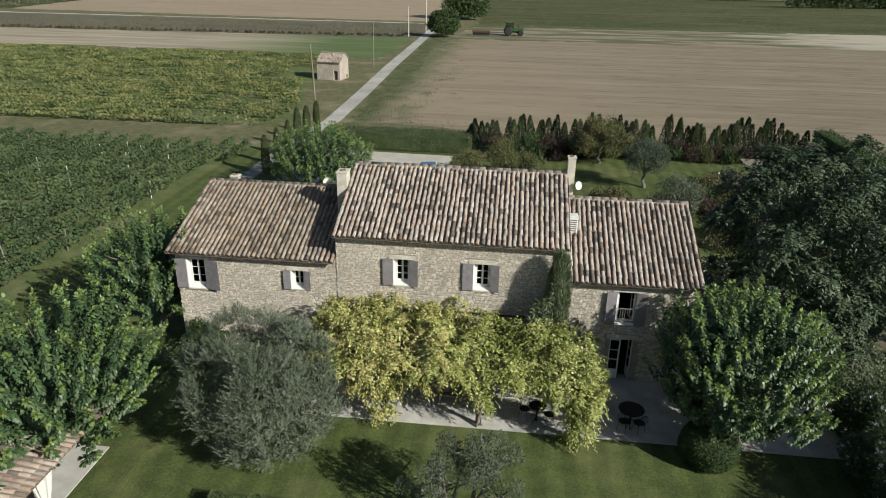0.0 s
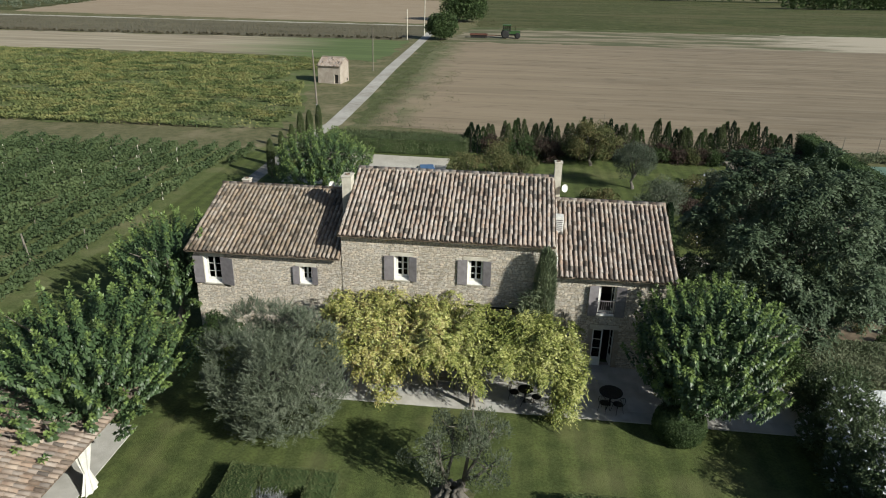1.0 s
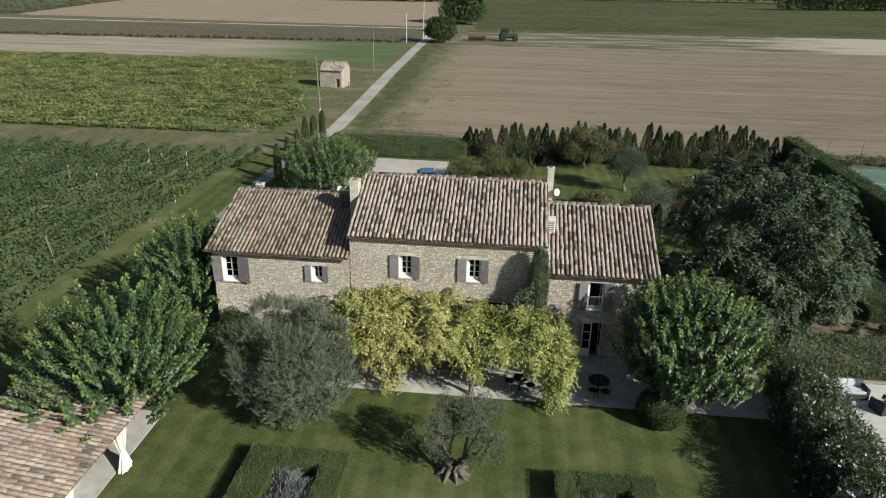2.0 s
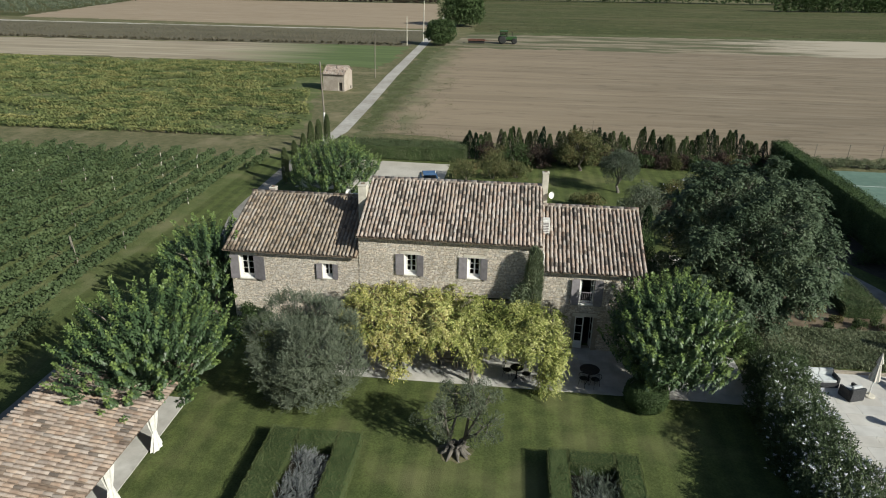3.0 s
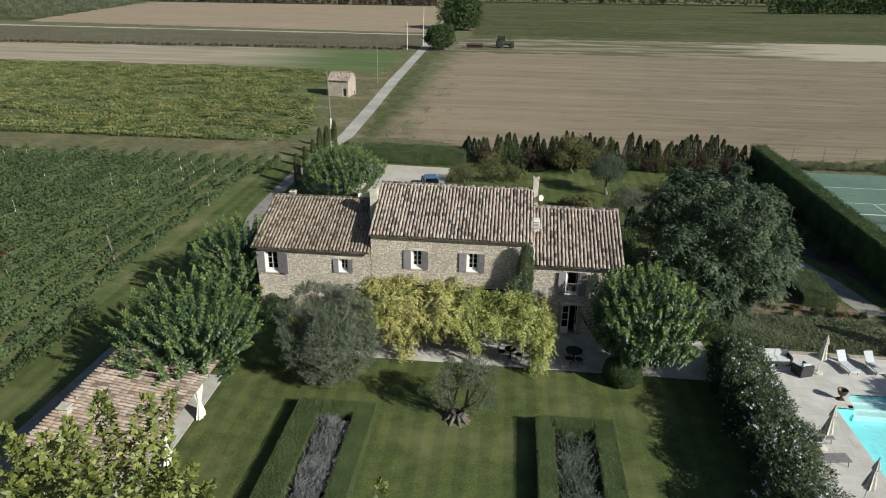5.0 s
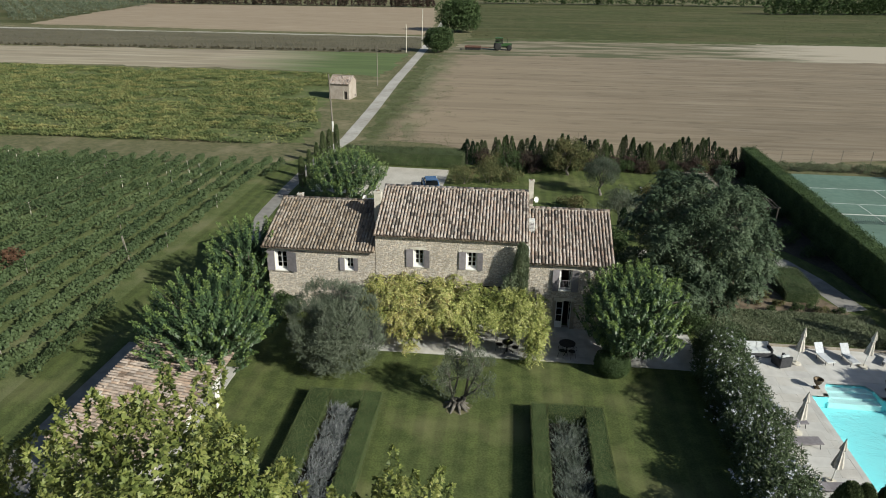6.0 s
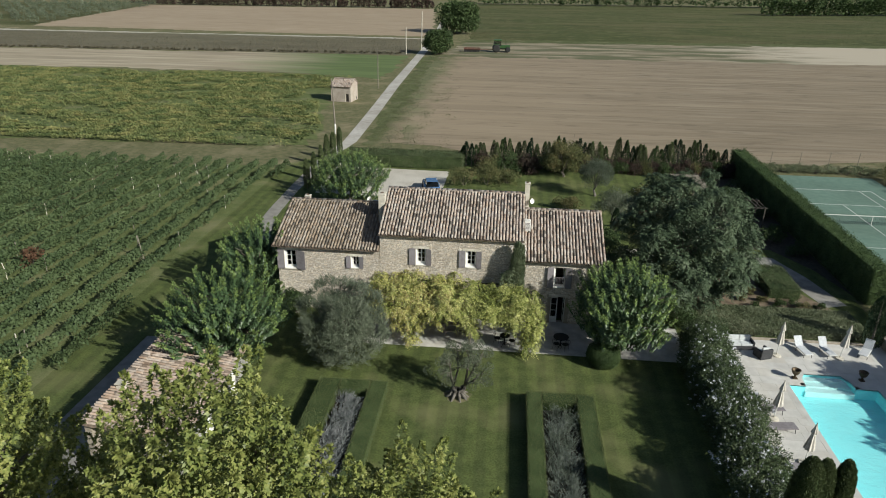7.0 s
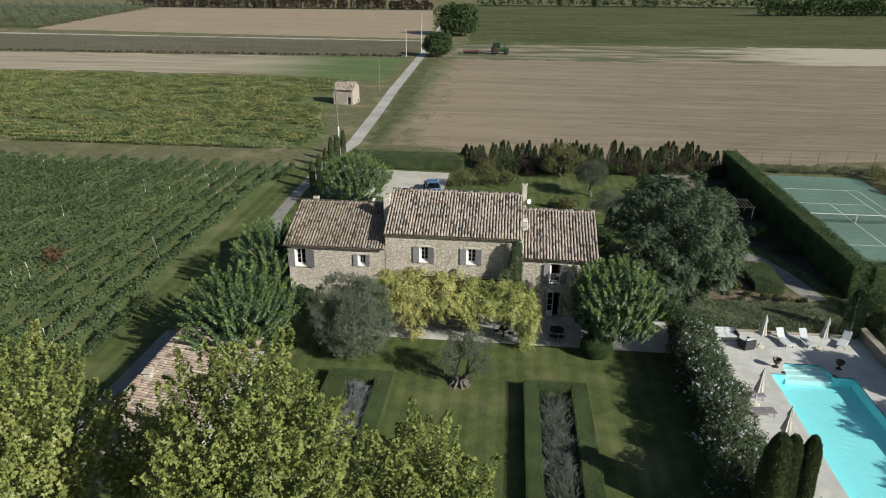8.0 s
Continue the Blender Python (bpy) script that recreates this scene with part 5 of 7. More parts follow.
def wisteria():
    rng = np.random.default_rng(77)
    w = thing("wisteria", "golden green wisteria spilling over the pergola", "climbing plant")
    for x, y in ((3.1, -4.3), (10.65, -4.75), (6.9, -4.35)):
        for k in range(3):
            a = k * 2.1
            bm = bmesh.new()
            tube(bm, [(x + 0.15 * math.cos(a), y + 0.15 * math.sin(a), 0), (x + 0.1 * math.cos(a + 2), y + 0.1 * math.sin(a + 2), 0.9), (x + 0.12 * math.cos(a + 4), y + 0.12 * math.sin(a + 4), 1.9), (x + 0.5 * math.cos(a), y + 0.6, 2.9)], [0.06, 0.05, 0.045, 0.03], 6)
            part("stem", bm, M["bark"], w)
    # crown over the pergola: uneven cushions, thinner towards the wall
    blobs = []
    for _ in range(175):
        x, y = rng.uniform(-0.1, 11.3), rng.uniform(-4.9, -0.3)
        if x > 10.4 and y > -1.8:
            continue
        r = rng.uniform(0.28, 0.62)
        blobs.append((x, y, 2.72 + rng.uniform(-0.35, 0.75), r * 1.15, r * 1.1, r * 0.9))
    for x in np.arange(0.9, 11.2, 0.3):
        blobs.append((x, -5.0 + rng.normal() * 0.15, 2.75 + 0.12 * math.sin(x * 1.9) + rng.uniform(-0.15, 0.35), 0.5, 0.45, 0.42))
    for x in np.arange(6.2, 11.2, 0.45):
        blobs.append((x, rng.uniform(-4.6, -2.6), 3.1 - 0.05 * (x - 6) + rng.uniform(-0.1, 0.25), 0.55, 0.5, 0.45))
    # curtains hanging at the posts
    for cx, cy, wide, foot in ((3.1, -4.75, 0.95, 0.15), (10.75, -5.1, 0.75, 0.1), (6.9, -4.75, 0.45, 1.3), (2.1, -4.6, 0.6, 1.2), (9.7, -4.9, 0.5, 1.9), (4.2, -4.8, 0.7, 1.7), (11.1, -4.9, 0.5, 0.9)):
        z = 2.5
        while z > foot:
            s = 0.3 + 0.7 * (z - foot) / (2.6 - foot)
            blobs.append((cx + rng.normal() * 0.12, cy + rng.normal() * 0.08, z, wide * s * 0.75 + 0.12, 0.3 * s + 0.15, 0.38))
            z -= 0.28
    part("foliage", foliage_of("foliage", rng, blobs, 13000, M["vine"]), M["vine"], w)
    # feathered sprays arching out of the crown and hanging over its edge
    for name, own, n, material, text in (("spray_foliage", [b for b in blobs if b[0] > 4.6], 860, "vine", "lime green hanging sprays"), ("turning_leaves", [b for b in blobs if b[0] < 6.2], 720, "vineturn", "yellow and amber autumn sprays")):
        pick = np.array(own)[rng.integers(0, len(own), n)]
        dd = sphere_dirs(rng, n, -0.2)
        start = pick[:, :3] + dd * pick[:, 3:] * 0.8
        p, way, face = spray_points(rng, start, unit(dd + (0.1, -0.35, 0.2)), 4, 11, 0.46, 0.75, 0.75, 0.6, 0.3, 0.75)
        part(name, leaves(name, p, way, 0.145, M[material], rng, 0.33, 0.25, face, 0.32), M[material], w, text)


wisteria()


# ---- trees ----
def shoot_tree(name, label, base, trunk, centre, radii, seed, shoots, per, length, fill, leaf=0.18, leafmat="mulberry", rise=0.6, radius=0.2, width=0.62, low=-0.25, young="", plume=0.1, droop=0.0, core=0.6, hang=0.5, spread=0.3, out=0.75, tip_from=0.8, lobed=False):
    """A tree of long leafy shoots standing out of a full crown."""
    rng = np.random.default_rng(seed)
    t = thing(name, label, "tree")
    top = (base[0] + (centre[0] - base[0]) * 0.3, base[1] + (centre[1] - base[1]) * 0.3, trunk)
    part("trunk", branches(base, top, (radii[0] * 0.7, radii[1] * 0.7, radii[2] * 0.7 + centre[2] - trunk), 6, radius, rng), M["bark"], t)
    p1, w1, f1 = shoot_points(rng, centre, radii, shoots, per, length, low, rise, droop, plume, hang, out)
    blobs = lumps(rng, centre, [r * core for r in radii], 60, min(radii) * 0.27, max(-0.97, low - 0.3))
    p2, d2 = clump_points(rng, blobs, fill)
    if young:
        tip = (np.arange(len(p1)) % per) > per * tip_from
        part("young_leaf_crown", leaves("young_leaf_crown", p1[tip], w1[tip], leaf * 0.9, M[young], rng, width, 0.25, f1[tip], spread), M[young], t, "paler young leaves at the shoot tips")
        p1, w1, f1 = p1[~tip], w1[~tip], f1[~tip]
    pos, way = np.concatenate([p1, p2]), np.concatenate([w1, d2 * 0.4 + rng.normal(size=d2.shape) * 0.6 + (0, 0, -hang)])
    face = np.concatenate([f1, d2 + (0, 0, 0.2)])
    if lobed:
        me = lobed_leaves("crown", pos, way, leaf, M[leafmat], rng, face, spread)
    else:
        me = leaves("crown", pos, way, leaf, M[leafmat], rng, width, 0.25, face, spread)
    part("crown", me, M[leafmat], t)
    return t


def spray_tree(name, label, base, trunk, centre, radii, seed, sprays, fingers, per, length, fill, leaf, leafmat, radius=0.3, width=0.34, low=-0.7, boughs=60, size=0.9, droop=0.6, lift=0.3, bark="bark", out=0.6, aside=0.8, down=0.55, core=0.72):
    """A tree whose whole crown is feathered with fans of leafy twigs."""
    rng = np.random.default_rng(seed)
    t = thing(name, label, "tree")
    top = (base[0] + (centre[0] - base[0]) * 0.3, base[1] + (centre[1] - base[1]) * 0.3, trunk)
    part("trunk", branches(base, top, (radii[0] * 0.65, radii[1] * 0.65, radii[2] * 0.6 + centre[2] - trunk), 7, radius, rng), M[bark], t)
    start, d = crown_shell(rng, centre, radii, sprays, boughs, size, low)
    p1, w1, f1 = spray_points(rng, start, d, fingers, per, length, droop, out, aside, lift, down)
    p3, d3 = clump_points(rng, lumps(rng, centre, [r * core for r in radii], 70, min(radii) * 0.24, low), fill)
    pos = np.concatenate([p1, p3])
    way = np.concatenate([w1, d3 * 0.4 + rng.normal(size=d3.shape) * 0.6])
    part("crown", leaves("crown", pos, way, leaf, M[leafmat], rng, width, 0.25, np.concatenate([f1, d3 + (0, 0, 0.3)]), 0.3), M[leafmat], t)
    return t


def clump_tree(name, label, base, trunk, centre, radii, seed, count, size, n, leaf, leafmat, radius=0.25, width=0.5, limbs=6, low=-0.45, bark="bark", category="tree", droop=0.0, spread=0.5):
    """A tree with a crown of many separate clumps."""
    rng = np.random.default_rng(seed)
    t = thing(name, label, category)
    top = (base[0] + (centre[0] - base[0]) * 0.3, base[1] + (centre[1] - base[1]) * 0.3, trunk)
    part("trunk", branches(base, top, (radii[0] * 0.65, radii[1] * 0.65, radii[2] * 0.6 + centre[2] - trunk), limbs, radius, rng), M[bark], t)
    blobs = lumps(rng, centre, radii, count, size, low)
    pos, d = clump_points(rng, blobs, n)
    part("crown", leaves("crown", pos, d * 0.5 + rng.normal(size=d.shape) * 0.5 + (0, 0, -droop), leaf, M[leafmat], rng, width, 0.25, d + (0, 0, 0.25), spread), M[leafmat], t)
    return t


shoot_tree("mulberry_tree", "broad bright green mulberry tree with long upright shoots", (-8.7, -7.6, 0), 1.9, (-8.35, -8.2, 2.6), (3.6, 4.35, 2.8), 101, 215, 124, 1.5, 38000, 0.165, rise=0.68, low=-0.4, young="young", plume=0.088, width=0.56, spread=0.15, core=0.66, out=0.75, tip_from=0.72)
shoot_tree("mulberry_tree", "smaller mulberry tree at the corner of the house", (-9.3, 1.2, 0), 1.8, (-9.45, 1.2, 3.0), (2.5, 3.1, 2.6), 102, 118, 118, 1.4, 8000, 0.165, rise=0.75, low=-0.7, young="young", plume=0.078, width=0.56, spread=0.15, core=0.58, out=0.72, tip_from=0.72)
shoot_tree("mulberry_tree", "rounded mulberry tree shading the terrace", (16.9, -3.6, 0), 1.9, (16.85, -3.8, 3.1), (3.25, 3.75, 2.95), 103, 215, 98, 1.05, 46000, 0.16, rise=1.0, low=-0.85, young="young", plume=0.075, width=0.56, spread=0.15, core=0.78, out=0.65, hang=0.55, tip_from=0.56)
shoot_tree("mulberry_tree", "leafy green tree behind the lower wing", (-7.8, 24.6, 0), 2.0, (-7.7, 24.7, 2.35), (4.3, 4.2, 2.5), 104, 300, 62, 1.15, 14000, 0.18, "mulberry", rise=0.9, low=-0.85, young="young", plume=0.1, width=0.5, spread=0.25, out=0.65, tip_from=0.6)
spray_tree("olive_tree", "full silvery olive tree on the lawn", (-1.5, -6.6, 0), 1.2, (-1.15, -6.6, 2.58), (2.9, 2.85, 2.9), 111, 1600, 4, 13, 0.42, 36000, 0.11, "olive", 0.2, 0.24, -0.95, 75, 0.62, 0.0, 0.8, "olivebark", 0.4, 0.45, -0.25, 0.8)
spray_tree("ash_tree", "large dark green spreading tree with drooping feathered leaves", (22.6, 5.2, 0), 2.4, (22.4, 5.0, 4.85), (5.05, 5.3, 5.45), 121, 1700, 5, 11, 0.55, 26000, 0.2, "ash", 0.38, 0.36, -0.95, 105, 0.95, 0.7, 0.5, out=0.5, core=0.8)
shoot_tree("plane_tree", "tall yellowing plane tree on the lawn", (-7.6, -29.6, 0), 5.0, (-7.6, -29.6, 9.3), (3.5, 3.7, 3.8), 131, 190, 92, 1.2, 7000, 0.125, "plane", 0.9, 0.28, 0.7, -0.95, "", 0.24, core=0.85, hang=0.15, spread=0.5, out=0.65, lobed=True)
shoot_tree("plane_tree", "tall yellowing plane tree with a broad crown", (1.7, -31.4, 0), 6.5, (1.65, -31.4, 10.9), (2.95, 2.6, 4.0), 137, 185, 92, 1.15, 7000, 0.125, "plane", 0.9, 0.3, 0.7, -0.95, "", 0.24, core=0.85, hang=0.15, spread=0.5, out=0.65, lobed=True)
shoot_tree("plane_tree", "yellowing plane tree beside its larger neighbour", (6.2, -28.7, 0), 4.5, (6.2, -28.9, 7.0), (2.9, 3.0, 3.6), 133, 160, 86, 1.1, 6000, 0.125, "plane", 0.9, 0.24, 0.7, -0.95, "", 0.24, core=0.85, hang=0.15, spread=0.5, out=0.65, lobed=True)
shoot_tree("plane_tree", "smaller plane tree in the shade of its neighbours", (-5.1, -25.9, 0), 3.2, (-5.1, -25.9, 6.0), (1.8, 1.9, 1.9), 139, 70, 70, 0.9, 3000, 0.125, "plane", 0.9, 0.16, 0.7, -0.95, "", 0.22, core=0.85, hang=0.15, spread=0.5, out=0.65, lobed=True)
clump_tree("small_tree", "small dense tree on the rear lawn", (18.95, 30.2, 0), 1.2, (18.95, 30.1, 2.6), (2.05, 2.0, 1.75), 141, 50, 0.55, 12000, 0.13, "greyolive", 0.13, 0.35, bark="olivebark", low=-0.8)
clump_tree("olive_tree", "grey olive tree behind the gable of the house", (19.6, 20.6, 0), 1.2, (19.5, 20.7, 2.3), (2.1, 2.0, 1.45), 142, 36, 0.6, 8000, 0.15, "olive", 0.16, 0.28, bark="olivebark", low=-0.7)
clump_tree("garden_tree", "ochre green bushy tree before the cypress row", (15.9, 37.5, 0), 1.0, (15.8, 37.4, 2.5), (3.2, 2.1, 2.2), 143, 55, 0.7, 12000, 0.17, "shrub", 0.14, 0.5, low=-0.8)
for x, y, r in ((41.6, -11.0, 2.3), (43.7, -17.2, 3.0), (43.5, -22.4, 2.6)):
    clump_tree("shade_tree", "leafy tree beside the pool garden wall", (x, y, 0), 2.2, (x, y, 5.2), (r, r, 1.9), 146, 60, 0.8, 9000, 0.33, "oleander", 0.2, 0.5, low=-0.6)
clump_tree("roadside_tree", "dark round tree beside the lane", (-12.3, 156.0, 0), 1.2, (-12.3, 156.4, 3.4), (4.4, 4.0, 3.4), 144, 70, 1.2, 12000, 0.45, "hedge", 0.3, 0.6, low=-0.9)
clump_tree("roadside_tree", "dark tree farther along the lane", (-13, 222, 0), 2, (-11.5, 222, 6.0), (9, 8, 6), 145, 80, 2.4, 14000, 0.7, "hedge", 0.35, 0.6, low=-0.9)


def old_olive():
    """An old olive with a thick gnarled trunk, bare limbs and a thin crown."""
    rng = np.random.default_rng(151)
    t = thing("old_olive_tree", "old olive tree with a gnarled forked trunk and thin crown", "tree")
    bm = bmesh.new()
    b = Vector((6.5, -9.85, 0))
    for k in range(9):
        # twisted stems that rise out of a flared foot and lean apart
        a = k * 0.7 + rng.normal() * 0.15
        o = Vector((math.cos(a), math.sin(a) * 0.8, 0))
        to = Vector((-0.22, 0.1, 0.62)) if o.x < 0.1 else Vector((0.45, 0.05, 0.68))
        turn = Vector((-o.y, o.x, 0)) * rng.uniform(-0.14, 0.14)
        tube(bm, [b + o * 0.78 + Vector((0, 0, -0.06)), b + o * 0.42 + Vector((0, 0, 0.12)) + turn, b + o * 0.17 + Vector((to.x * 0.4, 0, 0.3)) - turn, b + o * 0.12 + Vector((to.x * 0.75, to.y * 0.5, 0.48)) + turn, b + to], [0.05, rng.uniform(0.09, 0.13), rng.uniform(0.07, 0.1), 0.075, 0.06], 8, 0.4, rng)
    limbs = [((-0.22, 0.1, 0.6), (-0.5, 0.15, 1.15), (-0.8, 0.2, 1.9)), ((-0.22, 0.1, 0.6), (-0.35, -0.3, 1.5), (-0.45, -0.5, 2.6)), ((0.45, 0.05, 0.66), (0.85, 0.1, 1.55), (1.5, 0.25, 3.0)), ((0.45, 0.05, 0.66), (0.6, 0.1, 1.9), (0.7, 0.25, 3.7)), ((0.45, 0.05, 0.66), (0.95, -0.35, 1.25), (1.6, -0.45, 2.1)), ((-0.22, 0.1, 0.6), (0.0, 0.5, 1.4), (-0.1, 0.9, 2.7))]
    blobs = []
    for l in limbs:
        tube(bm, [b + Vector(v) for v in l], [0.085, 0.055, 0.02], 7, 0.3, rng)
        e = b + Vector(l[-1])
        m = b + Vector(l[1])
        for q in range(9):
            e2 = m.lerp(e, 0.25 + 0.1 * q) + Vector((rng.normal() * 0.38, rng.normal() * 0.38, rng.normal() * 0.45))
            tube(bm, [m.lerp(e, 0.2 + 0.08 * q), m.lerp(e2, 0.75) + Vector((0, 0, 0.08)), e2], [0.03, 0.02, 0.008], 5)
            blobs.append((*e2, 0.3, 0.3, 0.3))
    for _ in range(5):
        a = rng.uniform(0, 6.28)
        tube(bm, [b + Vector((0.3 * math.cos(a), 0.3 * math.sin(a), 0.25)), b + Vector((0.6 * math.cos(a), 0.6 * math.sin(a), 0.06)), b + Vector((0.9 * math.cos(a), 0.9 * math.sin(a), -0.08))], [0.11, 0.08, 0.03], 7, 0.4, rng)
    part("trunk", bm, M["olivebark"], t, "pale gnarled trunk", True)
    pos, d = clump_points(rng, blobs, 10500)
    part("crown", leaves("crown", pos, d * 0.4 + rng.normal(size=d.shape) * 0.4 + (0, 0, 0.6), 0.12, M["olive"], rng, 0.24), M["olive"], t)


old_olive()
sheet("tree_bed", [(6.55 + (0.8 + 0.15 * math.sin(k * 1.7)) * math.cos(k * 0.35), -9.95 + (0.7 + 0.12 * math.sin(k * 2.3)) * math.sin(k * 0.35)) for k in range(18)], -0.012, M["meadow"], "ring of bare earth round the old olive", "bed")


def column_cypress(base, h, r, seed, label, n=2600, size=0.16, group="", spray="cypress", tip=2.6, blade=0.4, dense=False):
    rng = np.random.default_rng(seed)
    t = thing("cypress", label, "cypress", group)
    bm = bmesh.new()
    tube(bm, [(base[0], base[1], -0.05), (base[0], base[1], h * 0.5), (base[0], base[1], h * 0.95)], [r * 0.16, r * 0.12, 0.02], 7)
    part("trunk", bm, M["bark"], t)
    if dense:
        part("branch_core", lathe([(r * 0.45, 0.1), (r * 0.86, h * 0.08), (r * 0.88, h * 0.6), (r * 0.74, h * 0.85), (r * 0.35, h * 0.96)], 14, (base[0], base[1], 0)), M["hedge"], t)
    u = rng.uniform(0, 1, n) ** 0.8
    prof = r * np.minimum(1, u * 9 + 0.5) * (1 - u**tip) ** (0.7 if tip > 1 else 0.85) + 0.03
    a = rng.uniform(0, 2 * math.pi, n)
    rr = prof * rng.uniform(0.82, 1.04, n) * (1 + 0.08 * np.sin(a * 3 + u * 9))
    pos = np.stack([base[0] + rr * np.cos(a), base[1] + rr * np.sin(a), 0.08 + u * (h - 0.1)], 1)
    way = np.stack([np.cos(a) * 0.5, np.sin(a) * 0.5, np.full(n, 1.1)], 1) + rng.normal(size=(n, 3)) * 0.3
    part("crown", leaves("crown", pos, way, size, M[spray], rng, blade, 0.2, way * (1, 1, 0) + (0, 0, 0.25), 0.35), M[spray], t)
    return t


for k, (x, y, h) in enumerate(((-13.55, 28.0, 3.55), (-13.6, 31.2, 3.5), (-13.62, 34.4, 3.5), (-13.72, 37.6, 4.1), (-13.75, 40.8, 3.65), (-13.65, 44.0, 3.6))):
    column_cypress((x, y), h, (0.3, 0.27, 0.27, 0.34, 0.36, 0.3)[k], 160 + k, "slim green cypress beside the lane", 5500, 0.12, "cypresses along the drive", "poolcypress", 5.0)
for k, (x, y, h, r) in enumerate(((21.3, -21.5, 6.3, 0.6), (21.95, -21.3, 6.1, 0.45), (22.8, -21.2, 6.05, 0.43))):
    column_cypress((x, y), h, r, 170 + k, "dense columnar cypress beside the pool", 15000, 0.11, "cypresses beside the pool", "poolcypress", 7.0, dense=True)
column_cypress((9.92, -0.75), 6.15, 0.4, 180, "narrow feathery cypress against the house wall", 9000, 0.34, "", "wallcypress", 6.0, 0.1)
column_cypress((19.2, 16.6), 3.2, 0.4, 181, "small dark cypress behind the gable of the house", 1600)
column_cypress((34.3, -0.95), 3.9, 0.6, 182, "dark green columnar shrub beside the pool", 4600, 0.12, "", "cypress", 4.0)
rng = np.random.default_rng(190)
bm = bmesh.new()
for k in range(26):
    z = rng.uniform(2.4, 4.6)
    tube(bm, [(9.7, -0.75, z), (9.35, -0.95, z + 0.35), (8.95 + rng.normal() * 0.12, -1.05 + rng.normal() * 0.2, z + 0.15)], [0.012, 0.01, 0.004], 4)
spray = thing("climbing_shrub", "feathery shrub sprawling beside the wall cypress", "shrub")
part("stem", bm, M["bark"], spray)
p = np.stack([rng.uniform(8.85, 9.8, 1500), rng.uniform(-1.3, -0.6, 1500), rng.uniform(2.5, 4.7, 1500)], 1)
p[:, 2] -= (9.8 - p[:, 0]) * 0.9
part("foliage", leaves("foliage", p, rng.normal(size=p.shape) * 0.5 + (-0.5, -0.2, 0.5), 0.3, M["wallcypress"], rng, 0.14), M["wallcypress"], spray)

# ---- hedges and beds ----
def clipped_bed(x0, x1, left, right, seed, label, leafmat, lean):
    """A long clipped box surround planted with grey shrubs."""
    rng = np.random.default_rng(seed)
    y1, y0, h = -9.95, -24.0, 0.72
    e = thing("hedge_bed", label, "hedge", "clipped beds on the lawn")
    inner = (x0 + left, x1 - right, y0 + 0.9, y1 - 0.95)
    sides = [(x0, inner[0], y0, y1), (inner[1], x1, y0, y1), (inner[0], inner[1], inner[3], y1), (inner[0], inner[1], y0, inner[2])]
    for a, b, c, d in sides:
        s = part("hedge_side", boxes((a + 0.06, b - 0.06, c + 0.06, d - 0.06, 0, h - 0.06), bevel=0.05), M["hedge"], e)
        n = int(((b - a) * (d - c) + 2 * h * (b - a + d - c)) * 500)
        p, w = box_surface(rng, a, b, c, d, 0.02, h, n)
        p += w * (rng.normal(size=(n, 1)) * 0.018 - 0.03)
        part("foliage", leaves("foliage", p, w * 0.3 + rng.normal(size=(n, 3)) * 0.8, 0.056, M["box"], rng, 0.8, 0.15, w, 0.1), M["box"], s)
    # grey flower stems in tufts that lean over one another, with open gaps between
    tufts = []
    y = inner[2] + 0.2
    while y < inner[3] - 0.5:
        for k in range(4):
            tufts.append((inner[0] + (inner[1] - inner[0]) * rng.uniform(0.14, 0.88), y + rng.normal() * 0.25))
        y += 0.55
    tufts = np.array(tufts)
    n = len(tufts) * 28
    c = tufts[np.arange(n) % len(tufts)]
    start = np.stack([c[:, 0] + rng.normal(size=n) * 0.12, c[:, 1] + rng.normal(size=n) * 0.12, np.full(n, 0.05)], 1)
    way = unit(np.stack([rng.normal(size=n) * 0.4 + lean[0], rng.normal(size=n) * 0.4 + lean[1], np.full(n, 1.0)], 1))
    t = np.linspace(0.1, 1, 16)
    ln = rng.uniform(0.6, 1.15, n)[:, None]
    P = start[:, None] + way[:, None] * (t * ln)[..., None]
    P[..., 2] -= 0.3 * t**2 * ln
    P[..., 0] = np.clip(P[..., 0], inner[0] - 0.1, inner[1] + 0.25)
    part("grey_shrubs", leaves("grey_shrubs", P.reshape(-1, 3), (way[:, None] * 1.0 + rng.normal(size=P.shape) * 0.22 + (0, 0, -0.2)).reshape(-1, 3), 0.13, M[leafmat], rng, 0.16), M[leafmat], e, "silver grey shrubs in the middle of the bed")
    # darkened soil adds to the shade in the gaps between the stems
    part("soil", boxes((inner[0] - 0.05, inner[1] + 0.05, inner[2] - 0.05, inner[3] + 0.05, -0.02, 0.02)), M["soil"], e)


clipped_bed(-1.8, 2.35, 1.3, 1.05, 201, "clipped box hedge bed filled with grey shrubs", "lilac", (0.3, 0.45))
clipped_bed(10.6, 14.55, 0.9, 1.05, 202, "clipped box hedge bed with silvery shrubs inside", "lavender", (-0.05, 0.3))

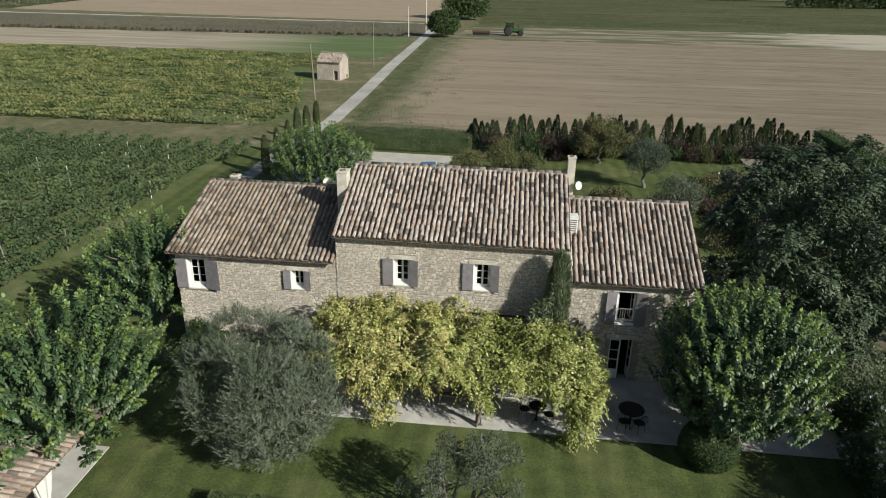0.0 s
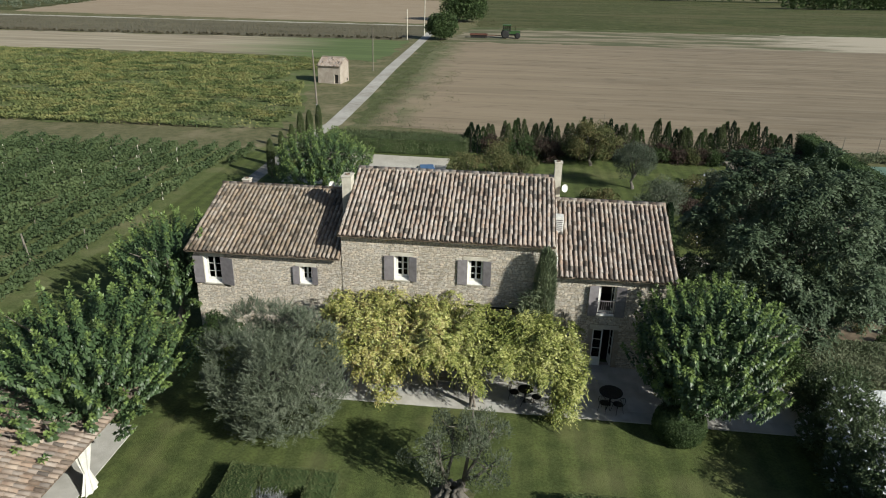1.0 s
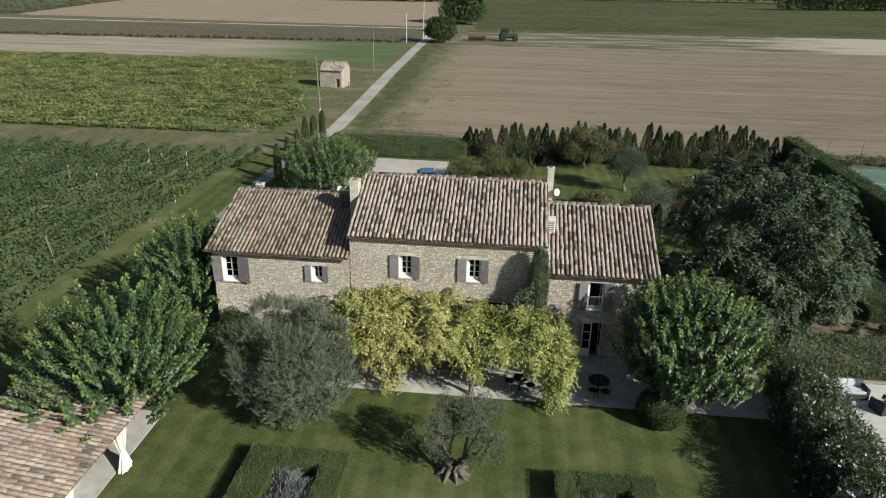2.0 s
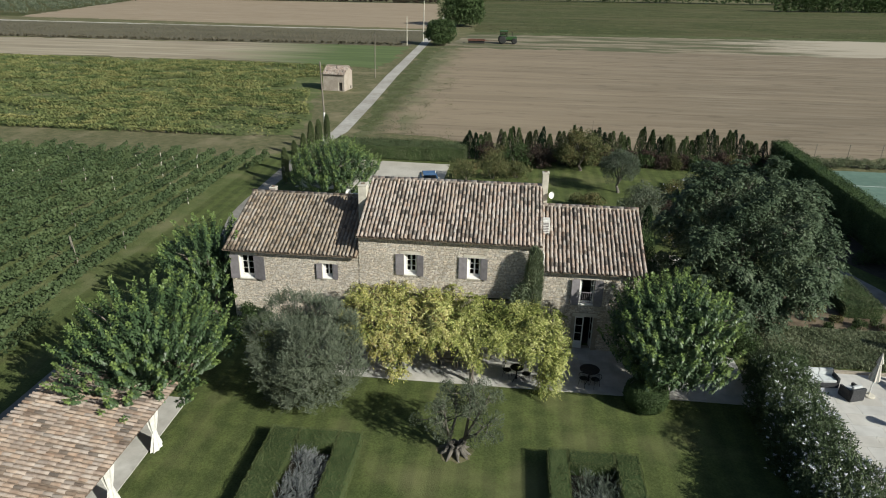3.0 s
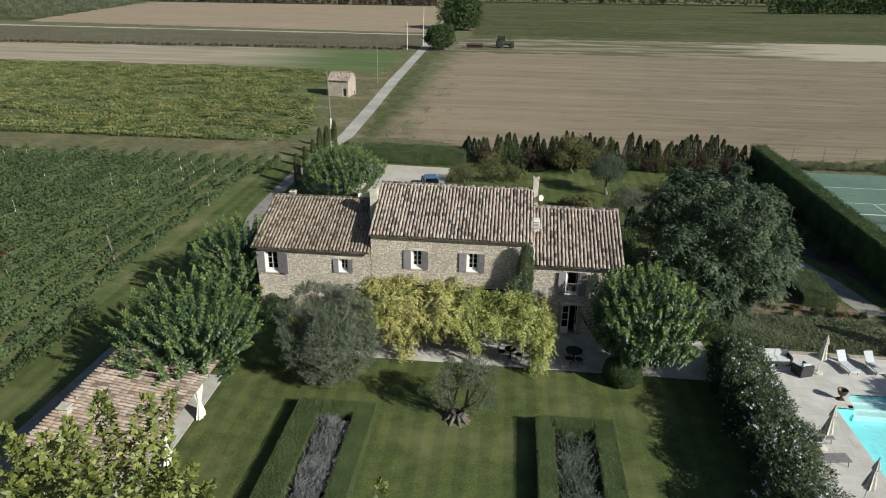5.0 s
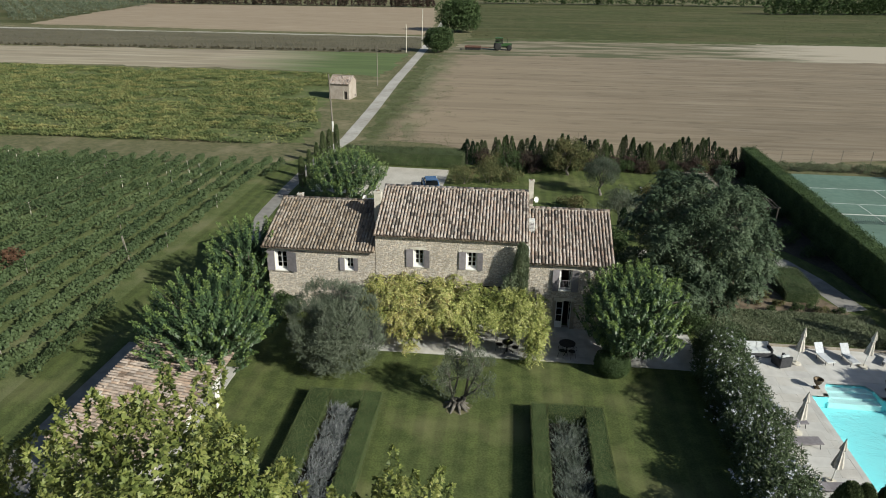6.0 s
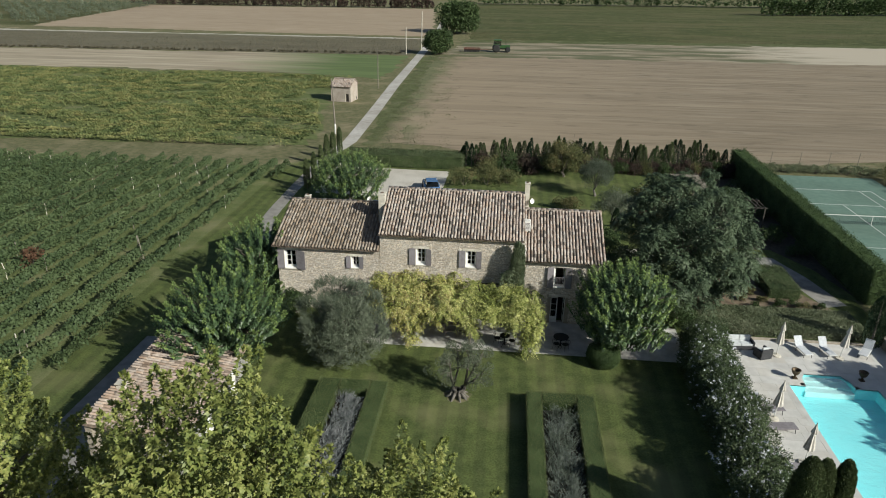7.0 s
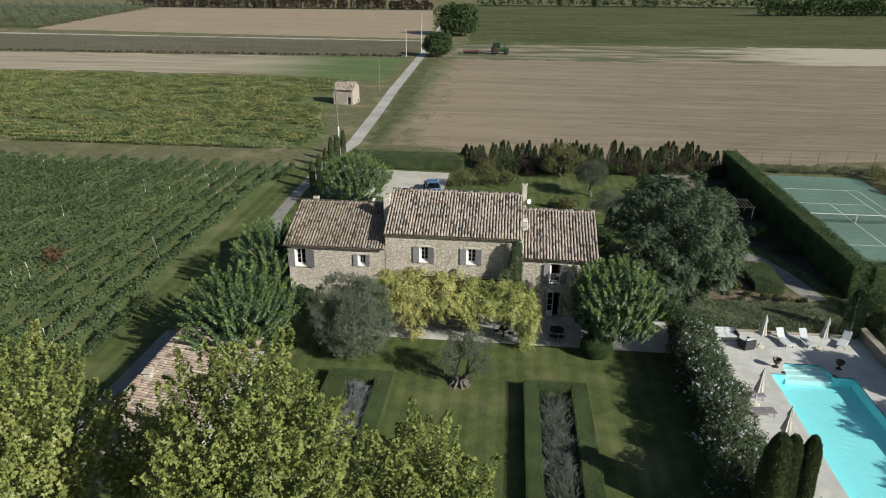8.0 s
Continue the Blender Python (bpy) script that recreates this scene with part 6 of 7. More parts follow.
# clipped round bush at the terrace edge
rng = np.random.default_rng(210)
e = thing("round_bush", "rounded clipped box bush at the terrace edge", "bush")
part("branch_core", lathe([(0.75, 0.0), (0.98, 0.35), (0.98, 0.8), (0.7, 1.12), (0.25, 1.24)], 18, (15.65, -5.3, 0)), M["hedge"], e)
d = sphere_dirs(rng, 11000, -0.95)
q = np.maximum(np.abs(d[:, 2]), np.hypot(d[:, 0], d[:, 1])) ** 0.55
p = np.array([15.65, -5.3, 0.66]) + d / q[:, None] * (1.05, 1.0, 0.66) + rng.normal(size=d.shape) * 0.02
part("foliage", leaves("foliage", p, d * 0.4 + rng.normal(size=d.shape) * 0.8, 0.065, M["hedge"], rng, 0.75, 0.2, d, 0.4), M["hedge"], e)


def shrub(name, label, centre, radii, seed, n, leaf, leafmat, category="shrub", width=0.5, count=22, flowers=0, group=""):
    rng = np.random.default_rng(seed)
    t = thing(name, label, category, group)
    c = (centre[0], centre[1], radii[2] * 0.55)
    blobs = lumps(rng, c, radii, count, min(radii) * 0.42, -0.6)
    for k in range(4):
        a = k * 1.6 + seed
        e = Vector((c[0] + radii[0] * 0.6 * math.cos(a), c[1] + radii[1] * 0.6 * math.sin(a), radii[2] * 0.9))
        bm = bmesh.new()
        tube(bm, [(c[0] + 0.1 * math.cos(a), c[1] + 0.1 * math.sin(a), -0.05), Vector((c[0], c[1], 0)).lerp(e, 0.5) + Vector((0, 0, 0.1)), e], [0.04, 0.03, 0.01], 5)
        part("stem", bm, M["bark"], t)
    pos, d = clump_points(rng, blobs, n)
    pos[:, 2] = np.maximum(pos[:, 2], 0.03)
    part("foliage", leaves("foliage", pos, d * 0.6 + rng.normal(size=d.shape) * 0.6 + (0, 0, 0.2), leaf, M[leafmat], rng, width, 0.25, d + (0, 0, 0.2), 0.38), M[leafmat], t)
    if flowers:
        pos, d = clump_points(rng, blobs, flowers)
        keep = d[:, 2] > -0.2
        pos, d = pos[keep] + d[keep] * 0.08, d[keep]
        k = 5
        P = np.repeat(pos, k, 0) + rng.normal(size=(len(pos) * k, 3)) * 0.03
        part("blossom", leaves("blossom", P, np.repeat(d, k, 0) + rng.normal(size=P.shape) * 0.8, 0.1, M["petal"], rng, 0.8), M["petal"], t, "white oleander blossom")["kind"] = "stuff"
    return t


for k, (x, y, r, h) in enumerate(((21.9, -3.4, 1.6, 2.9), (21.5, -5.6, 1.6, 3.1), (21.4, -7.8, 1.7, 3.3), (21.5, -10.0, 1.7, 3.5), (21.6, -12.2, 1.7, 3.4), (21.4, -14.4, 1.7, 3.3), (21.3, -16.6, 1.7, 3.3), (21.2, -18.9, 1.6, 3.5))):
    shrub("oleander", "tall dark oleander dotted with white flowers", (x + (0.5, 0.5, 0.5, 0.42, 0.32, 0.22, 0.15, 0.1)[k], y), (r, 1.5, h * 0.61), 220 + k, 15000, 0.17, "oleander", "shrub", 0.26, 44, 60 if k == 0 else 360, "oleanders along the pool")

# tall clipped hedge round the court
hedge_block("tall_hedge", "tall dark clipped hedge beside the tennis court", "hedge", 36.9, 38.5, 5.6, 42.5, 3.0, M["hedge"], 52000, 0.125, 231, soft=0.13)
hedge_block("tall_hedge", "tall dark clipped hedge at the end of the court", "hedge", 38.5, 62.0, 5.4, 7.0, 3.0, M["hedge"], 19000, 0.125, 232, soft=0.13)
hedge_block("rear_hedge", "broad low clipped hedge along the rear boundary", "hedge", -11.5, 3.4, 38.4, 41.6, 1.6, M["olivehedge"], 20000, 0.14, 233, soft=0.1)
hedge_block("low_hedge", "low rounded clipped hedge beside the path", "hedge", 29.8, 32.2, 5.9, 10.6, 0.9, M["olivehedge"], 9000, 0.09, 234, soft=0.06)

# row of pointed cypresses along the rear boundary, with red-brown shrubs before it
for k in range(66):
    rng = np.random.default_rng(300 + k)
    x = 3.5 + k * 0.5
    if rng.random() < 0.08:
        continue
    tall = (3.0 + 0.75 * min(1.0, max(0.0, (x - 3) / 12))) * (0.95 + 0.1 * math.sin(x * 1.3) * math.sin(x * 0.47 + 1))
    column_cypress((x + rng.normal() * 0.2, 41.1 + 0.02 * (x - 3) + rng.normal() * 0.3), tall * rng.uniform(0.8, 1.1), rng.uniform(0.62, 0.9), 300 + k, "pointed green cypress in the boundary row", 1100, 0.2, "cypress row at the rear boundary", ("poolcypress", "cypress", "olivehedge", "hedge")[int(rng.integers(0, 4))], rng.uniform(0.95, 1.0), 0.3)
for k in range(27):
    rng = np.random.default_rng(360 + k)
    kind = ("photinia", "photinia", "shrub", "photinia", "hedge")[k % 5]
    text = {"photinia": "dark red-brown shrub before the cypress row", "shrub": "ochre green shrub before the cypress row", "hedge": "dark green shrub before the cypress row"}[kind]
    shrub("boundary_shrub", text, (5.6 + k * 1.2 + rng.normal() * 0.2, 39.9 + rng.normal() * 0.3), (1.2, 0.9, rng.uniform(0.95, 1.45)), 360 + k, 1900, 0.165, kind, group="shrubs at the rear boundary")
for k, (x, y, r, h, kind) in enumerate(((4.0, 32.2, 1.9, 1.6, "shrub"), (6.6, 32.8, 1.8, 1.5, "shrub"), (9.0, 33.6, 1.5, 1.2, "shrub"), (6.3, 37.0, 1.7, 1.4, "shrub"), (9.0, 38.4, 1.9, 1.6, "hedge"), (11.8, 38.2, 1.7, 1.7, "photinia"), (20.6, 39.0, 1.8, 1.5, "hedge"), (15.5, 25.5, 1.6, 0.9, "shrub"), (24.0, 29.0, 1.3, 1.2, "shrub"), (26.0, 31.0, 1.4, 1.3, "olive"), (25.0, 26.0, 1.4, 1.1, "shrub"), (28.0, 29.5, 1.2, 1.2, "shrub"), (30.5, 33.0, 1.5, 1.3, "photinia"))):
    shrub("garden_shrub", {"shrub": "loose ochre green shrub in the rear garden", "hedge": "dark green bush at the edge of the rear lawn", "photinia": "red-brown shrub in the rear garden", "olive": "grey-green shrub in the rear garden"}[kind], (x, y), (r, r * 0.8, h), 380 + k, 2200, 0.16, kind, flowers=14 if k in (8, 9, 11) else 0)
for k, (x, y, r, h, kind) in enumerate(((18.3, 12.6, 1.1, 1.3, "hedge"), (19.2, 10.4, 1.2, 1.2, "hedge"), (18.0, 8.4, 1.0, 1.1, "oleander"), (18.4, 15.4, 1.2, 1.3, "hedge"), (21.6, 16.6, 1.1, 1.0, "shrub"), (22.8, 19.0, 1.3, 1.2, "hedge"), (24.2, 21.6, 1.2, 1.0, "shrub"), (22.6, 23.6, 1.0, 0.9, "photinia"), (25.4, 18.2, 1.4, 1.2, "hedge"), (27.0, 24.4, 1.2, 1.0, "photinia"), (23.6, 26.6, 1.0, 0.9, "hedge"))):
    shrub("garden_shrub", {"hedge": "dark bushy shrub behind the gable", "oleander": "green shrub beside the gable", "shrub": "ochre green shrub in the rear garden", "photinia": "brownish leafy shrub in the rear garden"}[kind], (x, y), (r, r * 0.9, h), 460 + k, 1900, 0.15, kind, flowers=16 if k in (4, 6, 8) else 0)
for k, (x, y, r) in enumerate(((28.6, 6.6, 0.45), (30.2, 4.6, 0.5), (29.2, 5.3, 0.4), (31.4, 4.9, 0.5), (27.6, 5.4, 0.45), (33.0, 4.4, 0.45), (26.4, 6.0, 0.55), (28.2, 4.3, 0.4), (31.9, 4.0, 0.55), (29.4, 3.7, 0.5))):
    shrub("bed_shrub", "small rounded brown-green shrub in the earth bed", (x, y), (r, r, r * 0.8), 395 + k, 700, 0.1, ("shrub", "hedge")[k % 2], count=10, group="small shrubs in the bed")

# ground cover bank above the pool
rng = np.random.default_rng(401)
bank = thing("ground_cover_bank", "clipped bank of grey-green ground cover above the pool", "ground cover")
part("soil", boxes((23.0, 34.5, -0.2, 3.3, -0.05, 0.34), bevel=0.1), M["earth"], bank)
p, w = box_surface(rng, 22.9, 34.6, -0.3, 3.4, 0.0, 0.46, 52000)
p[:, 2] += 0.06 * np.sin(p[:, 0] * 1.3) * np.sin(p[:, 1] * 1.9)
tagged(part("foliage", leaves("foliage", p + rng.normal(size=p.shape) * 0.03, w * 0.4 + rng.normal(size=p.shape) * 0.8, 0.1, M["ivy"], rng, 0.65, 0.2, w, 0.35), M["ivy"], bank), kind="stuff")
structure("kerb", boxes((23.2, 34.8, -0.88, -0.68, -0.05, 0.13), bevel=0.03), M["mortar"], "low stone kerb at the foot of the bank", "kerb")
structure("low_wall", boxes((35.0, 35.55, -20.0, -0.6, -0.1, 0.75), bevel=0.04), M["mortar"], "low pale stone wall beside the pool deck", "wall")
for k in range(5):
    shrub("poolside_shrub", "loose green shrub behind the low wall", (36.7 + (k % 2) * 0.5, -2.2 - k * 2.6), (1.0, 1.3, 1.1), 410 + k, 1800, 0.15, "oleander")
for k, (x, y, r) in enumerate(((35.6, 15.5, 1.1), (34.2, 18.5, 1.2), (35.5, 20.6, 1.0), (35.6, 25.4, 1.2), (34.0, 27.4, 1.3), (35.6, 29.8, 1.1), (33.4, 31.6, 1.2), (35.3, 34.4, 1.3), (30.6, 21.0, 1.1), (31.8, 18.2, 0.9))):
    shrub("garden_shrub", "dark low shrub in the shade of the tall hedge", (x, y), (r, r, r * 0.7), 470 + k, 1800, 0.13, "hedge", group="shrubs along the tall hedge")
for x, y, r in ((21.9, 0.5, 1.3), (20.2, 1.4, 1.2), (24.3, -0.9, 0.8)):
    shrub("garden_shrub", "dark bushy shrub under the large tree", (x, y), (r, r * 0.8, r * 0.75), int(x * 10), 3200, 0.12, "hedge")
shrub("wall_shrub", "dark leafy shrub at the foot of the stone wall", (-6.0, -0.9), (1.2, 0.75, 1.25), 450, 4500, 0.12, "hedge")
for k, (x, y, r, h) in enumerate(((36.9, 1.6, 1.2, 1.7), (37.6, 3.6, 1.2, 1.6), (37.4, -0.7, 1.2, 1.4), (38.9, 1.0, 1.3, 1.6))):
    shrub("garden_shrub", "dark bushy shrub beside the tall hedge", (x, y), (r, r, h), 440 + k, 4200, 0.13, "hedge")
for k in range(7):
    shrub("poolside_shrub", "upright leafy shrub at the end of the pool deck", (23.8 + k * 1.6, -21.4 - 0.3 * (k % 2)), (1.1, 0.9, 1.8), 420 + k, 3000, 0.13, "oleander")

# ---- pool furniture ----
def sun_lounger(m, back=50, label="pale sling sun lounger with raised back", cloth="sling", rails="white"):
    t = thing("sun_lounger", label, "sun lounger", "sun loungers")
    part("frame", boxes((-0.32, -0.28, -1.0, 0.35, 0.28, 0.33), (0.28, 0.32, -1.0, 0.35, 0.28, 0.33), (-0.28, 0.28, -1.0, -0.96, 0.28, 0.33), (-0.28, 0.28, 0.31, 0.35, 0.28, 0.33), bevel=0.008), M[rails], t)
    part("seat", boxes((-0.28, 0.28, -0.96, 0.3, 0.315, 0.34), bevel=0.01), M[cloth], t)
    b = part("backrest", boxes((-0.31, 0.31, 0.0, 0.75, -0.02, 0.02), bevel=0.012), M[cloth], t)
    b.matrix_world = pose(0, 0.3, 0.33, back, 0, 0)
    for x in (-0.3, 0.3):
        for y in (-0.8, 0.2):
            bm = bmesh.new()
            tube(bm, [(x, y, 0.3), (x * 1.05, y - 0.05, 0.0)], [0.02, 0.02], 6)
            part("leg", bm, M["iron"], t)
    t.matrix_world = m
    return t


for x, y, r in ((29.25, -2.2, 12), (30.85, -2.1, 10), (33.5, -2.0, -38)):
    sun_lounger(pose(x, y, 0.018, 0, 0, r) @ Matrix.Diagonal((0.9, 0.9, 0.95, 1)))
for x, y in ((24.55, -9.5), (24.65, -11.2), (24.9, -14.6)):
    sun_lounger(pose(x, y, 0.018, 0, 0, 97), 11, "grey sling sun lounger lying nearly flat", "shutter", "shutter")


def closed_parasol(x, y, lean=0):
    t = thing("parasol", "closed ecru parasol on a round base", "parasol", "parasols round the pool")
    part("base", lathe([(0.3, 0), (0.3, 0.05), (0.27, 0.08), (0.05, 0.1), (0.05, 0.2)], 18), M["render"], t)
    bm = bmesh.new()
    tube(bm, [(0, 0, 0.08), (0, 0, 1.3), (0, 0, 2.5)], [0.025] * 3, 8)
    part("pole", bm, M["white"], t)
    bm = bmesh.new()
    prof = [(0.22, 0.95), (0.2, 1.15), (0.13, 1.6), (0.08, 1.9), (0.14, 1.98), (0.06, 2.35), (0.02, 2.55)]
    rings = [[bm.verts.new((r * (1 + 0.28 * (k % 2)) * math.cos(k * math.pi / 8), r * (1 + 0.28 * (k % 2)) * math.sin(k * math.pi / 8), z)) for k in range(16)] for r, z in prof]
    for lo, hi in zip(rings, rings[1:]):
        for k in range(16):
            bm.faces.new((lo[k], lo[(k + 1) % 16], hi[(k + 1) % 16], hi[k]))
    bm.faces.new(rings[0][::-1])
    part("canopy", bm, M["parasol"], t, "folded ecru canvas")
    part("strap", lathe([(0.1, 1.86), (0.115, 1.88), (0.115, 1.93), (0.1, 1.95)], 14), M["cloth"], t)
    part("finial", lathe([(0.01, 2.52), (0.03, 2.56), (0.01, 2.62)], 8), M["wood"], t)
    t.matrix_world = pose(x, y, 0.018, 0, lean, 0)


for x, y, l in ((27.4, -2.9, 2), (31.5, -2.8, 5), (24.8, -10.1, 3), (25.05, -13.9, 3)):
    closed_parasol(x, y, l)


def urn(x, y):
    t = thing("urn", "dark bronze garden urn on a square foot", "urn", "urns at the pool steps")
    part("foot", boxes((-0.2, 0.2, -0.2, 0.2, 0, 0.1), bevel=0.015), M["bronze"], t)
    part("bowl", lathe([(0.15, 0.1), (0.08, 0.18), (0.07, 0.26), (0.2, 0.36), (0.32, 0.5), (0.36, 0.66), (0.4, 0.72), (0.4, 0.75), (0.33, 0.74), (0.28, 0.6), (0.1, 0.5)], 20), M["bronze"], t, "", True)
    t.matrix_world = pose(x, y, 0.018) @ Matrix.Diagonal((0.72, 0.72, 0.85, 1))


urn(27.6, -5.6)
urn(31.75, -5.4)


def armchair(m, label, wide=0.85, pale=False):
    name = "garden_sofa" if wide > 1.2 else "garden_armchair"
    t = thing(name, label, "sofa" if wide > 1.2 else "armchair")
    h = wide / 2
    part("base", boxes((-h, h, -0.42, 0.42, 0.0, 0.3), bevel=0.03), M["rattan"], t)
    part("arm", boxes((-h, -h + 0.13, -0.42, 0.3, 0.3, 0.58), bevel=0.03), M["rattan"], t)
    part("arm", boxes((h - 0.13, h, -0.42, 0.3, 0.3, 0.58), bevel=0.03), M["rattan"], t)
    part("backrest", boxes((-h, h, 0.3, 0.44, 0.3, 0.72), bevel=0.03), M["rattan"], t)
    n = 2 if wide > 1.2 else 1
    for k in range(n):
        a, b = -h + 0.14 + k * (wide - 0.28) / n, -h + 0.14 + (k + 1) * (wide - 0.28) / n
        part("seat_cushion", boxes((a + 0.01, b - 0.01, -0.4, 0.28, 0.3, 0.44), bevel=0.04), M["cushion"], t, "pale seat cushion")
        part("back_cushion", boxes((a + 0.01, b - 0.01, 0.14, 0.29, 0.44, 0.82), bevel=0.04), M["cushion"], t, "pale back cushion")
    t.matrix_world = m


armchair(pose(26.4, -3.15, 0.018, 0, 0, 200), "charcoal woven garden armchair with pale cushion")
armchair(pose(25.2, -2.05, 0.018, 0, 0, 5), "woven garden sofa with pale cushions", 1.8)

# ---- terrace furniture ----
def round_table(x, y, r=0.62):
    t = thing("round_table", "dark round iron table on the terrace", "table")
    part("tabletop", lathe([(r - 0.02, 0.71), (r, 0.72), (r, 0.745), (r - 0.02, 0.755)], 28), M["iron"], t)
    part("pedestal", lathe([(0.06, 0.02), (0.04, 0.3), (0.04, 0.6), (0.12, 0.71)], 12), M["iron"], t)
    for k in range(3):
        a = k * 2.094
        bm = bmesh.new()
        tube(bm, [(0, 0, 0.25), (0.25 * math.cos(a), 0.25 * math.sin(a), 0.12), (0.38 * math.cos(a), 0.38 * math.sin(a), 0.0)], [0.02] * 3, 6)
        part("foot", bm, M["iron"], t)
    t.matrix_world = pose(x, y, 0.018)


def iron_chair(m, label, pale=False):
    """A wrought-iron chair with a round back."""
    t = thing("garden_chair", label, "chair", "iron chairs on the terrace")
    mt = M["white"] if pale else M["iron"]
    part("seat", lathe([(0.2, 0.43), (0.215, 0.44), (0.215, 0.455), (0.2, 0.465)], 18), mt, t)
    bm = bmesh.new()
    pts = [(0.2 * math.cos(a), 0.19 + 0.05 * math.sin(a / 2), 0.68 + 0.22 * math.sin(a)) for a in np.linspace(0, 2 * math.pi, 17)]
    tube(bm, pts, [0.013] * 17, 6)
    for a in (-0.1, 0.0, 0.1):
        tube(bm, [(a, 0.19, 0.47), (a * 0.9, 0.2, 0.68), (a * 0.6, 0.21, 0.88)], [0.008] * 3, 5)
    part("backrest", bm, mt, t)
    for sx in (-1, 1):
        for sy in (-1, 1):
            bm = bmesh.new()
            tube(bm, [(sx * 0.14, sy * 0.14, 0.44), (sx * 0.17, sy * 0.17, 0.2), (sx * 0.2, sy * 0.2, 0.0)], [0.011] * 3, 6)
            part("leg", bm, mt, t)
    t.matrix_world = m


round_table(13.05, -3.45, 0.52)
for a in (235, 300):
    iron_chair(pose(13.05 + 0.55 * math.cos(radians(a)), -3.45 + 0.55 * math.sin(radians(a)), 0.018, 0, 0, a - 90), "dark iron garden chair at the round table")
round_table(9.25, -3.75, 0.35)
iron_chair(pose(8.75, -3.6, 0.018, 0, 0, 70), "wrought-iron chair with a round back under the pergola")
iron_chair(pose(9.75, -3.85, 0.018, 0, 0, -80), "wrought-iron chair beside the little table")


def long_table(x, y):
    t = thing("dining_table", "pale wooden dining table in the pergola's shade", "table")
    part("tabletop", boxes((-1.1, 1.1, -0.45, 0.45, 0.71, 0.76), bevel=0.01), M["wood"], t)
    for sx in (-1, 1):
        for sy in (-1, 1):
            part("leg", boxes((sx * 0.98 - 0.04, sx * 0.98 + 0.04, sy * 0.35 - 0.04, sy * 0.35 + 0.04, 0, 0.71)), M["wood"], t)
    t.matrix_world = pose(x, y, 0.018)
    for sx in (-0.6, 0.3):
        for sy in (-1, 1):
            b = thing("bench", "wooden bench at the pergola table", "bench", "benches at the table")
            part("seat", boxes((-0.42, 0.42, -0.14, 0.14, 0.4, 0.45), bevel=0.01), M["wood"], b)
            for k in (-1, 1):
                part("leg", boxes((k * 0.36 - 0.025, k * 0.36 + 0.025, -0.12, 0.12, 0, 0.4)), M["wood"], b)
            b.matrix_world = pose(x + sx + 0.15, y + sy * 0.72, 0.018)


long_table(6.0, -2.3)

# ---- tennis court ----
CX, CY = 46.05, 24.5
structure("court_surround", boxes((CX - 7.8, CX + 8.2, CY - 17.2, CY + 17.6, -0.1, 0.0)), M["court_dark"], "dark green hard surround of the tennis court", "court")
court = thing("tennis_court", "green hard tennis court with white lines", "tennis court", kind="structure", m=pose(CX, CY, 0))
part("playing_surface", boxes((-5.485, 5.485, -11.885, 11.885, -0.05, 0.006)), M["court"], court)


def court_line(x0, x1, y0, y1):
    part("line", boxes((x0, x1, y0, y1, 0.006, 0.012)), M["line"], court)


for x in (-5.485, -4.115, 4.115, 5.485):
    court_line(x - 0.04, x + 0.04, -11.885, 11.885)
for y in (-11.885, 11.885):
    court_line(-5.445, -4.155, y - 0.05, y + 0.05), court_line(-4.075, 4.075, y - 0.05, y + 0.05), court_line(4.155, 5.445, y - 0.05, y + 0.05)
for y in (-6.4, 6.4):
    court_line(-4.075, 4.075, y - 0.04, y + 0.04)
court_line(-0.04, 0.04, -6.36, 6.36)
net = thing("tennis_net", "dark tennis net with a white band", "net", m=pose(CX, CY, 0))
bm = bmesh.new()
for k in range(66):
    x = -6.2 + 12.4 * k / 65
    box(bm, x - 0.006, x + 0.006, -0.006, 0.006, 0.03, 0.92)
for k in range(9):
    box(bm, -6.25, 6.25, -0.005, 0.005, 0.06 + k * 0.1, 0.07 + k * 0.1)
part("mesh", bm, M["net"], net)
part("band", boxes((-6.3, 6.3, -0.015, 0.015, 0.92, 1.0)), M["line"], net, "white headband")
part("strap", boxes((-0.03, 0.03, -0.018, 0.018, 0.02, 0.92)), M["line"], net)
for x in (-6.4, 6.4):
    bm = bmesh.new()
    tube(bm, [(x, 0, 0), (x, 0, 0.5), (x, 0, 1.07)], [0.045] * 3, 8)
    part("post", bm, M["iron"], net)


def fence(points, label, height=2.2, wire=True):
    t = thing("wire_fence", label, "fence")
    for (x0, y0), (x1, y1) in zip(points, points[1:]):
        n = max(1, int(math.hypot(x1 - x0, y1 - y0) / 3.4))
        for k in range(n + 1):
            x, y = x0 + (x1 - x0) * k / n, y0 + (y1 - y0) * k / n
            bm = bmesh.new()
            tube(bm, [(x, y, -0.1), (x + 0.02, y, height * 0.5), (x + 0.05, y, height)], [0.045, 0.04, 0.035], 6)
            part("post", bm, M["wood"], t)
        for z in (0.4, 1.0, 1.6, 2.1):
            bm = bmesh.new()
            tube(bm, [(x0, y0, z), ((x0 + x1) / 2, (y0 + y1) / 2, z - 0.03), (x1, y1, z)], [0.006] * 3, 4)
            part("wire", bm, M["iron"], t)


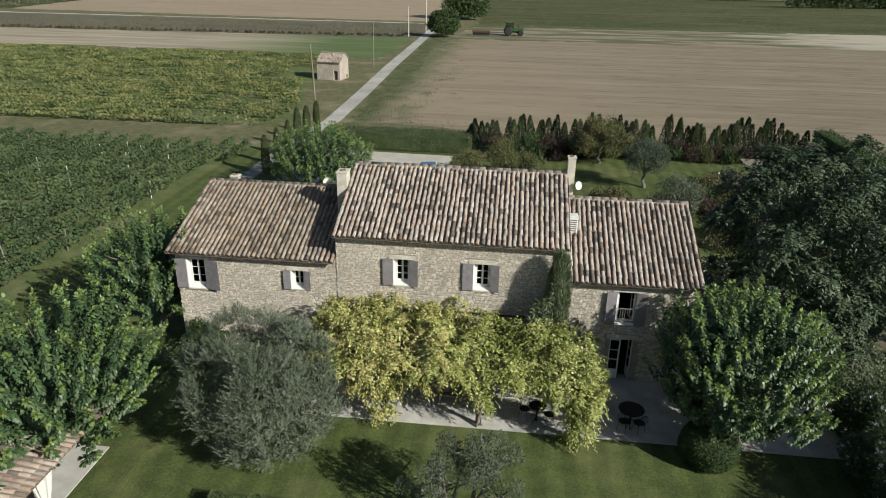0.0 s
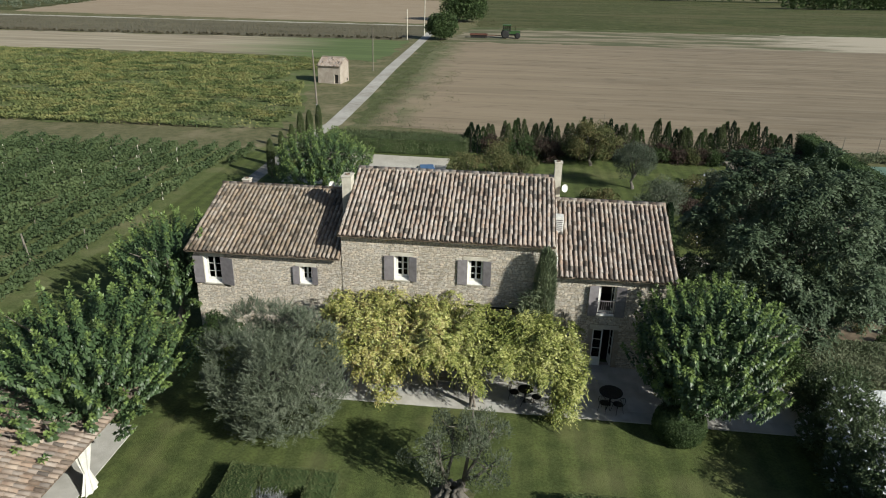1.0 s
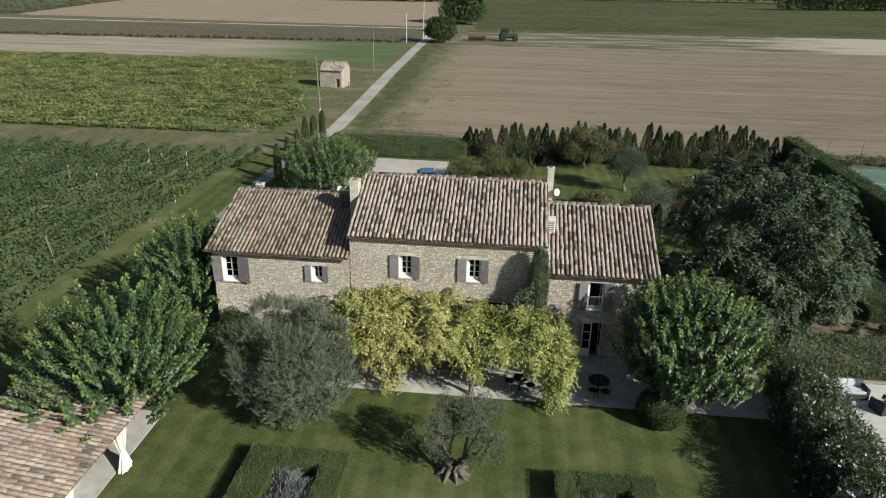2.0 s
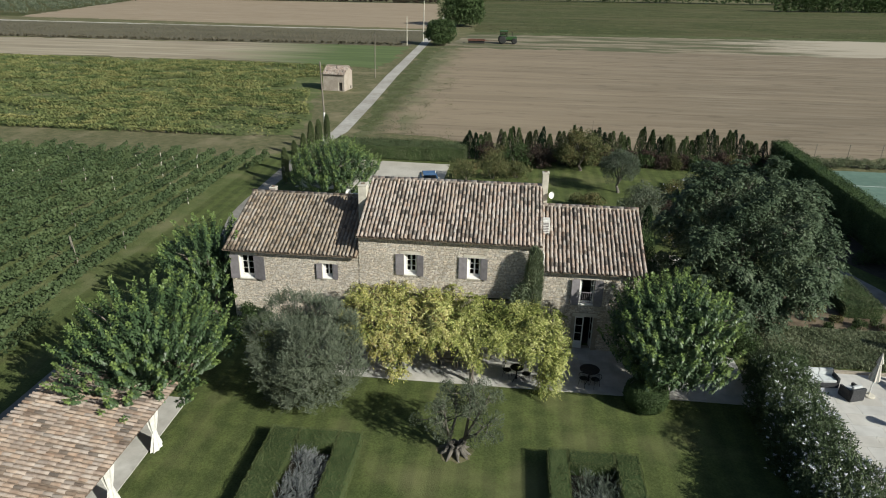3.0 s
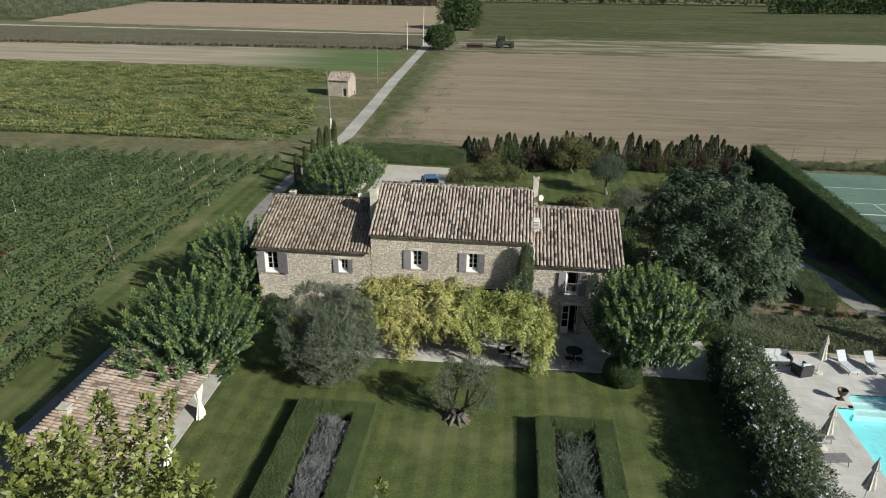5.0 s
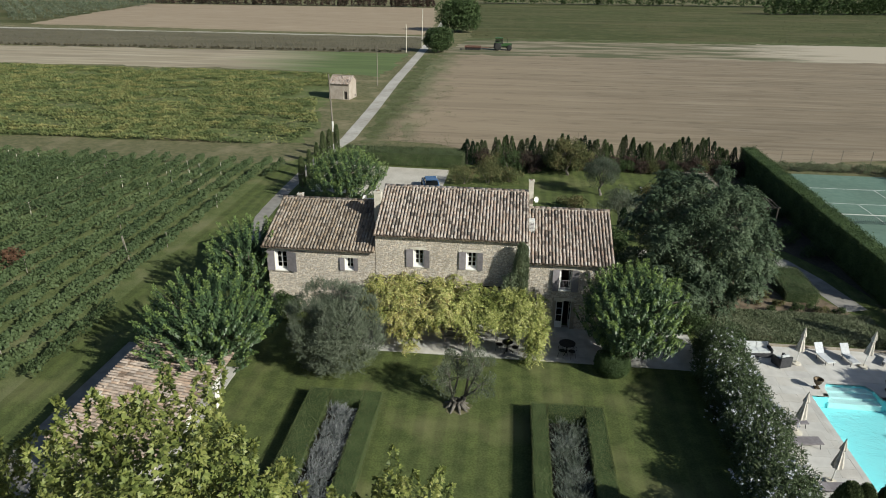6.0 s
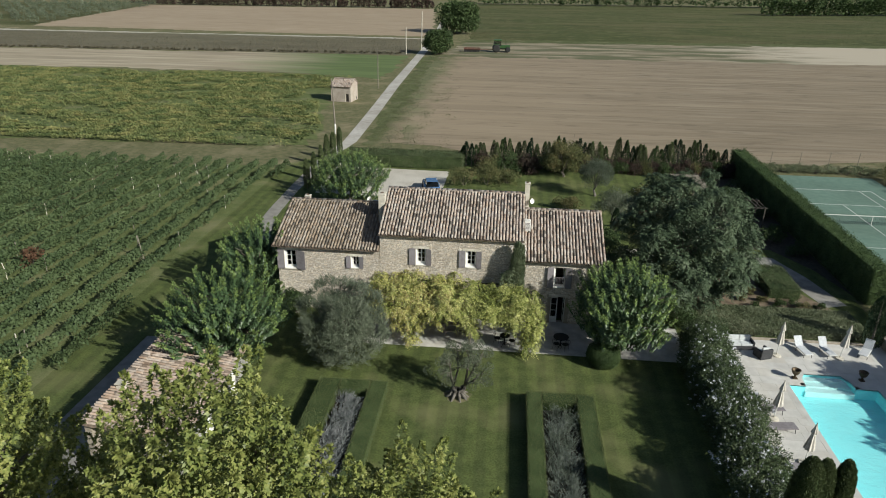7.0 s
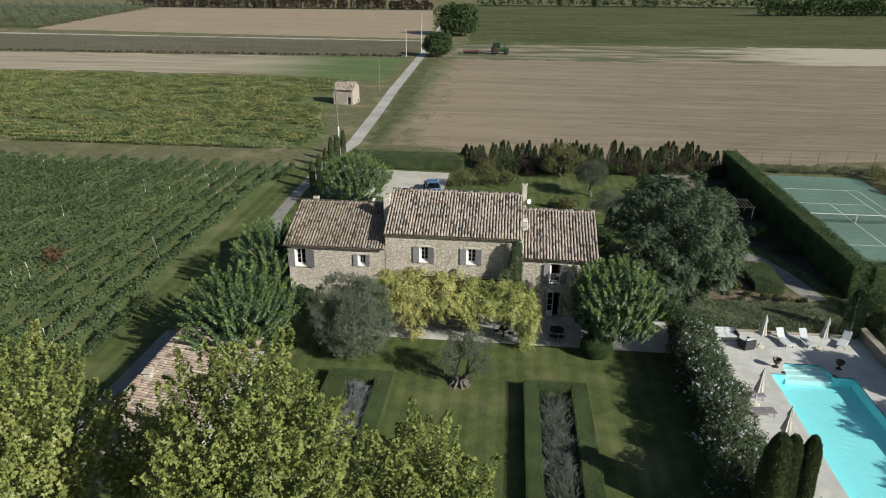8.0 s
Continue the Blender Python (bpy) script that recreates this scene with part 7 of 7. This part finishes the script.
fence([(39.2, 45.0), (58.0, 46.6)], "weathered post and wire fence behind the court")
fence([(58.0, 46.6), (62.0, 20)], "weathered post and wire fence at the court's side")
for k in range(9):
    shrub("court_shrub", "rough low shrub at the court's edge", (40.5 + k * 1.9, 43.6 + (k % 2) * 0.4), (1.3, 0.8, 0.7), 440 + k, 900, 0.16, "ivy", group="shrubs behind the court")
for k in range(7):
    shrub("court_shrub", "rough green shrub beside the court", (56.0 + k * 0.3, 41.0 - k * 3.0), (1.5, 1.6, 1.3), 450 + k, 1500, 0.18, "shrub", group="shrubs beside the court")

# slatted arbour in the rear garden
t = thing("arbour", "small weathered wooden arbour with a slatted top", "arbour")
for x in (27.3, 30.1):
    for y in (27.2, 31.8):
        part("post", boxes((x - 0.06, x + 0.06, y - 0.06, y + 0.06, 0, 2.25)), M["wood"], t)
for x in (27.3, 30.1):
    part("beam", boxes((x - 0.05, x + 0.05, 26.8, 32.2, 2.25, 2.36)), M["wood"], t)
for k in range(18):
    y = 26.9 + k * 0.3
    part("slat", boxes((27.0, 30.4, y - 0.05, y + 0.05, 2.36, 2.42)), M["wood"], t)
t = thing("arbour", "dark narrow wooden arbour beside the tall hedge", "arbour")
for x in (31.6, 34.3):
    for y in (21.6, 24.0):
        part("post", boxes((x - 0.05, x + 0.05, y - 0.05, y + 0.05, 0, 2.2)), M["oldwood"], t)
for y in (21.6, 24.0):
    part("beam", boxes((31.4, 34.5, y - 0.05, y + 0.05, 2.2, 2.3)), M["oldwood"], t)
for k in range(8):
    x = 31.6 + k * 0.38
    part("slat", boxes((x - 0.03, x + 0.03, 21.3, 24.3, 2.3, 2.36)), M["oldwood"], t)

# ---- garden house at the lawn's edge ----
sheet("side_path", [(-15.5, -21.0), (-11.15, -21.0), (-11.15, -5.5), (-15.2, -5.5)], 0.004, M["pathgrey"], "grey gravel path behind the garden house", "path")
gh = thing("garden_house", "open garden house with a rosy canal tile roof", "garden house")
part("floor", boxes((-11.2, -7.0, -18.9, -7.6, -0.1, 0.03)), M["terrace"], gh, "pale paved floor")
part("wall", boxes((-11.2, -10.85, -18.6, -8.1, 0.03, 2.85)), M["mortar"], gh, "plastered rear wall")
part("wall", boxes((-10.85, -8.6, -8.4, -8.1, 0.03, 2.5)), M["mortar"], gh, "plastered end wall")
part("beam", boxes((-6.85, -6.65, -18.6, -8.4, 2.1, 2.28), bevel=0.01), M["wood"], gh)
tilt = math.degrees(math.atan2(0.75, 5.0))
bm = bmesh.new()
box(bm, -5.06, 0.0, -10.8, 0.0, -0.09, 0.0, pose(-6.3, -8.0, 2.28) @ pose(0, 0, 0, 0, tilt, 0))
roof_g = part("roof", bm, M["channel"], gh, "rosy canal tile roof")
tiled_slope(roof_g, (-6.3, -18.8, 2.285), (0, 1, 0), (-5.0, 0, 0.75), 10.8, 5.06, M["tile_p"], 61, 300, 0.225, 0.36, 0.58, 0.082)
for y in (-11.4, -14.9, -18.3):
    bm = bmesh.new()
    tube(bm, [(-6.75, y, 0.0), (-6.75, y, 1.1), (-6.75, y, 2.1)], [0.1] * 3, 10)
    part("post", bm, M["render"], gh)
    if y < -16:
        continue
    # tied curtain
    bm = bmesh.new()
    rings = []
    for z, r in ((0.04, 0.34), (0.4, 0.24), (0.8, 0.14), (0.9, 0.12), (1.2, 0.2), (1.7, 0.3), (2.1, 0.34)):
        rings.append([bm.verts.new((-6.68 + 0.5 * r * (1 + 0.35 * (k % 2)) * math.cos(k * math.pi / 8) + 0.03 * (z - 2.1), y + r * (1 + 0.3 * (k % 2)) * math.sin(k * math.pi / 8), z)) for k in range(16)])
    for lo, hi in zip(rings, rings[1:]):
        for k in range(16):
            bm.faces.new((lo[k], lo[(k + 1) % 16], hi[(k + 1) % 16], hi[k]))
    part("curtain", bm, M["cloth"], gh, "white curtain tied to its post")
ch = part("chimney", boxes((-11.05, -10.6, -15.85, -15.45, 2.7, 3.2), bevel=0.02), M["render"], gh, "short stone chimney on the roof")
part("cap", boxes((-11.1, -10.55, -15.9, -15.4, 3.3, 3.36), bevel=0.01), M["render"], ch)
for k in (-11.03, -10.7):
    part("cap_pier", boxes((k, k + 0.08, -15.82, -15.48, 3.2, 3.3)), M["channel"], ch)
part("bench", boxes((-8.7, -8.2, -13.8, -12.2, 0.03, 0.5), bevel=0.03), M["cushion"], gh)

# ---- vineyards ----
rng = np.random.default_rng(500)
rows = []
x = -20.2
k = 0
while x > -60:
    y0, y1 = -20, 36.3 + rng.normal() * 0.4
    n = int((y1 - y0) * 172)
    yy = rng.uniform(y0, y1, n)
    bulk = 0.75 + 0.25 * np.sin(yy * 1.9 + k) * np.sin(yy * 0.7 + 2 * k)
    a = rng.uniform(-0.35, math.pi + 0.35, n)
    rr = np.sqrt(rng.uniform(0.25, 1, n)) * bulk
    px = x + np.cos(a) * rr * 0.43 + 0.1 * np.sin(yy * 0.9 + k * 2)
    pz = 0.6 + np.sin(a) * rr * 0.72
    rows.append(np.stack([px, yy, np.maximum(pz, 0.08)], 1))
    x -= 2.1
    k += 1
# short rows that fill the edge of the block at both ends
for y0, y1 in ((-10.5, -1.5), (31.0, 36.4)):
    n = int((y1 - y0) * 150)
    yy, a = rng.uniform(y0, y1, n), rng.uniform(-0.35, math.pi + 0.35, n)
    rr = np.sqrt(rng.uniform(0.25, 1, n)) * (0.7 + 0.2 * np.sin(yy * 2.3))
    rows.append(np.stack([-18.5 + np.cos(a) * rr * 0.46, yy, 0.55 + np.sin(a) * rr * 0.6], 1))
pos = np.concatenate(rows)
tagged(new("vineyard", leaves("vineyard", pos, rng.normal(size=pos.shape) * 0.7 + (0, 0, 0.3), 0.2, M["vineyard"], rng, 0.85, 0.2, np.stack([1.1 * np.sin((pos[:, 0] + 20.2) / 2.1 * 2 * math.pi), np.full(len(pos), -0.1), np.full(len(pos), 1.0)], 1), 0.26)), "rows of dark green trained vines", "vineyard", kind="stuff")
for k in range(64):
    col = rng.integers(0, 20)
    px, py = -20.2 - 2.1 * col, rng.uniform(-12, 34)
    bm = bmesh.new()
    hh = rng.uniform(1.2, 1.45)
    tube(bm, [(px, py, -0.1), (px + rng.normal() * 0.03, py, hh * 0.5), (px + rng.normal() * 0.06, py + rng.normal() * 0.05, hh)], [0.035] * 3, 5)
    s = thing("vine_stake", "pale wooden stake in the vine rows", "stake", "vine stakes")
    part("stake_wood", bm, M["render"] if k % 3 else M["wood"], s)
rng = np.random.default_rng(505)
RX, RY = -30.2, 4.3
p, d = clump_points(rng, lumps(rng, (RX, RY, 0.8), (0.8, 1.1, 0.6), 12, 0.4, -0.5), 600)
s = thing("red_shrub", "rust-coloured shrub among the vines", "shrub")
part("foliage", leaves("foliage", p, d + rng.normal(size=d.shape) * 0.5, 0.25, M["rust"], rng, 0.7), M["rust"], s)
bm = bmesh.new()
tube(bm, [(RX, RY, -0.1), (RX, RY, 0.5), (RX + 0.1, RY + 0.1, 1.0)], [0.06, 0.05, 0.02], 6)
part("stem", bm, M["bark"], s)

rows = []
y = 46.5
k = 0
while y < 109:
    x1 = np.interp(y, [46, 57, 80, 104, 110], [-21, -20, -26.5, -25.5, -27])
    x0 = -64 - (y - 44) * 0.95
    n = int((x1 - x0) * 66)
    xx = rng.uniform(x0, x1, n)
    bulk = 0.62 + 0.3 * np.sin(xx * 1.3 + k * 1.7) * np.sin(xx * 0.45 + k) + 0.12 * np.sin(xx * 0.13 + k * 0.3)
    a = rng.uniform(-0.2, math.pi + 0.2, n)
    rr = np.sqrt(rng.uniform(0.2, 1, n)) * bulk
    py = y + np.cos(a) * rr * 0.95 + 0.05 * (xx + 60) * 0.2
    rows.append(np.stack([xx, py, np.maximum(0.1, 0.25 + np.sin(a) * rr * 0.34)], 1))
    y += 2.0
    k += 1
pos = np.concatenate(rows)
gap = np.sin(pos[:, 0] * 0.21 + 3 * np.sin(pos[:, 1] * 0.11)) * np.sin(pos[:, 1] * 0.31 + pos[:, 0] * 0.05)
keep = (gap > -0.52) | (rng.random(len(pos)) < 0.12)
keep &= ~((pos[:, 0] > -31) & (pos[:, 1] > 79) & (pos[:, 1] < 92))
tagged(new("vineyard", leaves("vineyard", pos[keep], rng.normal(size=(keep.sum(), 3)) * 0.7 + (0, 0, 0.3), 0.28, M["vineyard_y"], rng, 0.85, 0.2, np.tile((0.1, -0.1, 1.0), (keep.sum(), 1)), 0.12)), "low yellow-green vines of the far vineyard", "vineyard", kind="stuff")

# distant olive grove and tree lines
rng = np.random.default_rng(510)
pp, dd = [], []
for r in range(12):
    for c in range(16):
        x, y = -180 - c * 7.5 - r * 1.2 + rng.normal() * 0.5, 222 + r * 11 + rng.normal() * 0.6
        p, d = clump_points(rng, [(x, y, 1.4, 1.5, 1.5, 1.2), (x + 0.6, y + 0.3, 1.9, 0.9, 0.9, 0.8)], 110)
        pp.append(p), dd.append(d)
p, d = np.concatenate(pp), np.concatenate(dd)
tagged(new("olive_grove", leaves("olive_grove", p, d + rng.normal(size=d.shape) * 0.4, 0.6, M["olive"], rng, 0.6)), "rows of round olive trees in a distant grove", "grove", kind="stuff")


def far_trees(name, label, x0, y0, x1, y1, count, h, leafmat, seed, leaf=1.3):
    rng = np.random.default_rng(seed)
    pp, dd = [], []
    for k in range(count):
        u = (k + rng.uniform(0, 1)) / count
        x, y, s = x0 + (x1 - x0) * u, y0 + (y1 - y0) * u, rng.uniform(0.7, 1.25)
        p, d = clump_points(rng, [(x, y, h * 0.45 * s, h * 0.4, h * 0.4, h * 0.5 * s), (x + rng.normal() * 2, y + rng.normal(), h * 0.65 * s, h * 0.28, h * 0.28, h * 0.3)], 300 if h > 5 else 130)
        p[:, 2] = np.maximum(p[:, 2], 0.2)
        pp.append(p), dd.append(d)
    p, d = np.concatenate(pp), np.concatenate(dd)
    tagged(new(name, leaves(name, p, d + rng.normal(size=d.shape) * 0.4, leaf, M[leafmat], rng, 0.7)), label, "trees", kind="stuff")


far_trees("tree_line", "dark line of trees beyond the meadow", -14, 428, 330, 470, 60, 12, "hedge", 521)
far_trees("tree_line", "dark hedge line beyond the brown field", -210, 356, -38, 374, 46, 6, "photinia", 522, 1.0)
far_trees("tree_line", "woodland beyond the far meadow", 150, 372, 420, 440, 70, 8, "hedge", 523)
far_trees("hedgerow", "rough dry growth along the edge of the tall grass", -260, 140, -22, 155, 150, 0.42, "tallgrass", 524, 0.35)

# ---- stone hut, poles, tractor, car ----
hut = thing("stone_hut", "small pale stone field hut with a tile roof", "hut", m=pose(-22.07, 82.6, 0, 0, 0, -8))
W, D, H, R = 1.93, 1.87, 2.72, 0.4
bm = bmesh.new()
for a, b, c, d in wall_cells(-W, W, -0.1, H, [(0.92, 1.56, 0.0, 1.4), (0.05, 0.3, 2.35, 2.6)]):
    box(bm, a, b, -D, -D + 0.3, c, d)
part("wall", bm, M["hutwall"], hut, "pale rosy front wall")
part("wall", boxes((-W, W, D - 0.3, D, -0.1, H + 0.35)), M["hutwall"], hut)
for x0 in (-W, W - 0.3):
    bm = bmesh.new()
    outline = [(-D + 0.3, -0.1), (D - 0.3, -0.1), (D - 0.3, H + 0.45), (R, H + 1.12), (-D + 0.3, H + 0.08)]
    lo, hi = ([bm.verts.new((x, y, z)) for y, z in outline] for x in (x0, x0 + 0.3))
    bm.faces.new(lo), bm.faces.new(hi[::-1])
    for i in range(5):
        bm.faces.new((lo[i], lo[(i + 1) % 5], hi[(i + 1) % 5], hi[i]))
    part("wall", bm, M["hutwall"], hut, "pale gable wall")
part("door", boxes((0.92, 1.56, -D + 0.2, -D + 0.24, 0, 1.4)), M["inside"], hut, "dark plank door set back in its opening")
part("door_jamb", boxes((0.78, 0.918, -D - 0.02, -D + 0.15, 0, 1.45)), M["render"], hut, "pale stone door jamb")
part("opening", boxes((W - 0.02, W + 0.012, 0.9, 1.4, 0.1, 0.55)), M["inside"], hut, "small dark opening in the side wall")
for ya, za, yb, zb in ((-D - 0.18, H - 0.02, R, H + 1.2), (D + 0.15, H + 0.36, R, H + 1.2)):
    run = math.hypot(yb - ya, zb - za)
    tilt_hut = math.atan2(zb - za, abs(yb - ya))
    flip = 0 if yb > ya else 180
    slope = part("roof", boxes((-W - 0.1, W + 0.1, 0, run, -0.08, 0)), M["channel"], hut, "weathered tile roof")
    slope.matrix_basis = pose(0, ya, za, 0, 0, flip) @ pose(0, 0, 0, math.degrees(tilt_hut), 0, 0)
    bm = bmesh.new()
    for k in range(16):
        x = -W + k * 2 * W / 15
        for j in range(int(run / 0.4)):
            tube(bm, [(x, j * 0.41 - 0.04, 0.03), (x, j * 0.41 + 0.42, 0.015)], [0.1, 0.085], 8)
    tagged(part("roof_tiles", bm, M["tile"], slope), kind="stuff")
part("ridge", boxes((-W - 0.08, W + 0.08, R - 0.13, R + 0.13, H + 1.17, H + 1.3), bevel=0.05), M["mortar"], hut, "mortared ridge")


def pole(x, y, h, label, r=0.11, lean=0.0, pale=False, cross=False):
    t = thing("utility_pole", label, "pole")
    bm = bmesh.new()
    tube(bm, [(0, 0, -0.2), (lean * 0.5, 0, h * 0.5), (lean, 0, h)], [r, r * 0.85, r * 0.65], 8)
    part("shaft", bm, M["wood"] if not pale else M["render"], t)
    if cross:
        part("crossarm", boxes((lean - 0.5, lean + 0.5, -0.05, 0.05, h - 0.35, h - 0.25)), M["wood"], t)
    t.matrix_world = pose(x, y, 0)


pole(-17.0, 55.2, 8.2, "weathered wooden utility pole at the vineyard corner", 0.13, -0.3)
part_of = thing("pole_guard", "white painted sleeve on the pole's foot", "pole sleeve")
part("sleeve", lathe([(0.14, 0.0), (0.14, 1.5), (0.12, 1.52)], 10, (-17.05, 55.2, 0)), M["white"], part_of)
pole(-18.3, 96.5, 8.0, "slim dark utility pole beside the lane", 0.1, 0.1)
pole(-21.0, 154, 7.5, "pale concrete pole beside the lane", 0.14, 0, True)
pole(-18.0, 165, 11.0, "tall pale pole at the track junction", 0.16, 0.2, True)
pole(-21.9, 6.8, 2.2, "short leaning post at the vineyard edge", 0.05, -0.25)
pole(-22.3, 7.0, 2.1, "short brace post at the vineyard edge", 0.045, -0.05)


def wheel(parent, x, y, r, w, rim):
    wh = part("wheel", lathe([(r * 0.6, -w / 2), (r * 0.95, -w / 2), (r, -w * 0.3), (r, w * 0.3), (r * 0.95, w / 2), (r * 0.6, w / 2)], 20), M["rubber"], parent, "", True)
    wh.matrix_basis = pose(x, y, r, 90, 0, 0)
    c = part("rim", lathe([(r * 0.58, -w * 0.4), (r * 0.58, w * 0.4), (r * 0.2, w * 0.45), (r * 0.12, w * 0.2)], 16), rim, wh)


def tractor():
    t = thing("tractor", "green farm tractor standing in the stubble field", "tractor", m=pose(5.6, 166.0, -0.03, 0, 0, 4) @ Matrix.Diagonal((1.3, 1.3, 1.3, 1)))
    part("hood", boxes((0.1, 2.1, -0.42, 0.42, 0.85, 1.55), bevel=0.09), M["tractor"], t)
    part("chassis", boxes((-1.2, 2.2, -0.35, 0.35, 0.6, 0.9), bevel=0.04), M["iron"], t)
    part("grille", boxes((2.1, 2.18, -0.36, 0.36, 0.9, 1.45)), M["iron"], t)
    part("cab_floor", boxes((-1.5, 0.1, -0.7, 0.7, 0.9, 1.35), bevel=0.05), M["tractor"], t)
    for x in (-1.45, 0.05):
        for y in (-0.66, 0.66):
            part("cab_pillar", boxes((x - 0.04, x + 0.04, y - 0.04, y + 0.04, 1.35, 2.55)), M["iron"], t)
    part("cab_roof", boxes((-1.6, 0.2, -0.78, 0.78, 2.55, 2.75), bevel=0.05), M["tractor"], t)
    part("cab_glass", boxes((-1.42, 0.0, -0.63, 0.63, 1.36, 2.54)), M["glass"], t)
    for y in (-0.95, 0.95):
        wheel(t, -1.0, y, 0.85, 0.5, M["yellow"])
        wheel(t, 1.6, y * 0.9, 0.6, 0.4, M["yellow"])
        part("fender", boxes((-1.7, -0.3, y - 0.27, y + 0.27, 1.72, 1.78), bevel=0.02), M["tractor"], t)
    part("exhaust", lathe([(0.05, 1.5), (0.05, 2.5), (0.04, 2.5)], 8, (1.2, 0.2, 0)), M["iron"], t)
    p = thing("harrow", "red trailed disc harrow behind the tractor", "harrow", m=pose(-1.6, 165.4, -0.03, 0, 0, 4) @ Matrix.Diagonal((1.25, 1.2, 1.2, 1)))
    part("drawbar", boxes((0.8, 5.0, -0.08, 0.08, 0.5, 0.62)), M["red"], p)
    part("frame", boxes((-3.0, 0.9, -1.3, -1.1, 0.65, 0.85), (-3.0, 0.9, 1.1, 1.3, 0.65, 0.85), (-2.9, -2.7, -1.1, 1.1, 0.65, 0.85), (0.6, 0.8, -1.1, 1.1, 0.65, 0.85), (-1.1, -0.9, -1.1, 1.1, 0.65, 0.85)), M["red"], p)
    for k in range(8):
        for y in (-1.0, 1.0):
            dk = part("disc", lathe([(0.3, -0.02), (0.31, 0.0), (0.3, 0.02)], 14), M["iron"], p)
            dk.matrix_basis = pose(-2.6 + k * 0.45, y, 0.31, 90, 0, 15)


tractor()


def car():
    t = thing("parked_car", "blue car parked on the gravel court", "car", m=pose(0.4, 29.6, 0, 0, 0, 12))
    bm = bmesh.new()
    outline = [(-2.0, 0.3), (-2.05, 0.75), (-1.9, 0.98), (-1.0, 1.02), (0.6, 1.0), (1.7, 0.86), (2.0, 0.68), (2.02, 0.3)]
    lo = [bm.verts.new((-0.84, y, z)) for y, z in outline]
    hi = [bm.verts.new((0.84, y, z)) for y, z in outline]
    bm.faces.new(lo), bm.faces.new(hi[::-1])
    for i in range(len(outline)):
        j = (i + 1) % len(outline)
        bm.faces.new((lo[i], lo[j], hi[j], hi[i]))
    bmesh.ops.bevel(bm, geom=list(bm.edges), offset=0.07, segments=3, affect="EDGES")
    part("body", bm, M["carpaint"], t, "blue painted bodywork", True)
    lo = ((-0.74, -1.85, 0.98), (0.74, -1.85, 0.98), (0.74, 0.75, 0.98), (-0.74, 0.75, 0.98))
    hi = ((-0.6, -1.4, 1.44), (0.6, -1.4, 1.44), (0.6, 0.05, 1.44), (-0.6, 0.05, 1.44))
    for i in range(4):
        bm = bmesh.new()
        bm.faces.new([bm.verts.new(v) for v in (lo[i], lo[(i + 1) % 4], hi[(i + 1) % 4], hi[i])])
        part("window", bm, M["glass"], t)
    part("roof_panel", boxes((-0.62, 0.62, -1.42, 0.08, 1.43, 1.48), bevel=0.02), M["carpaint"], t)
    part("dashboard", boxes((-0.7, 0.7, -1.8, 0.7, 0.9, 1.03)), M["rubber"], t)
    part("windscreen_frame", boxes((-0.72, -0.66, 0.02, 0.1, 1.0, 1.44), (0.66, 0.72, 0.02, 0.1, 1.0, 1.44)), M["white"], t)
    for x in (-0.8, 0.8):
        for y in (-1.3, 1.3):
            wh = part("wheel", lathe([(0.2, -0.1), (0.3, -0.1), (0.32, -0.06), (0.32, 0.06), (0.3, 0.1), (0.2, 0.1)], 18), M["rubber"], t)
            wh.matrix_basis = pose(x, y, 0.32, 0, 90, 0)
            part("rim", lathe([(0.2, -0.09), (0.2, 0.09), (0.05, 0.1)], 14), M["cushion"], wh)
    for x in (-0.6, 0.6):
        part("headlight", boxes((x - 0.15, x + 0.15, 1.93, 2.05, 0.62, 0.74), bevel=0.02), M["glass"], t)


car()

# ---- rubble stones of the house fronts ----
rubble(w_main, 0.08, 10.2, 0.0, 6.1, 0.0, holes, 71, 300, (4.8, 4.4))
rubble(w_left, -7.5, 0.06, 0.0, 4.86, 0.03, [(a - 0.16, b + 0.16, c - 0.1, d + 0.2) for a, b, c, d in LEFT], 72, 220, (-3.6, 3.8))
rubble(w_right, 10.22, 15.75, 0.0, 4.75, -0.2, [(a - 0.16, b + 0.16, c - 0.1, d + 0.22) for a, b, c, d in RIGHT], 73, 200, (11.3, 4.0))
